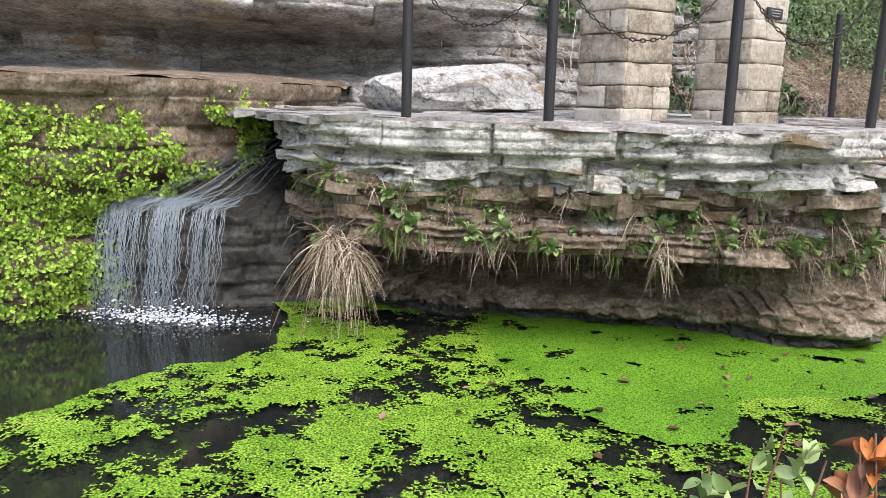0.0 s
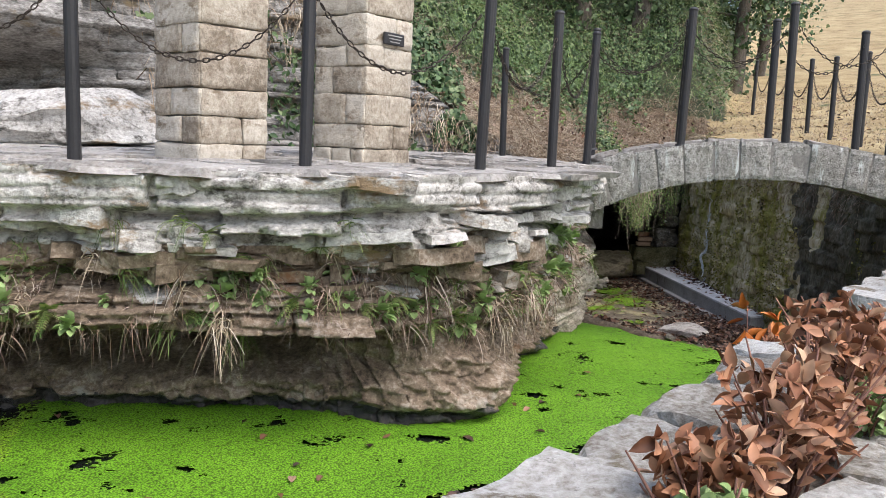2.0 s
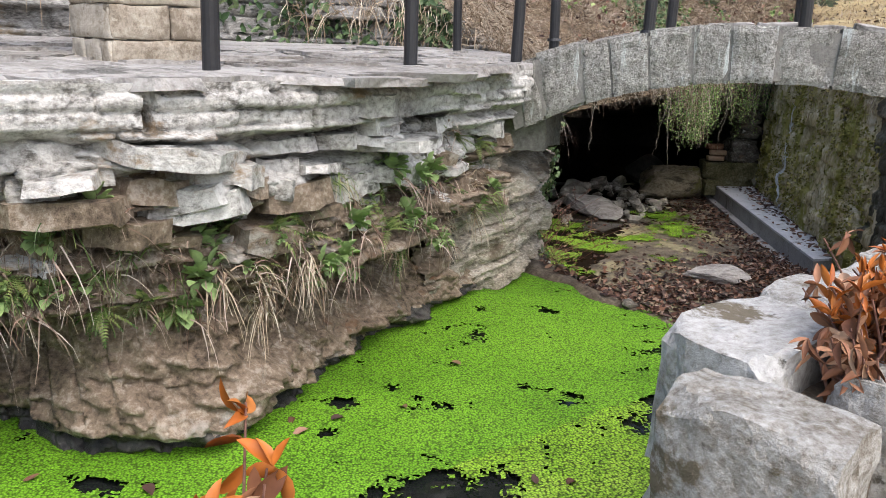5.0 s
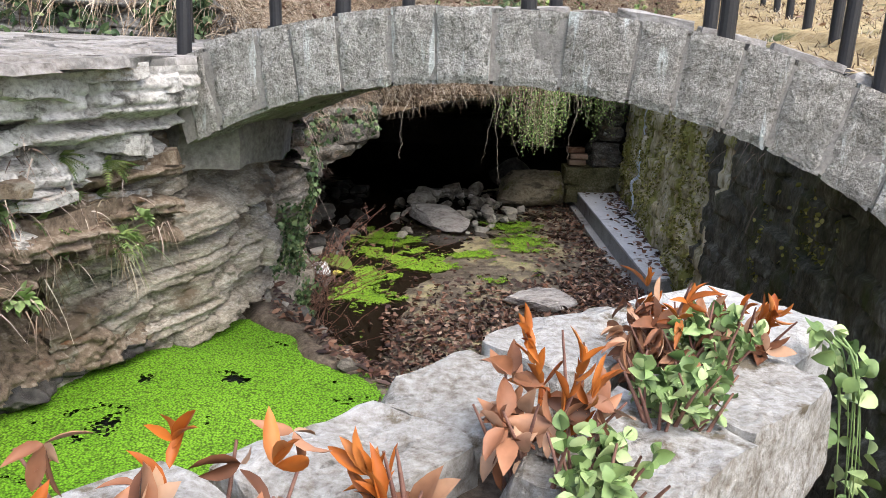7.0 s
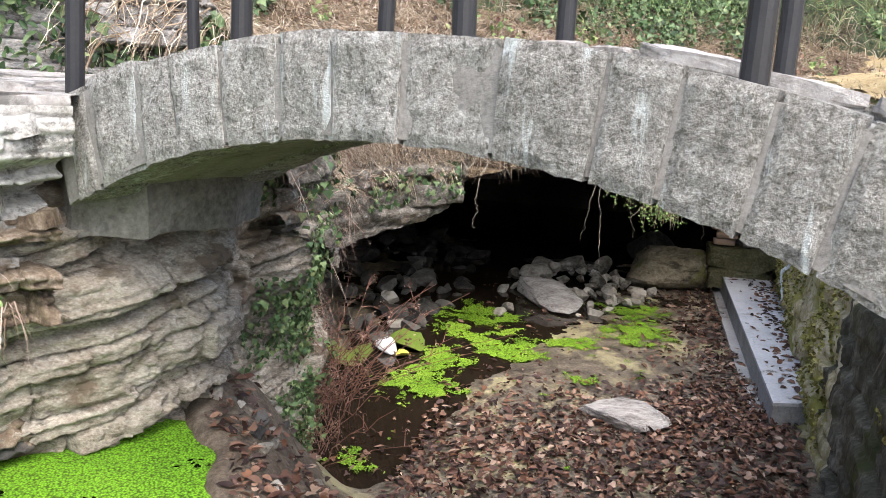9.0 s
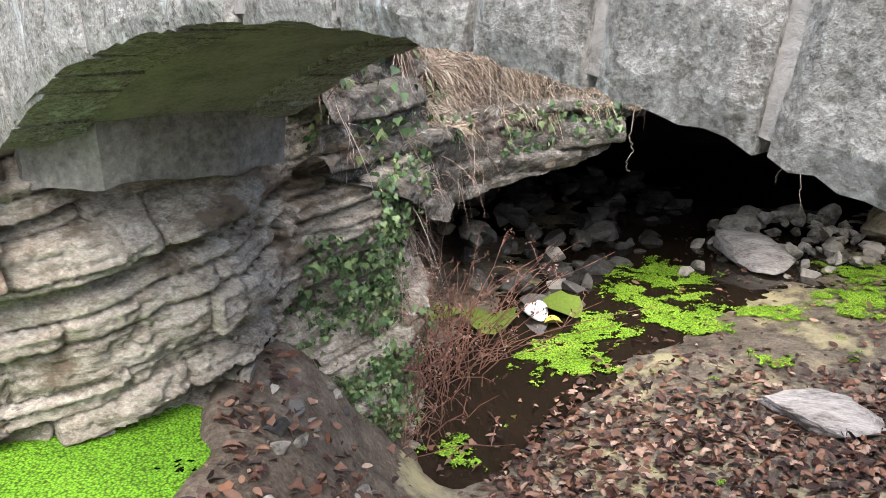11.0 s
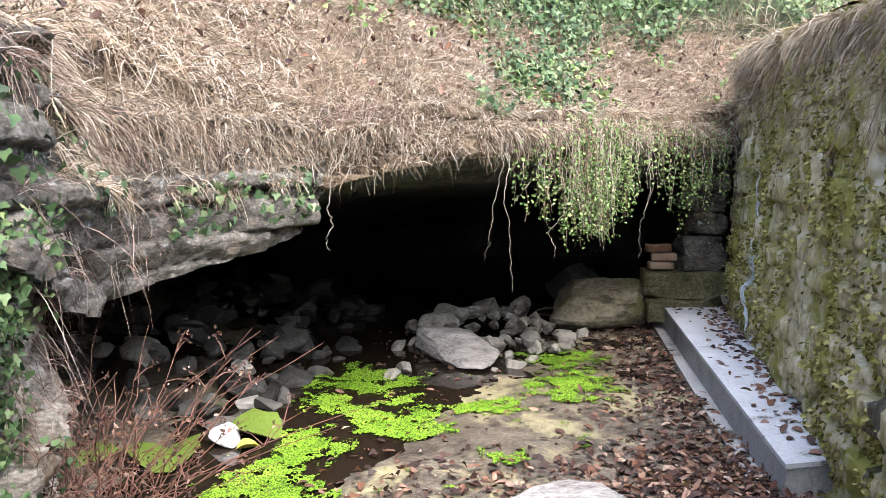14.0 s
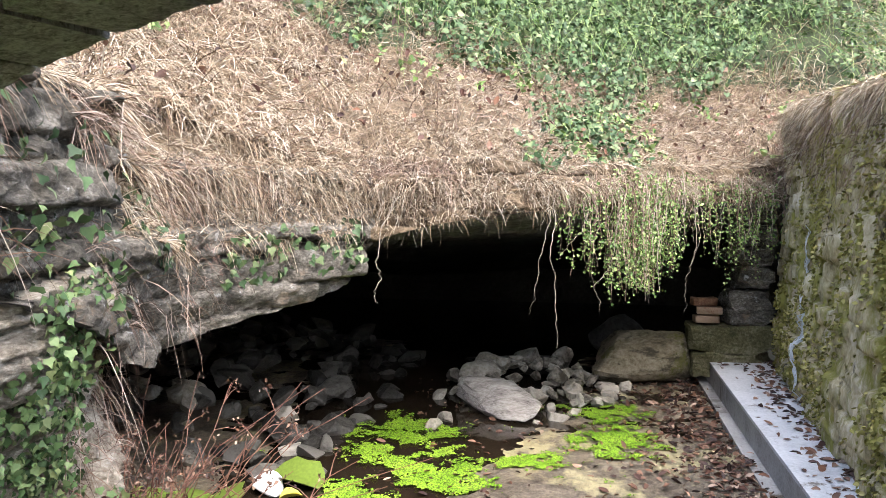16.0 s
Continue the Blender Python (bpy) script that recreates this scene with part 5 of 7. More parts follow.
for k in range(210):
    t0 = np.clip(rng.normal((0.04, 0.13, 0.36, 0.44, 0.70)[k % 5], 0.055), -0.05, 0.98)
    lx = -2.52 + 0.80 * t0 + rng.normal(0, 0.01)
    ly = 4.55 + 0.17 * t0
    zt = 0.64 + rng.normal(0, 0.02)
    top = np.array([-1.95 + 0.4 * t0 + rng.normal(0, 0.07), 5.5, 1.08 + rng.normal(0, 0.03)])
    mid = np.array([lx + 0.16 + rng.normal(0, 0.05), ly + 0.28, 0.78 + rng.normal(0, 0.02)])
    lip_ = np.array([lx, ly - 0.02, zt + 0.04])
    seq = [top + (mid - top) * q for q in np.linspace(0, 1, 6)] if k % 7 == 0 else []
    seq += [mid + (lip_ - mid) * q for q in np.linspace(0.6, 1, 3)]
    for q in np.linspace(0.1, 1, 9):
        seq.append(np.array([lx - 0.04 * q + rng.normal(0, 0.004 + 0.012 * q), ly - 0.03 - 0.10 * math.sqrt(q) + rng.normal(0, 0.010), zt + (0.05 - zt) * q]))
    lines.append((np.array(seq) + rng.normal(0, 0.006, (len(seq), 3)), rng.uniform(0.0008, 0.0026)))
tubes("water_strand", lines, WF, fall, 5)["kind"] = "stuff"
FOAM = mat("white_foam", [(0.5, 0.55, 0.6), (0.8, 0.82, 0.85)], scale=20, detail=80, bump=0.5, rough=0.4)
vs, fs, o = [], [], 0
for k in range(800):
    bm = rock(k, 0.015, 0.013, 0.008, 1, 4)
    c = np.array([-2.15 + rng.normal(0, 0.26), 4.42 + rng.normal(0, 0.07), POND - 0.004 + max(0.0, rng.normal(-0.02, 0.05))])
    vv_ = np.array([v.co[:] for v in bm.verts]) * rng.uniform(0.2, 0.8) + c
    ff = np.array([[v.index for v in f.verts] for f in bm.faces])
    bm.free()
    vs.append(vv_)
    fs.append(ff + o)
    o += len(vv_)
npmesh("foam", np.concatenate(vs), np.concatenate(fs), FOAM, fall, smooth=True)["kind"] = "stuff"

# leaves and specks on the pond
n = 90
px, py = rng.uniform(-1.0, 3.0, n), rng.uniform(2.2, 5.6, n)
ok = (py - px > 0.95) & (bank_distance(px, py) < -0.1)
pos = np.stack([px[ok], py[ok], np.full(ok.sum(), POND + 0.016)], 1)
stuff(leaves("floating_leaves", pos, rng.normal(0, 1, pos.shape) * (1, 1, 0.02), np.broadcast_to((0, 0, 1.0), pos.shape), rng.uniform(0.03, 0.07, len(pos)), rng, LITTER), "fallen brown leaves floating on the pond", "leaves")

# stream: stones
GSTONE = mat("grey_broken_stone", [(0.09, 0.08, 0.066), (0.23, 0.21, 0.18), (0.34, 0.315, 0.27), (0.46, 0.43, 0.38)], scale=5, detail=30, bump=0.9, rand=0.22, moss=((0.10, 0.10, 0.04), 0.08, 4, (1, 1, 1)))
# colour carries the cave's shade; a few of these stones also lie outside
DSTONE = mat("dark_stone_cave_shade", [(0.02, 0.019, 0.017), (0.06, 0.057, 0.052), (0.12, 0.115, 0.105)], scale=5, detail=30, bump=0.7, rand=0.3, rough=0.6)
TSTONE = mat("mossy_tan_boulder", [(0.075, 0.062, 0.036), (0.165, 0.14, 0.09), (0.26, 0.225, 0.155), (0.34, 0.305, 0.23)], scale=4, detail=30, bump=0.8, streak=((0.07, 0.06, 0.04), 0.25, 3, (1, 1, 3)), moss=((0.13, 0.13, 0.03), 0.2, 3, (1, 1, 1)))
PSTONE = mat("pale_ribbed_stone", [(0.10, 0.092, 0.085), (0.27, 0.25, 0.23), (0.41, 0.385, 0.36), (0.52, 0.50, 0.475)], scale=5, detail=22, bump=0.9, stretch=(1, 4, 6))


def bedz(x, y):
    return max(float(bed_height(np.array([x]), np.array([y]))[0]), BEDZ - 0.03)


def stone(bm, material, x, y, z, m, label, category, name="stone", group=""):
    ob = part(name, bm, material)
    ob.matrix_basis = pose(x, y, z) @ m
    return tagged(ob, label, category, group)


stone(rock(301, 0.53, 0.42, 0.31, 4, 16, 0.5, 0.8), TSTONE, 5.22, 12.75, -0.60, pose(0, 0, 0, 0, 0, 12), "large tan boulder speckled with moss", "boulder", "boulder")
stone(rock(302, 0.66, 0.34, 0.17, 4, 22, 0.4, 0.72), PSTONE, 4.10, 11.48, -0.52, pose(0, 0, 0, 8, 10, -36), "pale ribbed slab of stone lying on rubble", "rock", "stone_slab")
stone(rock(303, 0.40, 0.25, 0.12, 4, 22, 0.4, 0.7), PSTONE, 4.72, 8.72, bedz(4.72, 8.72) - 0.02, pose(0, 0, 0, 3, -4, -12), "flat pale grey rock among fallen leaves", "rock", "flat_rock")
stone(rock(304, 0.55, 0.25, 0.10, 3, 12), DSTONE, 4.25, 12.9, -0.55, pose(0, 0, 0, 0, 0, -4), "broad dark slab behind the rubble", "rock", "stone_slab")
stone(rock(305, 0.10, 0.06, 0.16, 3, 10), GSTONE, 4.52, 12.6, -0.50, pose(0, 0, 0, 8, 25, 10), "upright pale angular stone on the rubble", "rock")
stone(rock(306, 0.30, 0.25, 0.22, 3, 8), DSTONE, 5.05, 13.6, -0.50, pose(0, 0, 0, 0, 20, 0), "dark angular rock inside the cave", "rock")
STM = [shared("stone", rock(320 + k, 0.13, 0.11, 0.085, 3, 18, 0.32, 0.62), GSTONE) for k in range(9)]
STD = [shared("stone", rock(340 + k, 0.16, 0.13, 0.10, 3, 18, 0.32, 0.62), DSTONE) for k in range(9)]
for k in range(100):
    x, y = rng.normal(4.25, 0.36), rng.normal(12.0, 0.38)
    if x > 4.95 or x < 3.4:
        x = rng.uniform(3.6, 4.8)
    heap = 0.20 * math.exp(-(((x - 4.3) / 0.5) ** 2 + ((y - 12.2) / 0.5) ** 2))
    s = rng.uniform(0.35, 1.0) * (1.0 if k % 5 else 1.8)
    tagged(set_down("stone", STM[k % 9], pose(x, y, -0.58 + heap, rng.uniform(-20, 20), rng.uniform(-20, 20), rng.uniform(0, 360)), None, (s, s, s)), "broken pale grey stone in the rubble heap", "rock", "rubble heap")
for k in range(200):
    x, y = rng.uniform(1.3, 3.25), rng.uniform(9.9, 13.6)
    heap = 0.30 * sstep(3.3, 2.0, x) * sstep(9.6, 11.0, y)
    s = rng.uniform(0.35, 1.2) * (1.0 if k % 6 else 1.4)
    # pale copies only near the mouth, shade-darkened copies further in
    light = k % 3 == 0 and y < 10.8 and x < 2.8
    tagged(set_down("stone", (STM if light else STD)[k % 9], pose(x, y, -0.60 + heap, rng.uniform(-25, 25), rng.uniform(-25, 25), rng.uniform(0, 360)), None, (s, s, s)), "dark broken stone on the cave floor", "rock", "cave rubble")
for x, y, s in ((2.95, 10.25, 1.2), (4.5, 11.25, 1.0), (4.9, 12.2, 1.2), (5.05, 12.15, 0.9), (2.85, 7.75, 1.0), (3.0, 7.95, 0.8), (3.75, 11.15, 1.1), (2.98, 6.95, 0.7)):
    tagged(set_down("stone", STM[int(s * 10) % 9], pose(x, y, bedz(x, y) - 0.02, 0, 0, x * 77), None, (s, s, s)), "loose pale stone at the water's edge", "rock", "loose stones")
for k in range(40):
    x, y = rng.uniform(3.0, 3.75), rng.uniform(6.1, 7.3)
    d_ = float(bank_distance(np.array([x]), np.array([y]))[0])
    if 0.0 < d_ < 0.5:
        s = rng.uniform(0.12, 0.5)
        tagged(set_down("stone", (STM + STD)[k % 18], pose(x, y, bedz(x, y) - 0.01, rng.uniform(-15, 15), 0, rng.uniform(0, 360)), None, (s, s, s)), "small grey stone on the soil bank", "rock", "bank stones")
# end of the mossy wall: stacked stones and bricks
BRICK = mat("old_red_brick", [(0.16, 0.08, 0.05), (0.28, 0.16, 0.10), (0.38, 0.27, 0.19)], scale=8, detail=60, bump=0.5, rand=0.3)
DARKMOSS = mat("dark_mossy_stone", [(0.03, 0.03, 0.014), (0.075, 0.072, 0.03), (0.13, 0.12, 0.06), (0.22, 0.20, 0.13)], scale=6, detail=50, bump=1.0)
stack = new("stone_stack")
tagged(stack, "rough mossy stones stacked at the wall's end", "stone stack")
z = -0.45
for k, (wd, h) in enumerate(((0.62, 0.20), (0.66, 0.22), (0.34, 0.14), (0.32, 0.16), (0.28, 0.18), (0.30, 0.15), (0.30, 0.18), (0.32, 0.22))):
    ob = part("stack_stone", chipped_block(wd, 0.34, h - 0.008, 40 + k, 7, 0.014, 14), DARKMOSS if k < 2 else LIPROCK, stack)
    ob.matrix_basis = pose(6.22 - wd / 2 + rng.uniform(-0.03, 0.03), 12.55, z, 0, 0, rng.uniform(-8, 8))
    z += h
for k, (x, y, zz, rz) in enumerate(((5.72, 12.48, -0.02, 5), (5.74, 12.47, 0.05, -6), (5.70, 12.49, 0.12, 12))):
    ob = part("brick", rough_block(0.20, 0.095, 0.06, 70 + k, cuts=2, amp=0.005, bevel=0.005), BRICK)
    ob.matrix_basis = pose(x, y, zz, 0, 0, rz)
    tagged(ob, "loose weathered brick lying on the stacked stones", "brick", "loose bricks")

# duckweed patches, mud and litter in the stream
nx, ny = 330, 420
sx, sy = np.meshgrid(np.linspace(2.6, 5.2, nx), np.linspace(7.6, 11.9, ny), indexing="ij")
blob = np.zeros_like(sx)
for x, y, rx, ry in ((3.38, 9.15, 0.24, 0.30), (3.58, 9.55, 0.20, 0.25), (3.80, 10.0, 0.28, 0.34), (3.62, 10.75, 0.34, 0.26), (3.40, 10.3, 0.18, 0.22), (4.42, 10.2, 0.22, 0.30), (4.80, 11.25, 0.26, 0.45), (4.90, 10.75, 0.20, 0.30), (4.42, 9.39, 0.14, 0.14), (3.3, 7.95, 0.12, 0.12)):
    blob = np.maximum(blob, np.exp(-(((sx - x) / rx) ** 2 + ((sy - y) / ry) ** 2)))
gm = np.sqrt(blob) + 1.7 * (fbm(sx * 5, sy * 5, 161, 4) - 0.5) + 0.9 * (fbm(sx * 18, sy * 18, 163, 2) - 0.5) + 0.35 * (hash2(np.floor(sx * 80), np.floor(sy * 80), 9) - 0.5) > 0.74
sz_ = np.maximum(bed_height(sx, sy), BEDZ) + 0.008 + 0.008 * hash2(sx * 90, sy * 70, 4)
stuff(npmesh("stream_duckweed", np.stack([sx, sy, sz_], -1), gridfaces(nx, ny, gm[:-1, :-1]), ALGAE), "patches of bright duckweed on the stream", "duckweed")


def scatter_litter(name, n, place, size, label, lift=0.012, shape=(LEAF, LEAFF), width=0.85):
    x, y = place(n)
    z = np.maximum(bed_height(x, y), BEDZ) + rng.uniform(0.0, lift, len(x))
    pos = np.stack([x, y, z], 1)
    face = np.array([0, 0, 1.0]) + rng.normal(0, 0.5, pos.shape)
    return stuff(leaves(name, pos, rng.normal(0, 1, pos.shape) * (1, 1, 0.25), face, rng.uniform(*size, len(x)), rng, LITTER, shape, width=width), label, "leaves")


def near_bed(n):
    x, y = rng.uniform(2.9, 5.7, n), rng.uniform(5.3, 9.6, n)
    d = bank_distance(x, y)
    ok = (d > 0.03) & (x < 5.42 + 0.15 * (y - 7.3)) & (rng.uniform(0, 1, n) < np.clip(0.04 + 1.2 * sstep(9.5, 7.9, y - 0.55 * (x - 4.2)), 0, 1)) & ~((x < 3.4) & (y < 7.2) & (rng.uniform(0, 1, n) < 0.55)) & ~((x < 3.55) & (y > 7.15) & (rng.uniform(0, 1, n) < 0.93))
    return x[ok], y[ok]


def curb_foot(n):
    y = rng.uniform(8.5, 12.8, n)
    x = 5.48 + 0.06 * (y - 8.9) - np.abs(rng.normal(0, 0.30, n))
    return x, y


scatter_litter("leaf_litter", 9500, near_bed, (0.022, 0.066), "deep litter of brown fallen leaves under the bridge", 0.03)
scatter_litter("leaf_litter", 8500, near_bed, (0.018, 0.05), "crumpled lobed brown leaves under the bridge", 0.03, (IVYL, IVYF), 1.0)
scatter_litter("leaf_litter", 1500, curb_foot, (0.03, 0.065), "drift of brown leaves along the curb", 0.02)
scatter_litter("leaf_litter", 500, lambda n: (rng.uniform(3.4, 5.6, n), rng.uniform(8.6, 12.4, n)), (0.03, 0.065), "scattered pale fallen leaves on the stream bed", 0.012)
n = 420
y = rng.uniform(9.0, 12.9, n)
x = 5.60 + 0.09 * (y - 8.9) + 0.12 + rng.normal(0, 0.10, n) + 0.05
x = np.clip(x, 5.58 + 0.06 * (y - 8.9), 5.78 + 0.115 * (y - 8.9))
pos = np.stack([x, y, np.full(n, -0.322)], 1)
stuff(leaves("curb_leaves", pos, rng.normal(0, 1, pos.shape) * (1, 1, 0.1), np.array([0, 0, 1.0]) + rng.normal(0, 0.25, pos.shape), rng.uniform(0.03, 0.07, n), rng, LITTER), "brown leaves lying on the concrete curb", "leaves")
# white bag and lily leaves
PLASTIC = mat("white_plastic", [(0.62, 0.63, 0.65), (0.8, 0.8, 0.82)], scale=12, detail=50, bump=0.3, rough=0.4)
bag = part("plastic_bag", rock(401, 0.135, 0.075, 0.055, 3, 10), PLASTIC)
bag.matrix_basis = pose(3.02, 9.62, -0.535, 0, 8, -38)
tagged(bag, "crumpled white plastic bag lying in shallow water", "litter")
LILY = leafmat("broad_green_leaf", [(0.10, 0.16, 0.025), (0.17, 0.24, 0.04)])
PAD = np.array([(0, 0, 0)] + [(math.sin(a) * (0.5 + 0.06 * math.sin(5 * a)), 0.5 - math.cos(a) * 0.55, 0.01 * math.sin(3 * a)) for a in np.linspace(0.25, 2 * math.pi - 0.25, 14)] + [(0, 0.5, 0.0)], float)
PADF = np.array([(k, k + 1, 15) for k in range(0, 14)] + [(14, 0, 15)])
for x, y, rz, s in ((2.78, 9.50, 200, 0.34), (2.98, 9.78, 255, 0.30), (2.62, 9.40, 150, 0.24)):
    ob = leaves("lily_leaf", np.zeros((1, 3)), np.array([(0, 1.0, 0)]), np.array([(0, 0, 1.0)]), [s], rng, LILY, (PAD, PADF))
    ob.matrix_basis = pose(x, y, BEDZ + 0.012, 2, 2, rz)
    tagged(ob, "broad green leaf floating beside the white bag", "leaf", "floating lily leaves")
YEL = leafmat("yellow_leaf", [(0.55, 0.5, 0.06), (0.62, 0.58, 0.12)])
ob = leaves("yellow_leaf", np.array([(0, 0, 0.0), (0.03, 0.02, 0)]), np.array([(1, 0.3, 0.3), (0.6, 0.6, 0.1)]), np.array([(0, 0, 1.0), (0, 0.2, 1)]), [0.11, 0.09], rng, YEL, width=1.6)
ob.matrix_basis = pose(3.13, 9.48, BEDZ + 0.02)
tagged(ob, "pale yellow leaves floating by the bag", "leaf")

# grass, ivy and vines on the overhang and the hill
def on_hill(n, x0, x1, y0, y1, d0, d1, lawn=None):
    x, y = rng.uniform(x0, x1, n), rng.uniform(y0, y1, n)
    d = dist_poly(x, y, HOLE[:-2])
    ok = ~inside(x, y, HOLE) & (d >= d0) & (d <= d1)
    a = np.degrees(np.arctan2(x - 1.0, y - 1.0))
    if lawn is not None:
        ok &= (a > 26.6) == lawn
    x, y = x[ok], y[ok]
    z = hill_height(x, y)
    e = 0.05
    gx_, gy_ = (hill_height(x + e, y) - z) / e, (hill_height(x, y + e) - z) / e
    nrm = np.stack([-gx_, -gy_, np.ones_like(z)], 1)
    nrm /= np.linalg.norm(nrm, axis=1)[:, None]
    return np.stack([x, y, z], 1), nrm


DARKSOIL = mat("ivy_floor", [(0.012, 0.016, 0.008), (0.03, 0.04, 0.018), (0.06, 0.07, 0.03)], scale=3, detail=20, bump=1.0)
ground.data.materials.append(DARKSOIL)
ground.data.materials.append(THATCH)
gc = np.empty(len(ground.data.polygons) * 3)
ground.data.polygons.foreach_get("center", gc)
gc = gc.reshape(-1, 3)
gd = dist_poly(gc[:, 0], gc[:, 1], HOLE[:-2])
ga = np.degrees(np.arctan2(gc[:, 0] - 1.0, gc[:, 1] - 1.0))
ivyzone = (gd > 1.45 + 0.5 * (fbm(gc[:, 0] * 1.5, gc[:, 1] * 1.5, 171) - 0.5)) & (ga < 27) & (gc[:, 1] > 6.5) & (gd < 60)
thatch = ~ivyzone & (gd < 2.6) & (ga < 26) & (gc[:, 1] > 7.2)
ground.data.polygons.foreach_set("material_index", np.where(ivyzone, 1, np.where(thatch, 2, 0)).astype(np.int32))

p, nr = on_hill(52000, 2.2, 7.0, 7.6, 15.5, 0.0, 1.75, False)
down = np.stack([-nr[:, 0], -nr[:, 1], 0 * nr[:, 0]], 1)
cl = np.stack([fbm(p[:, 0] * 3, p[:, 1] * 3, 301) - 0.5, fbm(p[:, 0] * 3, p[:, 1] * 3, 302) - 0.5, 0.6 * (fbm(p[:, 0] * 4, p[:, 1] * 4, 303) - 0.3)], 1)
way = nr * 0.5 + np.stack([nr[:, 0], nr[:, 1], 0 * nr[:, 0]], 1) * 0.5 + 1.6 * cl + rng.normal(0, 0.85, p.shape)
stuff(blades("dry_grass", p, way, rng.uniform(0.06, 0.19, len(p)), rng, STRAW, 0.0024, 0.5, 3), "matted straw-coloured dry grass above the cave", "dry grass")
p, nr = on_hill(900, 2.4, 6.8, 8.2, 14.5, 0.0, 1.7, False)
tuft = np.repeat(np.arange(len(p)), 30)
tp_ = p[tuft] + rng.normal(0, 0.035, (len(tuft), 3)) * (1, 1, 0.3)
fall_ = rng.normal(0, 0.35, (len(p), 3))[tuft] + np.stack([nr[tuft, 0], nr[tuft, 1], 0 * tuft], 1) * 1.2
stuff(blades("grass_tussocks", tp_, nr[tuft] * 0.8 + fall_ + rng.normal(0, 0.35, tp_.shape), rng.uniform(0.07, 0.17, len(tuft)), rng, STRAW, 0.0022, 0.6, 4), "bleached tussocks of dry grass above the cave", "dry grass")
p, nr = on_hill(26000, 2.0, 7.0, 7.6, 15.5, 0.0, 1.9, False)
stuff(blades("slope_stems", p, nr * 0.6 + rng.normal(0, 0.8, p.shape) + (0, -0.2, 0.1), rng.uniform(0.10, 0.34, len(p)), rng, STRAWPINK, 0.0021, 0.45, 4), "tangle of dead stems on the slope above the cave", "dry stems")
ui, ki = rng.randint(20, 505, 15000), rng.randint(0, 12, 15000)
pp, nn = surf(cap, ui, ki)
stuff(blades("brow_grass", pp, np.stack([-inward[ui, 0], -inward[ui, 1], 0.35 + 0 * ui], 1) + rng.normal(0, 0.6, pp.shape), rng.uniform(0.05, 0.15, len(pp)), rng, STRAW, 0.0020, 0.6, 4), "straw-coloured grass falling over the brow", "dry grass")
ui, zi = rng.randint(60, 505, 24000), np.clip(59 - np.abs(rng.normal(0, 17, 24000)), 20, 58).astype(int)
zi = np.where(LV[ui, 0, 0] < 3.5, np.maximum(zi, 30), np.maximum(zi - 16, 3))
pp, nn = surf(LV, ui, zi)
ok = (fbm(pp[:, 0] * 4, pp[:, 1] * 4, 185) > 0.40) | (zi > 46)
pp, nn = pp[ok], nn[ok]
stuff(blades("overhang_grass", pp, nn + rng.normal(0, 0.8, pp.shape) + (0, 0, 0.2), rng.uniform(0.03, 0.11, len(pp)), rng, STRAW, 0.0020, 0.6, 4), "dry grass drooping over the cave's lip", "dry grass")
ui, zi = rng.randint(0, 260, 6500), np.clip(59 - np.abs(rng.normal(0, 20, 6500)), 10, 58).astype(int)
pp, nn = surf(LV, ui, zi)
ok = (fbm(pp[:, 1] * 3, pp[:, 2] * 5, 186) > 0.5) & ((ui < 150) | (zi > 40))
pp, nn = pp[ok], nn[ok]
stuff(blades("dead_stems", pp, nn * 0.7 + rng.normal(0, 0.9, pp.shape), rng.uniform(0.06, 0.20, len(pp)), rng, STRAWPINK, 0.0016, 0.6, 4), "tangle of dead brown stems on the rock bank", "dry stems")
p, nr = on_hill(140000, -3.0, 11.0, 8.5, 19.5, 1.25, 6.0, False)
keep = 0.6 * fbm(p[:, 0] * 0.9, p[:, 1] * 0.9, 174) + 0.4 * fbm(p[:, 0] * 3.5, p[:, 1] * 3.5, 173) + 0.12 * sstep(1.5, 3.0, dist_poly(p[:, 0], p[:, 1], HOLE[:-2])) > 0.49
p, nr = p[keep], nr[keep]
stuff(leaves("bank_ivy", p + nr * rng.uniform(0.0, 0.22, (len(p), 1)), rng.normal(0, 0.7, p.shape) + (0, -0.3, -0.6), nr + rng.normal(0, 0.45, p.shape), rng.uniform(0.03, 0.07, len(p)), rng, IVY, (IVYL, IVYF)), "dense dark green ivy on the hillside", "ivy")
p, nr = on_hill(9000, 2.4, 6.8, 8.0, 15.0, 0.1, 1.5, False)
keep = fbm(p[:, 0] * 1.8, p[:, 1] * 1.8, 175) > 0.56
p, nr = p[keep], nr[keep]
stuff(leaves("slope_ivy", p + nr * 0.08, rng.normal(0, 0.7, p.shape) + (0, -0.5, -0.3), nr + rng.normal(0, 0.4, p.shape), rng.uniform(0.03, 0.06, len(p)), rng, IVYPALE, (IVYL, IVYF)), "pale green creepers among the dry grass", "ivy")
p, nr = on_hill(16000, 4.1, 5.6, 9.9, 14.0, 0.0, 2.2, False)
keep = np.abs(p[:, 0] - (4.62 + 0.05 * (p[:, 1] - 10.3))) < 0.34 * (0.4 + fbm(p[:, 0] * 3, p[:, 1] * 3, 176)) * rng.uniform(0.2, 1.5, len(p))
keep &= (fbm(p[:, 0] * 5, p[:, 1] * 5, 182) > 0.45) & (rng.uniform(0, 1, len(p)) < 0.6)
p, nr = p[keep], nr[keep]
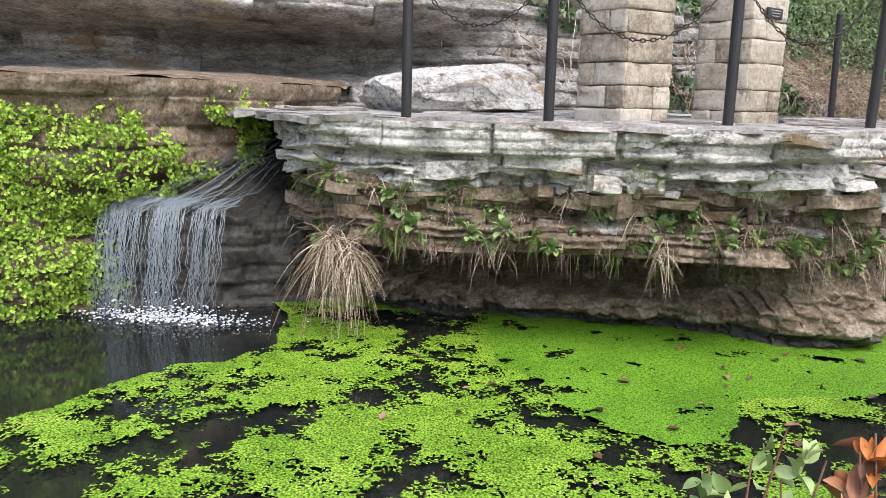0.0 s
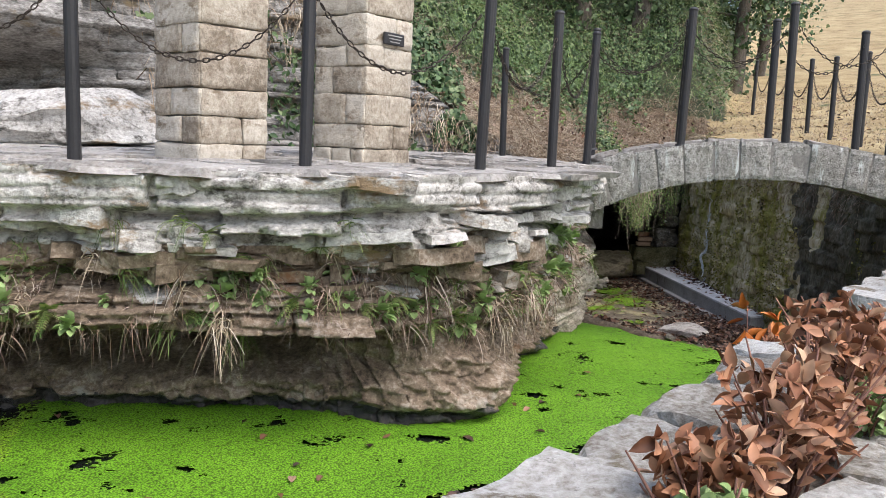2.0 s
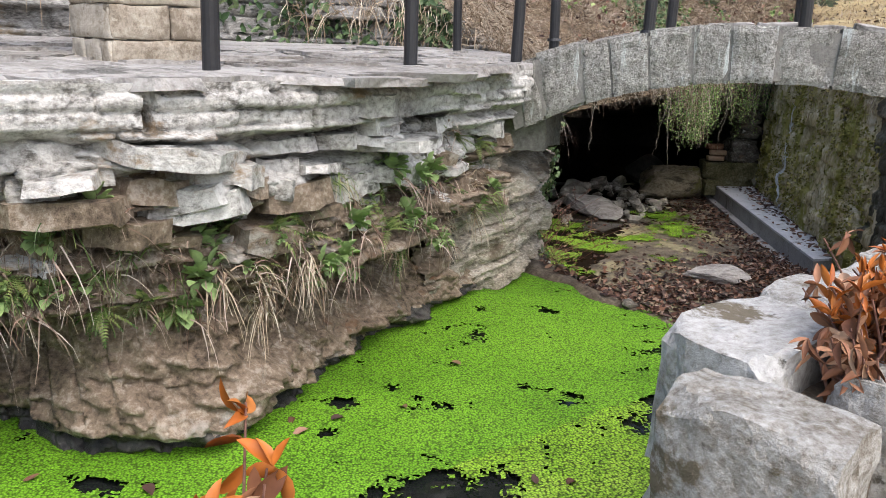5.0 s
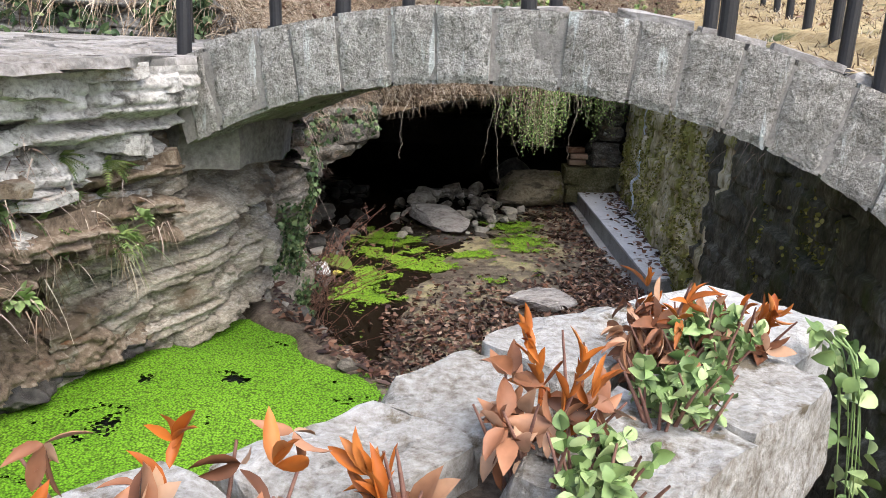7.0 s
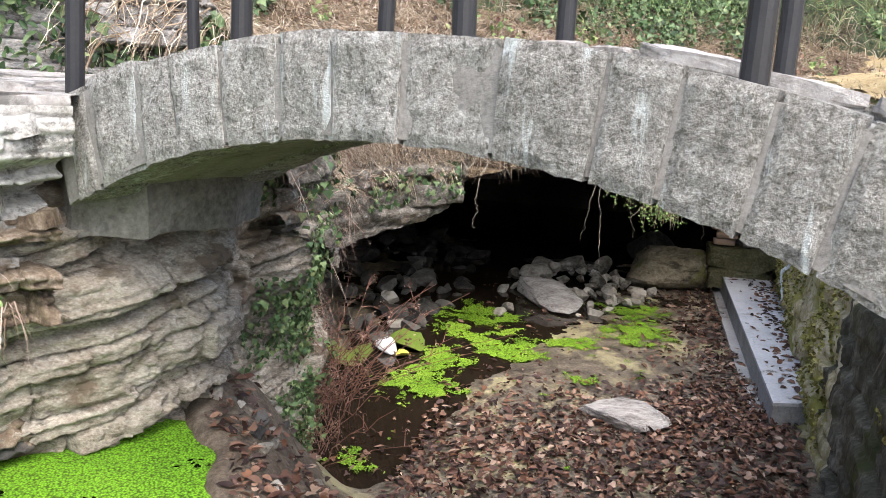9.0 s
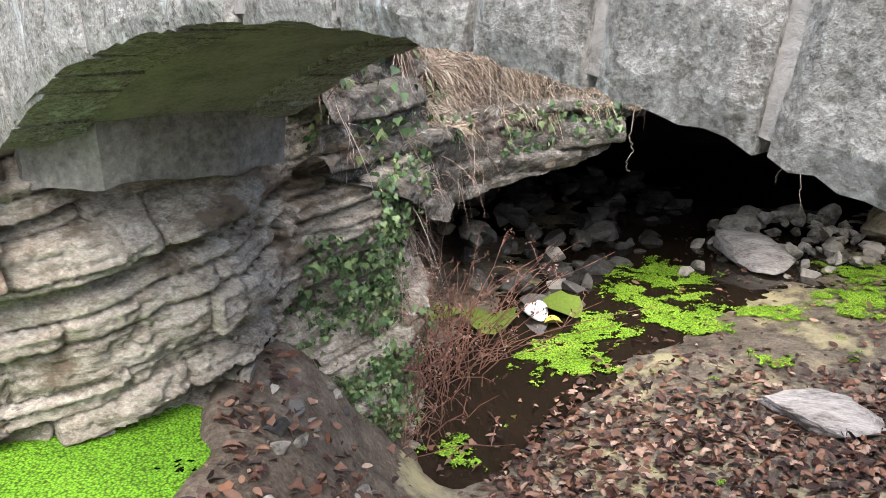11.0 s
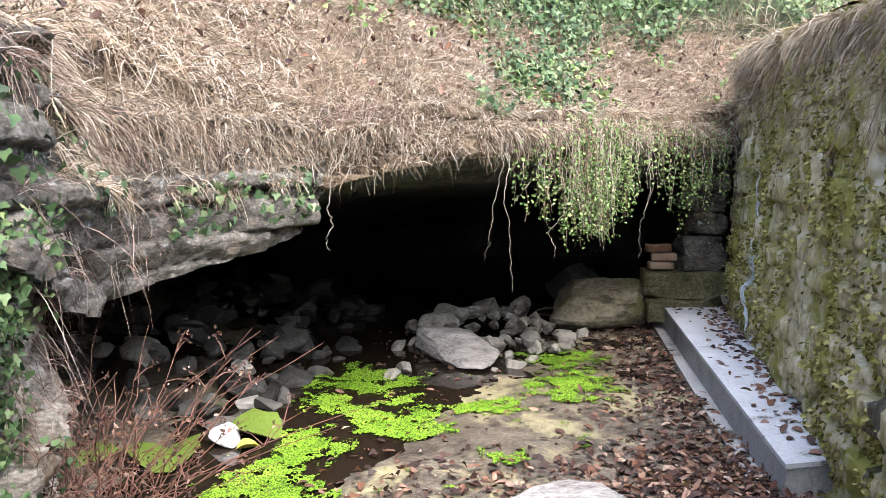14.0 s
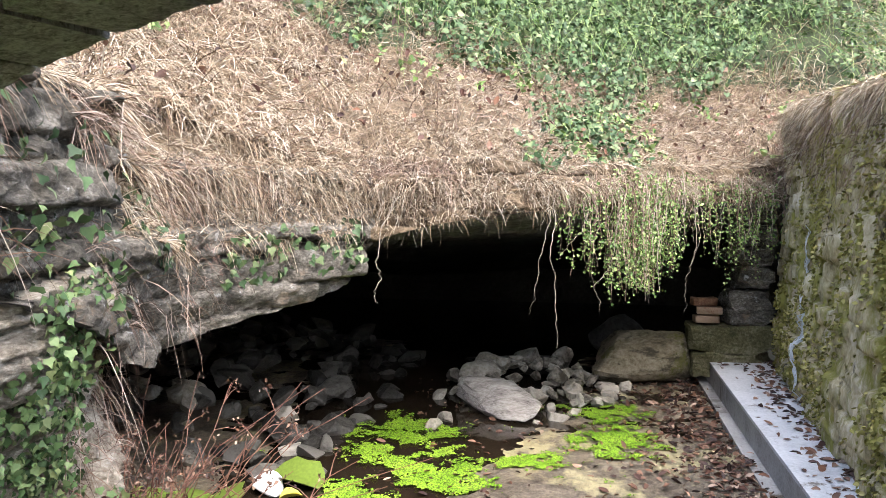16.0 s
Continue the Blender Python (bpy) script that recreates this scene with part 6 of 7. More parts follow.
stuff(leaves("slope_ivy", p + nr * rng.uniform(0.05, 0.16, (len(p), 1)), rng.normal(0, 0.7, p.shape) + (0, -0.5, -0.4), nr + rng.normal(0, 0.4, p.shape), rng.uniform(0.025, 0.05, len(p)), rng, IVY, (IVYL, IVYF)), "green creeper running down the slope to the cave", "ivy")
p, nr = on_hill(1100, 2.4, 6.8, 8.0, 15.0, 0.0, 1.7, False)
stuff(leaves("slope_leaves", p + nr * rng.uniform(0.06, 0.16, (len(p), 1)), rng.normal(0, 1, p.shape), nr + rng.normal(0, 0.5, p.shape), rng.uniform(0.025, 0.06, len(p)), rng, LITTER, width=1.1), "fallen brown leaves caught in the dry grass", "leaves")
p, nr = on_hill(14000, -1.0, 3.2, 8.4, 11.0, 0.0, 1.5, False)
stuff(blades("cliff_top_grass", p, nr * 0.4 + rng.normal(0, 0.6, p.shape) + (0.1, -0.5, 0.2), rng.uniform(0.12, 0.36, len(p)), rng, STRAW, 0.0035, 0.8, 3), "dry grass falling over the cliff's top", "dry grass")
p, nr = on_hill(13000, -1.0, 2.3, 8.4, 11.0, 0.0, 1.6, False)
keep = fbm(p[:, 0] * 1.4, p[:, 1] * 1.4, 179) > 0.47
p, nr = p[keep], nr[keep]
stuff(leaves("cliff_top_ivy", p + nr * rng.uniform(0.02, 0.2, (len(p), 1)), rng.normal(0, 0.6, p.shape) + (0, -0.4, -0.6), nr + rng.normal(0, 0.45, p.shape), rng.uniform(0.04, 0.08, len(p)), rng, IVY, (IVYL, IVYF)), "ivy spilling over the cliff's end", "ivy")
ui, zi = rng.randint(500, 612, 1500), rng.randint(30, 120, 1500)
pp, nn = surf(KV, ui, zi)
keep = fbm(ui / 30.0, zi / 22.0, 180) > 0.46
pp, nn = pp[keep], nn[keep]
stuff(leaves("cliff_foot_plants", pp + nn * rng.uniform(0.03, 0.15, (len(pp), 1)), rng.normal(0, 0.6, pp.shape) + (0, -0.3, 0.2), nn + (0, 0, 0.8) + rng.normal(0, 0.4, pp.shape), rng.uniform(0.05, 0.09, len(pp)), rng, IVY), "low green plants at the cliff's foot", "plants")
n = 5200
ui, zi = rng.randint(240, 600, n), rng.randint(90, 188, n)
pp, nn = surf(KV, ui, zi)
keep = fbm(pp[:, 0] * 1.6, pp[:, 2] * 2.0, 177) > 0.56
pp, nn = pp[keep], nn[keep]
stuff(leaves("cliff_ivy", pp + nn * 0.04, rng.normal(0, 0.5, pp.shape) + (0, 0, -0.8), nn + rng.normal(0, 0.35, pp.shape), rng.uniform(0.05, 0.09, len(pp)), rng, IVY, (IVYL, IVYF)), "ivy hanging on the limestone cliff", "ivy")
ui, zi = rng.randint(420, 610, 2200), rng.randint(60, 188, 2200)
pp, nn = surf(KV, ui, zi)
keep = fbm(pp[:, 0] * 1.3, pp[:, 2] * 1.7, 178) > 0.54
stuff(blades("cliff_grass", pp[keep], nn[keep] + rng.normal(0, 0.4, pp[keep].shape), rng.uniform(0.15, 0.4, keep.sum()), rng, STRAW, 0.005, 0.9, 3), "dry grass hanging on the cliff ledges", "dry grass")

p, nr = on_hill(15000, -3.0, 11.0, 8.5, 19.5, 1.4, 6.0, False)
stuff(blades("bank_vines", p + (0, 0, 0.35), nr * 0.3 + rng.normal(0, 0.3, p.shape) + (0, -0.3, -0.2), rng.uniform(0.25, 0.7, len(p)), rng, IVYPALE, 0.0025, 0.9, 4), "hanging green vines on the hillside", "vines")
p, nr = on_hill(42000, -3.0, 11.0, 8.5, 19.5, 1.3, 6.0, False)
keep = fbm(p[:, 0] * 1.3, p[:, 1] * 1.3, 187) > 0.48
p, nr = p[keep], nr[keep]
stuff(blades("bank_grass", p, nr + rng.normal(0, 0.5, p.shape) + (0, -0.3, 0), rng.uniform(0.15, 0.45, len(p)), rng, STRAW, 0.004, 0.6, 3), "tufts of dry grass among the ivy", "dry grass")

# curtain of trailing plants over the cave's mouth
lines, lpos, lway = [], [], []
for k in range(260):
    u = int(rng.uniform(318, 512) if k % 2 else rng.normal(366, 18))
    base = LV[u, rng.randint(10, 50)] + np.array([rng.normal(0, 0.04), -0.08 + rng.normal(0, 0.05), 0.02])
    ln = rng.uniform(0.15, 0.42) + 0.30 * math.exp(-(((u - 372) / 40) ** 2)) + 0.28 * math.exp(-(((u - 470) / 22) ** 2))
    t = np.linspace(0, 1, 9)
    pts = base + np.stack([np.cumsum(rng.normal(0, 0.012, 9)), np.cumsum(rng.normal(0, 0.012, 9)) - 0.05 * t, -ln * t], 1)
    lines.append((pts, 0.0025))
    for q in range(int(ln * rng.choice((20, 45, 95)))):
        s = rng.uniform(0, 1)
        c = np.array([np.interp(s, t, pts[:, d]) for d in range(3)]) + rng.normal(0, 0.018, 3)
        lpos.append(c)
        lway.append(rng.normal(0, 0.6, 3) + (0, -0.2, -0.5))
curtain = new("trailing_ivy")
curtain.location = (5, 11, 1.0)
tagged(curtain, "curtain of small-leaved green creeper over the cave mouth", "ivy")
off = np.array([5, 11, 1.0])
tubes("stem", [(q - off, r) for q, r in lines], STRAWPINK, curtain, 4)["kind"] = "stuff"
lpos, lway = np.array(lpos) - off, np.array(lway)
leaves("foliage", lpos, lway, rng.normal(0, 0.5, lpos.shape) + (0, -1, 0.4), rng.uniform(0.009, 0.023, len(lpos)), rng, IVYPALE, parent=curtain, width=1.5)["kind"] = "stuff"


def vine(points, r, label):
    q = resample(points, 30)[0]
    q = np.stack([np.interp(np.linspace(0, 1, 30), np.linspace(0, 1, len(points)), np.array(points)[:, d]) for d in range(3)], 1)
    q[:, :2] += np.cumsum(rng.normal(0, 0.006, (30, 2)), 0)
    ob = tubes("vine", [(q, r * 0.42)], BARE, None, 6)
    return tagged(ob, label, "vine", "bare vines")


BARE = mat("pale_bare_vine", [(0.20, 0.165, 0.125), (0.36, 0.31, 0.25)], scale=20, detail=60, bump=0.3)
vine([(3.72, 9.35, 0.95), (3.64, 9.30, 0.82), (3.65, 9.28, 0.66), (3.67, 9.27, 0.58), (3.645, 9.27, 0.52), (3.66, 9.27, 0.47)], 0.007, "bare twisted vine hanging in the cave mouth")
vine([(4.42, 9.9, 0.98), (4.40, 9.85, 0.70), (4.37, 9.85, 0.50), (4.36, 9.85, 0.36)], 0.005, "bare vine hanging in the cave mouth")
vine([(4.44, 9.9, 0.95), (4.42, 9.85, 0.66), (4.45, 9.85, 0.40), (4.47, 9.85, 0.20)], 0.006, "long bare vine hanging in the cave mouth")
vine([(4.68, 10.2, 0.9), (4.62, 10.2, 0.76), (4.52, 10.2, 0.64)], 0.005, "short bare vine hanging in the cave mouth")
vine([(4.85, 10.5, 0.9), (4.80, 10.5, 0.62), (4.70, 10.5, 0.45), (4.72, 10.5, 0.30)], 0.006, "crooked bare vine hanging in the cave mouth")
vine([(5.38, 11.2, 0.9), (5.36, 11.2, 0.56), (5.30, 11.2, 0.40), (5.28, 11.2, 0.22)], 0.007, "bare vine hanging in the cave mouth")

# ivy down the bank beside the bridge
BANKIVY = leafmat("bank_ivy_leaves", [(0.04, 0.08, 0.03), (0.09, 0.16, 0.06), (0.16, 0.25, 0.10), (0.28, 0.34, 0.15)])
n = 3400
ui = np.clip(rng.normal(258, 22, n), 210, 300).astype(int)
zi = rng.randint(40, 198, n)
pp, nn = surf(CV, ui, zi)
keep = fbm(pp[:, 1] * 6, pp[:, 2] * 5, 181) + 0.10 * sstep(0.5, 0.95, pp[:, 2]) > 0.47
pp, nn = pp[keep], nn[keep]
stuff(leaves("bank_creeper", pp + nn * rng.uniform(0.01, 0.07, (len(pp), 1)), rng.normal(0, 0.45, pp.shape) + (0, 0, -0.8), nn + rng.normal(0, 0.4, pp.shape), rng.uniform(0.014, 0.034, len(pp)), rng, BANKIVY, (IVYL, IVYF)), "ivy trailing down the rock bank under the bridge", "ivy")
for lo_, hi_, za, zb, cnt in ((10, 60, 6, 55, 70), (150, 215, 14, 34, 150), (60, 120, 25, 58, 60)):
    ui, zi = rng.randint(lo_, hi_, cnt), rng.randint(za, zb, cnt)
    pp, nn = surf(LV, ui, zi)
    stuff(leaves("overhang_ivy", pp + nn * 0.04, rng.normal(0, 0.5, pp.shape) + (0, 0, -0.7), nn + rng.normal(0, 0.35, pp.shape), rng.uniform(0.03, 0.05, cnt), rng, IVYPALE if za == 10 else IVY, (IVYL, IVYF)), "ivy leaves clinging to the rock overhang", "ivy")
ui, zi = rng.randint(285, 400, 900), rng.randint(30, 190, 900)
pp, nn = surf(CV, ui, zi)
stuff(blades("bank_roots", pp, nn * 0.6 + rng.normal(0, 0.5, pp.shape), rng.uniform(0.06, 0.22, 900), rng, STRAWPINK, 0.0016, 0.9, 4), "dead creeper stems hanging on the bank", "dry stems")

# dead weeds at the water's edge
def dead_weed(x, y, z, count, height, seed):
    r = np.random.RandomState(seed)
    thing = new("dead_weed")
    thing.location = (x, y, z)
    tagged(thing, "dead brown weed with dry seed heads at the water's edge", "weed", "dead weeds")
    lines, heads = [], []
    for k in range(count):
        a = r.uniform(0, 6.28)
        lean = np.array([math.cos(a) * 0.6 + 0.35, math.sin(a) * 0.5 - 0.1, 0])
        h = height * r.uniform(0.5, 1.0)
        t = np.linspace(0, 1, 8)
        pts = np.array([r.normal(0, 0.10), r.normal(0, 0.14), 0]) + lean * h * r.uniform(0.5, 1.6) * (t**1.5)[:, None] + np.array([0, 0, 1]) * (h * t)[:, None] + np.cumsum(r.normal(0, 0.022, (8, 3)), 0)
        lines.append((pts, 0.0032))
        for q in range(3):
            i = r.randint(3, 7)
            d = r.normal(0, 1, 3) * (1, 1, 0.5) + (0, 0, 0.6)
            d *= 0.10 / np.linalg.norm(d)
            br = np.array([pts[i] + d * s for s in (0, 0.5, 1.0)]) + np.array([(0, 0, 0), (0, 0, 0.01), (0, 0, 0.0)])
            lines.append((br, 0.0025))
            heads += [br[-1] + r.normal(0, 0.010, 3) for _ in range(7)]
    tubes("stem", lines, DEAD, thing, 4)["kind"] = "stuff"
    heads = np.array(heads)
    leaves("seed_head", heads, r.normal(0, 1, heads.shape), r.normal(0, 1, heads.shape), r.uniform(0.010, 0.022, len(heads)), r, LITTER, parent=thing)["kind"] = "stuff"


DEAD = mat("dead_red_stem", [(0.12, 0.055, 0.042), (0.30, 0.165, 0.125)], scale=20, detail=50, bump=0.3)
for k, (x, y, c, h) in enumerate(((3.0, 7.95, 15, 0.60), (2.98, 8.3, 18, 0.80), (2.88, 8.65, 20, 0.88), (3.08, 7.75, 10, 0.42), (3.02, 8.5, 14, 0.66), (2.92, 8.1, 16, 0.76))):
    dead_weed(x, y, -0.55, c, h, 500 + k)

# mossy wall: dry roots over its top
ui, zi = rng.randint(20, 330, 5500), np.clip(129 - np.abs(rng.normal(0, 4, 5500)), 100, 128).astype(int)
pp, nn = surf(MV, ui, zi)
stuff(blades("wall_grass", pp, nn * 0.7 + rng.normal(0, 0.7, pp.shape) + (0, 0, 0.2), rng.uniform(0.03, 0.11, len(pp)) * (0.25 + 1.5 * fbm(pp[:, 1] * 3, pp[:, 2] * 0, 193)), rng, STRAW, 0.0021, 0.8, 4), "dry grass hanging over the mossy wall's top", "dry grass")
ui, zi = rng.randint(20, 330, 1900), np.clip(125 - np.abs(rng.normal(0, 13, 1900)), 80, 124).astype(int)
pp, nn = surf(MV, ui, zi)
stuff(blades("wall_roots", pp, nn * 0.5 + rng.normal(0, 0.4, pp.shape), rng.uniform(0.04, 0.16, len(pp)), rng, STRAWPINK, 0.0018, 1.0, 4), "brown rootlets on the mossy wall", "roots")
WMOSS = leafmat("wall_moss", [(0.12, 0.11, 0.03), (0.30, 0.28, 0.07), (0.52, 0.46, 0.19)], rough=0.9)
n = 26000
ui, zi = rng.randint(15, 420, n), rng.randint(10, 118, n)
pp, nn = surf(MV, ui, zi)
keep = fbm(pp[:, 1] * 2.2, pp[:, 2] * 1.6, 191) + 0.3 * (fbm(pp[:, 1] * 9, pp[:, 2] * 6, 192) - 0.5) + 0.30 * (rng.uniform(0, 1, len(pp)) - 0.5) > 0.52 + 0.35 * sstep(8.9, 7.9, pp[:, 1])
pp, nn = pp[keep], nn[keep]
stuff(leaves("wall_moss_tufts", pp, nn * 0.5 + rng.normal(0, 0.4, pp.shape) + (0, 0, -0.4), nn + rng.normal(0, 0.5, pp.shape), rng.uniform(0.012, 0.03, len(pp)), rng, WMOSS, width=1.4), "dark green moss tufts covering the wall", "moss")

# a thin trickle down the mossy wall
ly = MV[:, 60, 1]
uc = int(np.argmin(np.abs(ly - 11.1)))
lines = []
for k in range(34):
    z0_, z1_ = sorted(rng.randint(25, 86, 2))
    zz = np.arange(z0_, max(z1_, z0_ + 6), 2)
    pts = np.array([MV[min(559, uc + int(round(0.10 * (60 - q) + 2 * math.sin(q * 0.25) + rng.normal(0, 1.4)))), q] for q in zz]) + (-0.02, -0.01, 0)
    lines.append((pts, rng.uniform(0.002, 0.006)))
stuff(tubes("water_trickle", lines, FOAM, None, 5), "pale trickle of water running down the mossy wall", "water")

# lawn
p, nr = on_hill(30000, 5.3, 13.0, 5.8, 18.0, 0.0, 9.0, True)
stuff(blades("lawn_grass", p, nr + rng.normal(0, 0.5, p.shape), rng.uniform(0.02, 0.06, len(p)), rng, STRAW, 0.004, 0.3, 2), "short dry lawn grass", "grass")
p, nr = on_hill(700, 5.3, 13.0, 5.8, 18.0, 0.1, 9.0, True)
stuff(leaves("lawn_leaves", p + (0, 0, 0.02), rng.normal(0, 1, p.shape) * (1, 1, 0.1), nr, rng.uniform(0.05, 0.09, len(p)), rng, LITTER), "fallen leaves on the lawn", "leaves")

# planter plants
def shrub(x, y, z, count, h, size, material, label, seed, upright=0.5, width=0.9, name="shrub"):
    r = np.random.RandomState(seed)
    thing = new(name)
    thing.location = (x, y, z)
    tagged(thing, label, "shrub")
    lines, pos, way = [], [], []
    for k in range(count):
        a = r.uniform(0, 6.28)
        wide = 0.15 if h > 0.4 else h
        tip = np.array([math.cos(a) * r.uniform(0.1, 0.6) * wide, math.sin(a) * r.uniform(0.1, 0.6) * wide, h * r.uniform(0.55, 1.0)])
        t = np.linspace(0, 1, 6)[:, None]
        pts = tip * t + np.array([0, 0, 0.12 * h]) * (t * (1 - t)) + r.normal(0, 0.02, (1, 3))
        lines.append((pts, 0.004))
        for q in range(9):
            s = r.uniform(0.35, 1.0) if q > 3 else 1.0
            c = pts[0] + (tip - pts[0]) * s
            d = r.normal(0, 0.8, 3) + tip / h * 0.5 + (0, 0, upright)
            pos.append(c)
            way.append(d)
    tubes("stem", lines, DEAD, thing, 5)["kind"] = "stuff"
    pos, way = np.array(pos), np.array(way)
    leaves("foliage", pos, way, r.normal(0, 0.6, pos.shape) + (0, 0, 0.6), r.uniform(0.6, 1.1, len(pos)) * size, r, material, parent=thing, width=width, curl=-0.2)["kind"] = "stuff"
    return thing


stone(rock(777, 0.16, 0.15, 0.34, 3, 14), LIME, 0.57, 1.27, 0.14, pose(0, 0, 0), "weathered boulder at the pond's edge holding soil", "boulder", "boulder")
stone(rock(778, 0.13, 0.13, 0.32, 3, 14), LIME, 0.875, 1.49, 0.14, pose(0, 0, 0), "weathered boulder at the pond's edge beside the planter", "boulder", "boulder")
RL, OL = "russet dead-leaved shrub in the planter", "orange-leaved seedling sprouting from the planter"
for k, (x, y, h) in enumerate(((1.62, 1.98, 0.17), (1.82, 2.14, 0.22), (2.02, 2.33, 0.26), (2.2, 2.5, 0.26), (2.38, 2.68, 0.22))):
    shrub(x, y, 0.80, 36, h, 0.042, RUST, RL, 700 + k, 0.1, 1.0)
for k, (x, y, h) in enumerate(((3.42, 3.72, 0.20), (3.35, 3.64, 0.15), (3.27, 3.56, 0.18))):
    shrub(x, y, 0.80, 16, h, 0.052, RUST, RL, 720 + k, -0.1)
    shrub(x + 0.02, y + 0.02, 0.84, 14, h, 0.045, ORANGE, OL, 730 + k, 0.9, 0.55)
for k, (x, y, h, c) in enumerate(((3.80, 4.12, 0.17, 9), (4.05, 4.42, 0.15, 7), (4.22, 4.52, 0.12, 8), (3.62, 3.92, 0.12, 6))):
    shrub(x, y, 0.80, c, h, 0.055, RUST, RL, 740 + k, -0.2)
    shrub(x, y, 0.84, max(3, c // 2), h, 0.055, ORANGE, OL, 750 + k, 0.8, 0.5)
for k, (x, y) in enumerate(((3.50, 3.66), (3.66, 3.84), (3.85, 4.02), (4.0, 4.2), (4.12, 4.38), (3.38, 3.50), (1.55, 1.85), (2.1, 2.3), (2.42, 2.6), (3.60, 3.74))):
    shrub(x, y, 0.80 + 0.012 * (k % 5), 30, 0.12, 0.024, LIGHTGREEN, "low green creeper with rounded leaves in the planter", 760 + k, 0.1, 1.6, "creeper")
for k, (x, y) in enumerate(((0.875, 1.49), (0.57, 1.27))):
    shrub(x, y, 0.40, 8, 0.50, 0.065, RUST, "tall russet-leaved seedling on a boulder by the pond", 790 + k, -0.2, 0.8)
    shrub(x, y, 0.40, 4, 0.52, 0.055, ORANGE, "orange-leaved seedling on a boulder by the pond", 795 + k, 0.3, 0.7)
for k, (x, y, zz) in enumerate(((1.34, 1.76, 0.84), (1.44, 1.80, 0.84))):
    shrub(x, y, zz, 12, 0.10, 0.03, LIGHTGREEN, "green creeper spilling over the wall's end", 800 + k, 0.0, 1.6, "creeper")
for k, (x, y, h) in enumerate(((3.46, 3.80, 0.24), (3.34, 3.66, 0.22), (3.24, 3.52, 0.16), (4.06, 4.40, 0.16))):
    shrub(x, y, 0.80, 12, h, 0.048, RUST, "wilted brown shrub with drooping leaves in the planter", 830 + k, -1.0, 0.6)
stone(rock(779, 0.14, 0.14, 0.32, 3, 14), LIME, 2.30, 3.10, 0.14, pose(0, 0, 0), "weathered boulder at the pond's edge between the planters", "boulder", "boulder")
shrub(2.30, 3.10, 0.40, 8, 0.52, 0.06, ORANGE, "orange-leaved seedling on a boulder by the pond", 840, 0.2, 0.7)
shrub(2.30, 3.10, 0.40, 5, 0.46, 0.06, RUST, "tall russet-leaved seedling on a boulder by the pond", 841, -0.2, 0.8)
shrub(0.36, 1.30, 0.38, 6, 0.52, 0.040, LIGHTGREEN, "pale green leafy sprig on the pond's edge", 842, 0.1, 1.1)
stone(rock(780, 0.12, 0.12, 0.30, 3, 14), LIME, 0.36, 1.30, 0.13, pose(0, 0, 0), "weathered boulder under a green sprig by the pond", "boulder", "boulder")
lines, lp_, lw_ = [], [], []
for k in range(7):
    b = np.array([4.38 + 0.02 * rng.uniform(-1, 1), 4.50 + 0.03 * rng.uniform(-1, 1), 0.90])
    t = np.linspace(0, 1, 9)[:, None]
    pts = b + np.array([0.03 + 0.02 * rng.uniform(-1, 1), -0.08, 0]) * np.sqrt(t) + np.array([0, 0, -1]) * rng.uniform(0.2, 0.5) * t**1.5
    lines.append((pts, 0.0025))
    for q in range(10):
        lp_.append(pts[rng.randint(0, 9)] + rng.normal(0, 0.012, 3))
        lw_.append(rng.normal(0, 0.6, 3) + (0.2, 0, -0.4))
trail = new("creeper")
tagged(trail, "trailing green creeper hanging off the wall's end", "creeper")
tubes("stem", lines, LIGHTGREEN, trail, 4)["kind"] = "stuff"
leaves("foliage", np.array(lp_), np.array(lw_), rng.normal(0, 0.6, (len(lp_), 3)) + (0.5, -0.5, 0.6), rng.uniform(0.02, 0.04, len(lp_)), rng, LIGHTGREEN, parent=trail, width=1.6)["kind"] = "stuff"

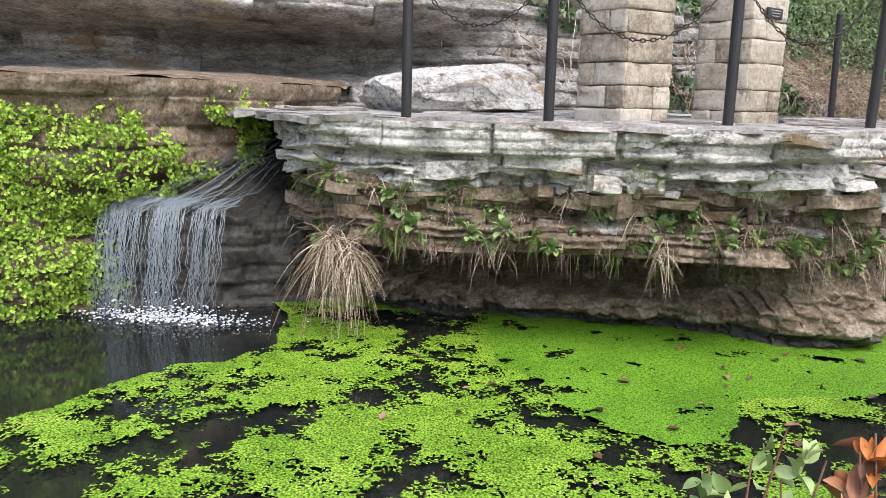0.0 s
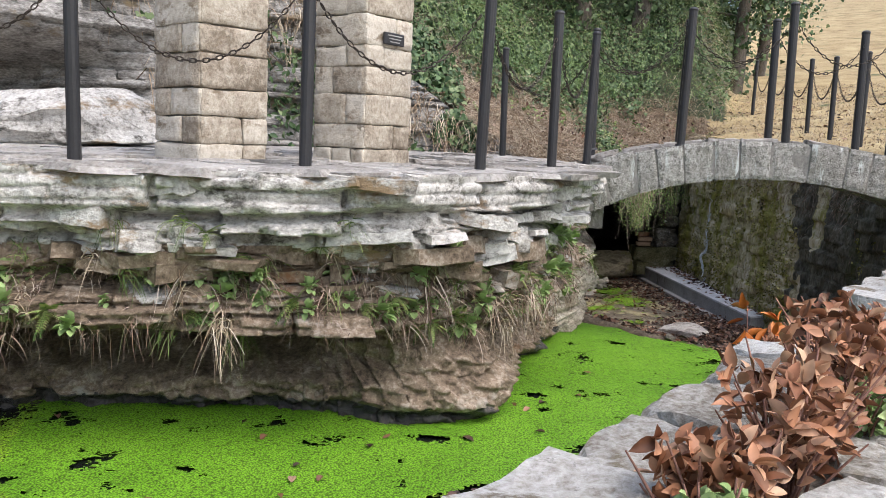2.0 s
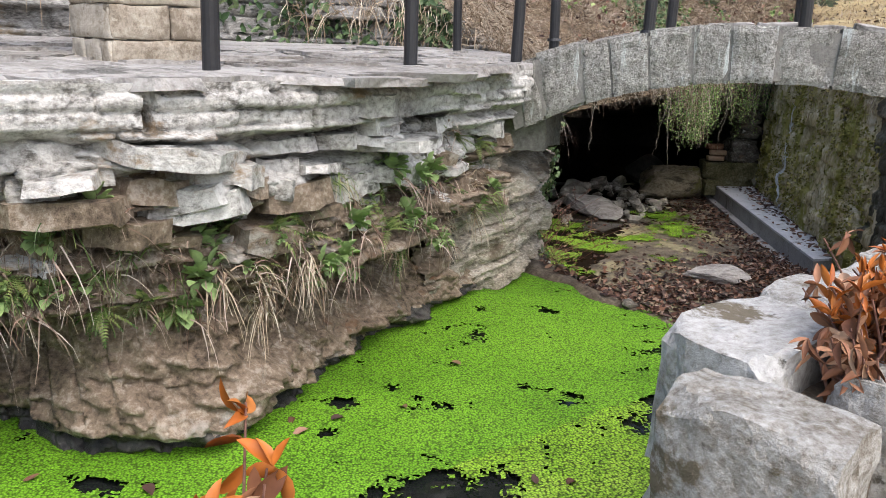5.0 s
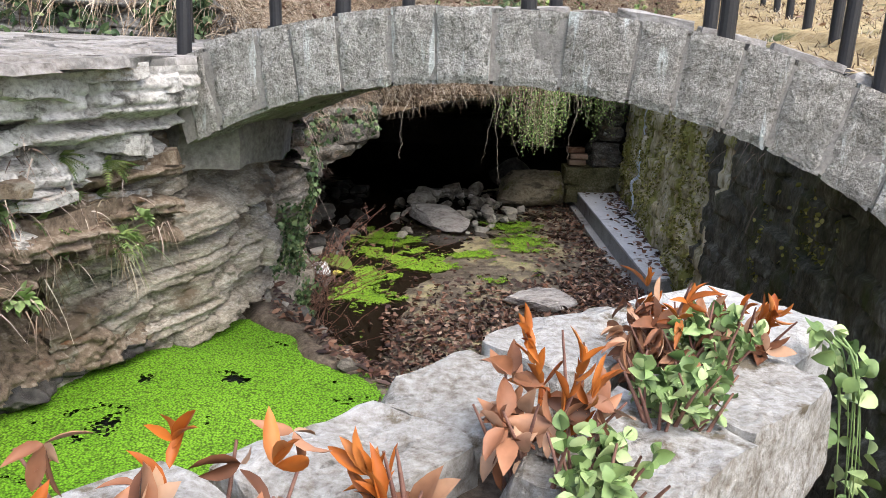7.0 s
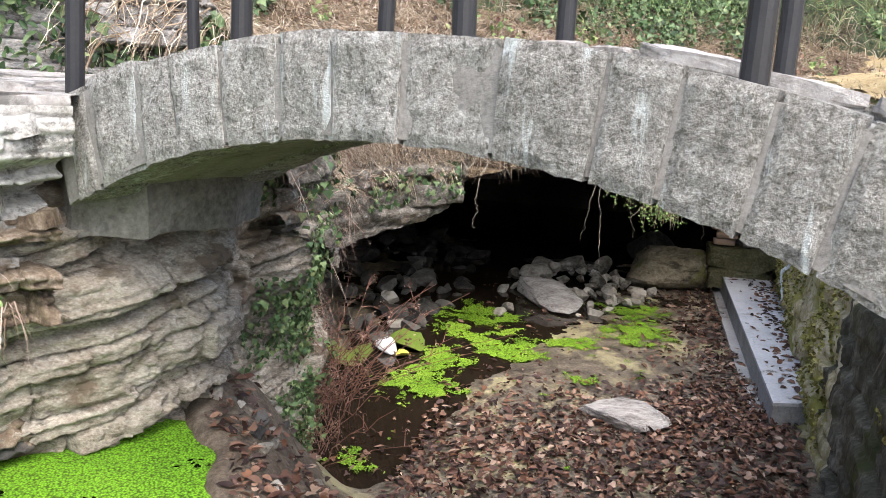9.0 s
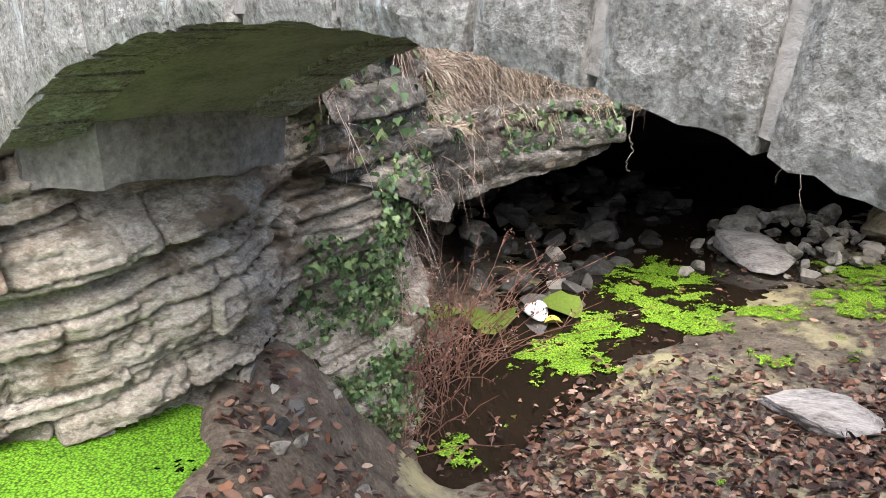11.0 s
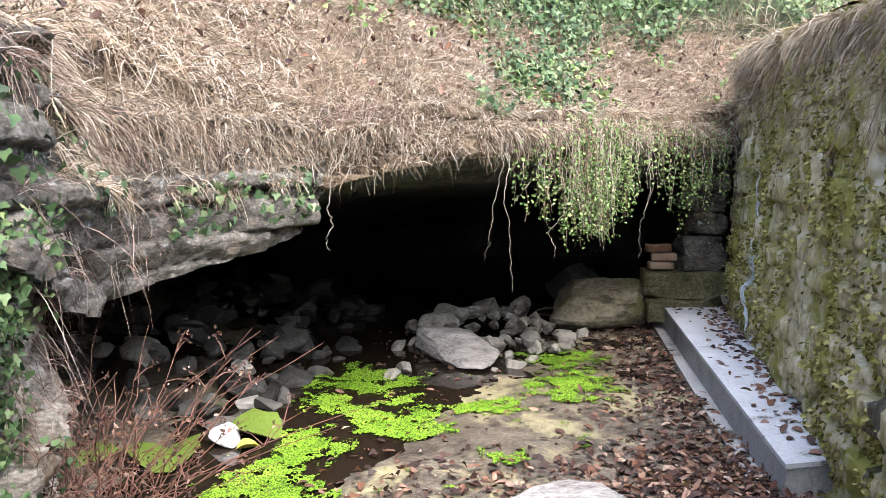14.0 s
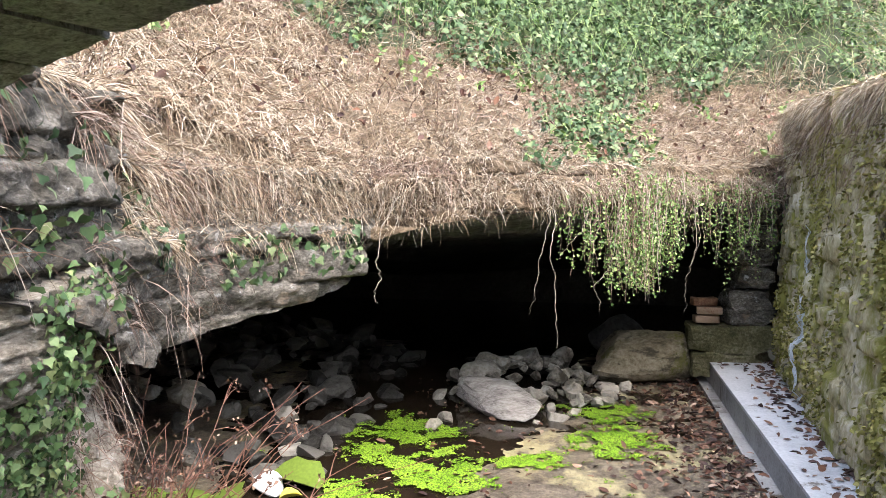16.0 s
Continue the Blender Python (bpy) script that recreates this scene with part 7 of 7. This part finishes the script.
# trees on the hill
def tree(x, y, h, seed):
    r = np.random.RandomState(seed)
    z = float(hill_height(np.array([x]), np.array([y]))[0]) - 0.1
    thing = new("tree")
    thing.location = (x, y, z)
    tagged(thing, "ivy-hung woodland tree on the hillside", "tree", "hillside trees")
    t = np.linspace(0, 1, 12)[:, None]
    trunk = np.array([r.normal(0, 0.3), r.normal(0, 0.3), h]) * t + np.cumsum(r.normal(0, 0.03, (12, 3)), 0) * (1, 1, 0)
    lines, pos = [(trunk, 0.16)], []
    for k in range(16):
        i = r.randint(3, 12)
        a = r.uniform(0, 6.28)
        L = r.uniform(0.8, 1.9)
        q = np.linspace(0, 1, 6)[:, None]
        br = trunk[i] + np.array([math.cos(a), math.sin(a), 0.45]) * L * q + np.array([0, 0, -0.35]) * L * q * q
        lines.append((br, 0.045))
        for m in range(150):
            pos.append(br[r.randint(2, 6)] + r.normal(0, 0.28, 3) + (0, 0, -abs(r.normal(0, 0.35))))
    for m in range(900):
        i = r.randint(0, 12)
        pos.append(trunk[i] + r.normal(0, 0.16, 3))
    tubes("trunk", lines, BARK, thing, 8)
    pos = np.array(pos)
    leaves("crown", pos, r.normal(0, 0.6, pos.shape) + (0, 0, -0.7), r.normal(0, 0.6, pos.shape) + (0, -0.6, 0.5), r.uniform(0.06, 0.13, len(pos)), r, IVY, (IVYL, IVYF), thing)


BARK = mat("grey_brown_bark", [(0.04, 0.032, 0.025), (0.10, 0.085, 0.07), (0.17, 0.15, 0.125)], scale=6, detail=40, bump=1.0, stretch=(1, 1, 0.3))
for k, (x, y, h) in enumerate(((3.6, 15.0, 5.5), (5.6, 15.6, 5.5), (7.2, 16.8, 6.0), (1.6, 13.5, 5.0), (9.0, 18.0, 6), (-0.5, 12.5, 5), (4.4, 18, 7), (11, 22, 7), (6.3, 18.5, 7), (8.2, 20.5, 7), (2.2, 17.0, 6), (0.2, 15.5, 6), (6.6, 15.6, 5), (10.2, 20.5, 6.5), (9.6, 17.6, 6), (12.5, 22, 7))):
    tree(x, y, h, 800 + k)
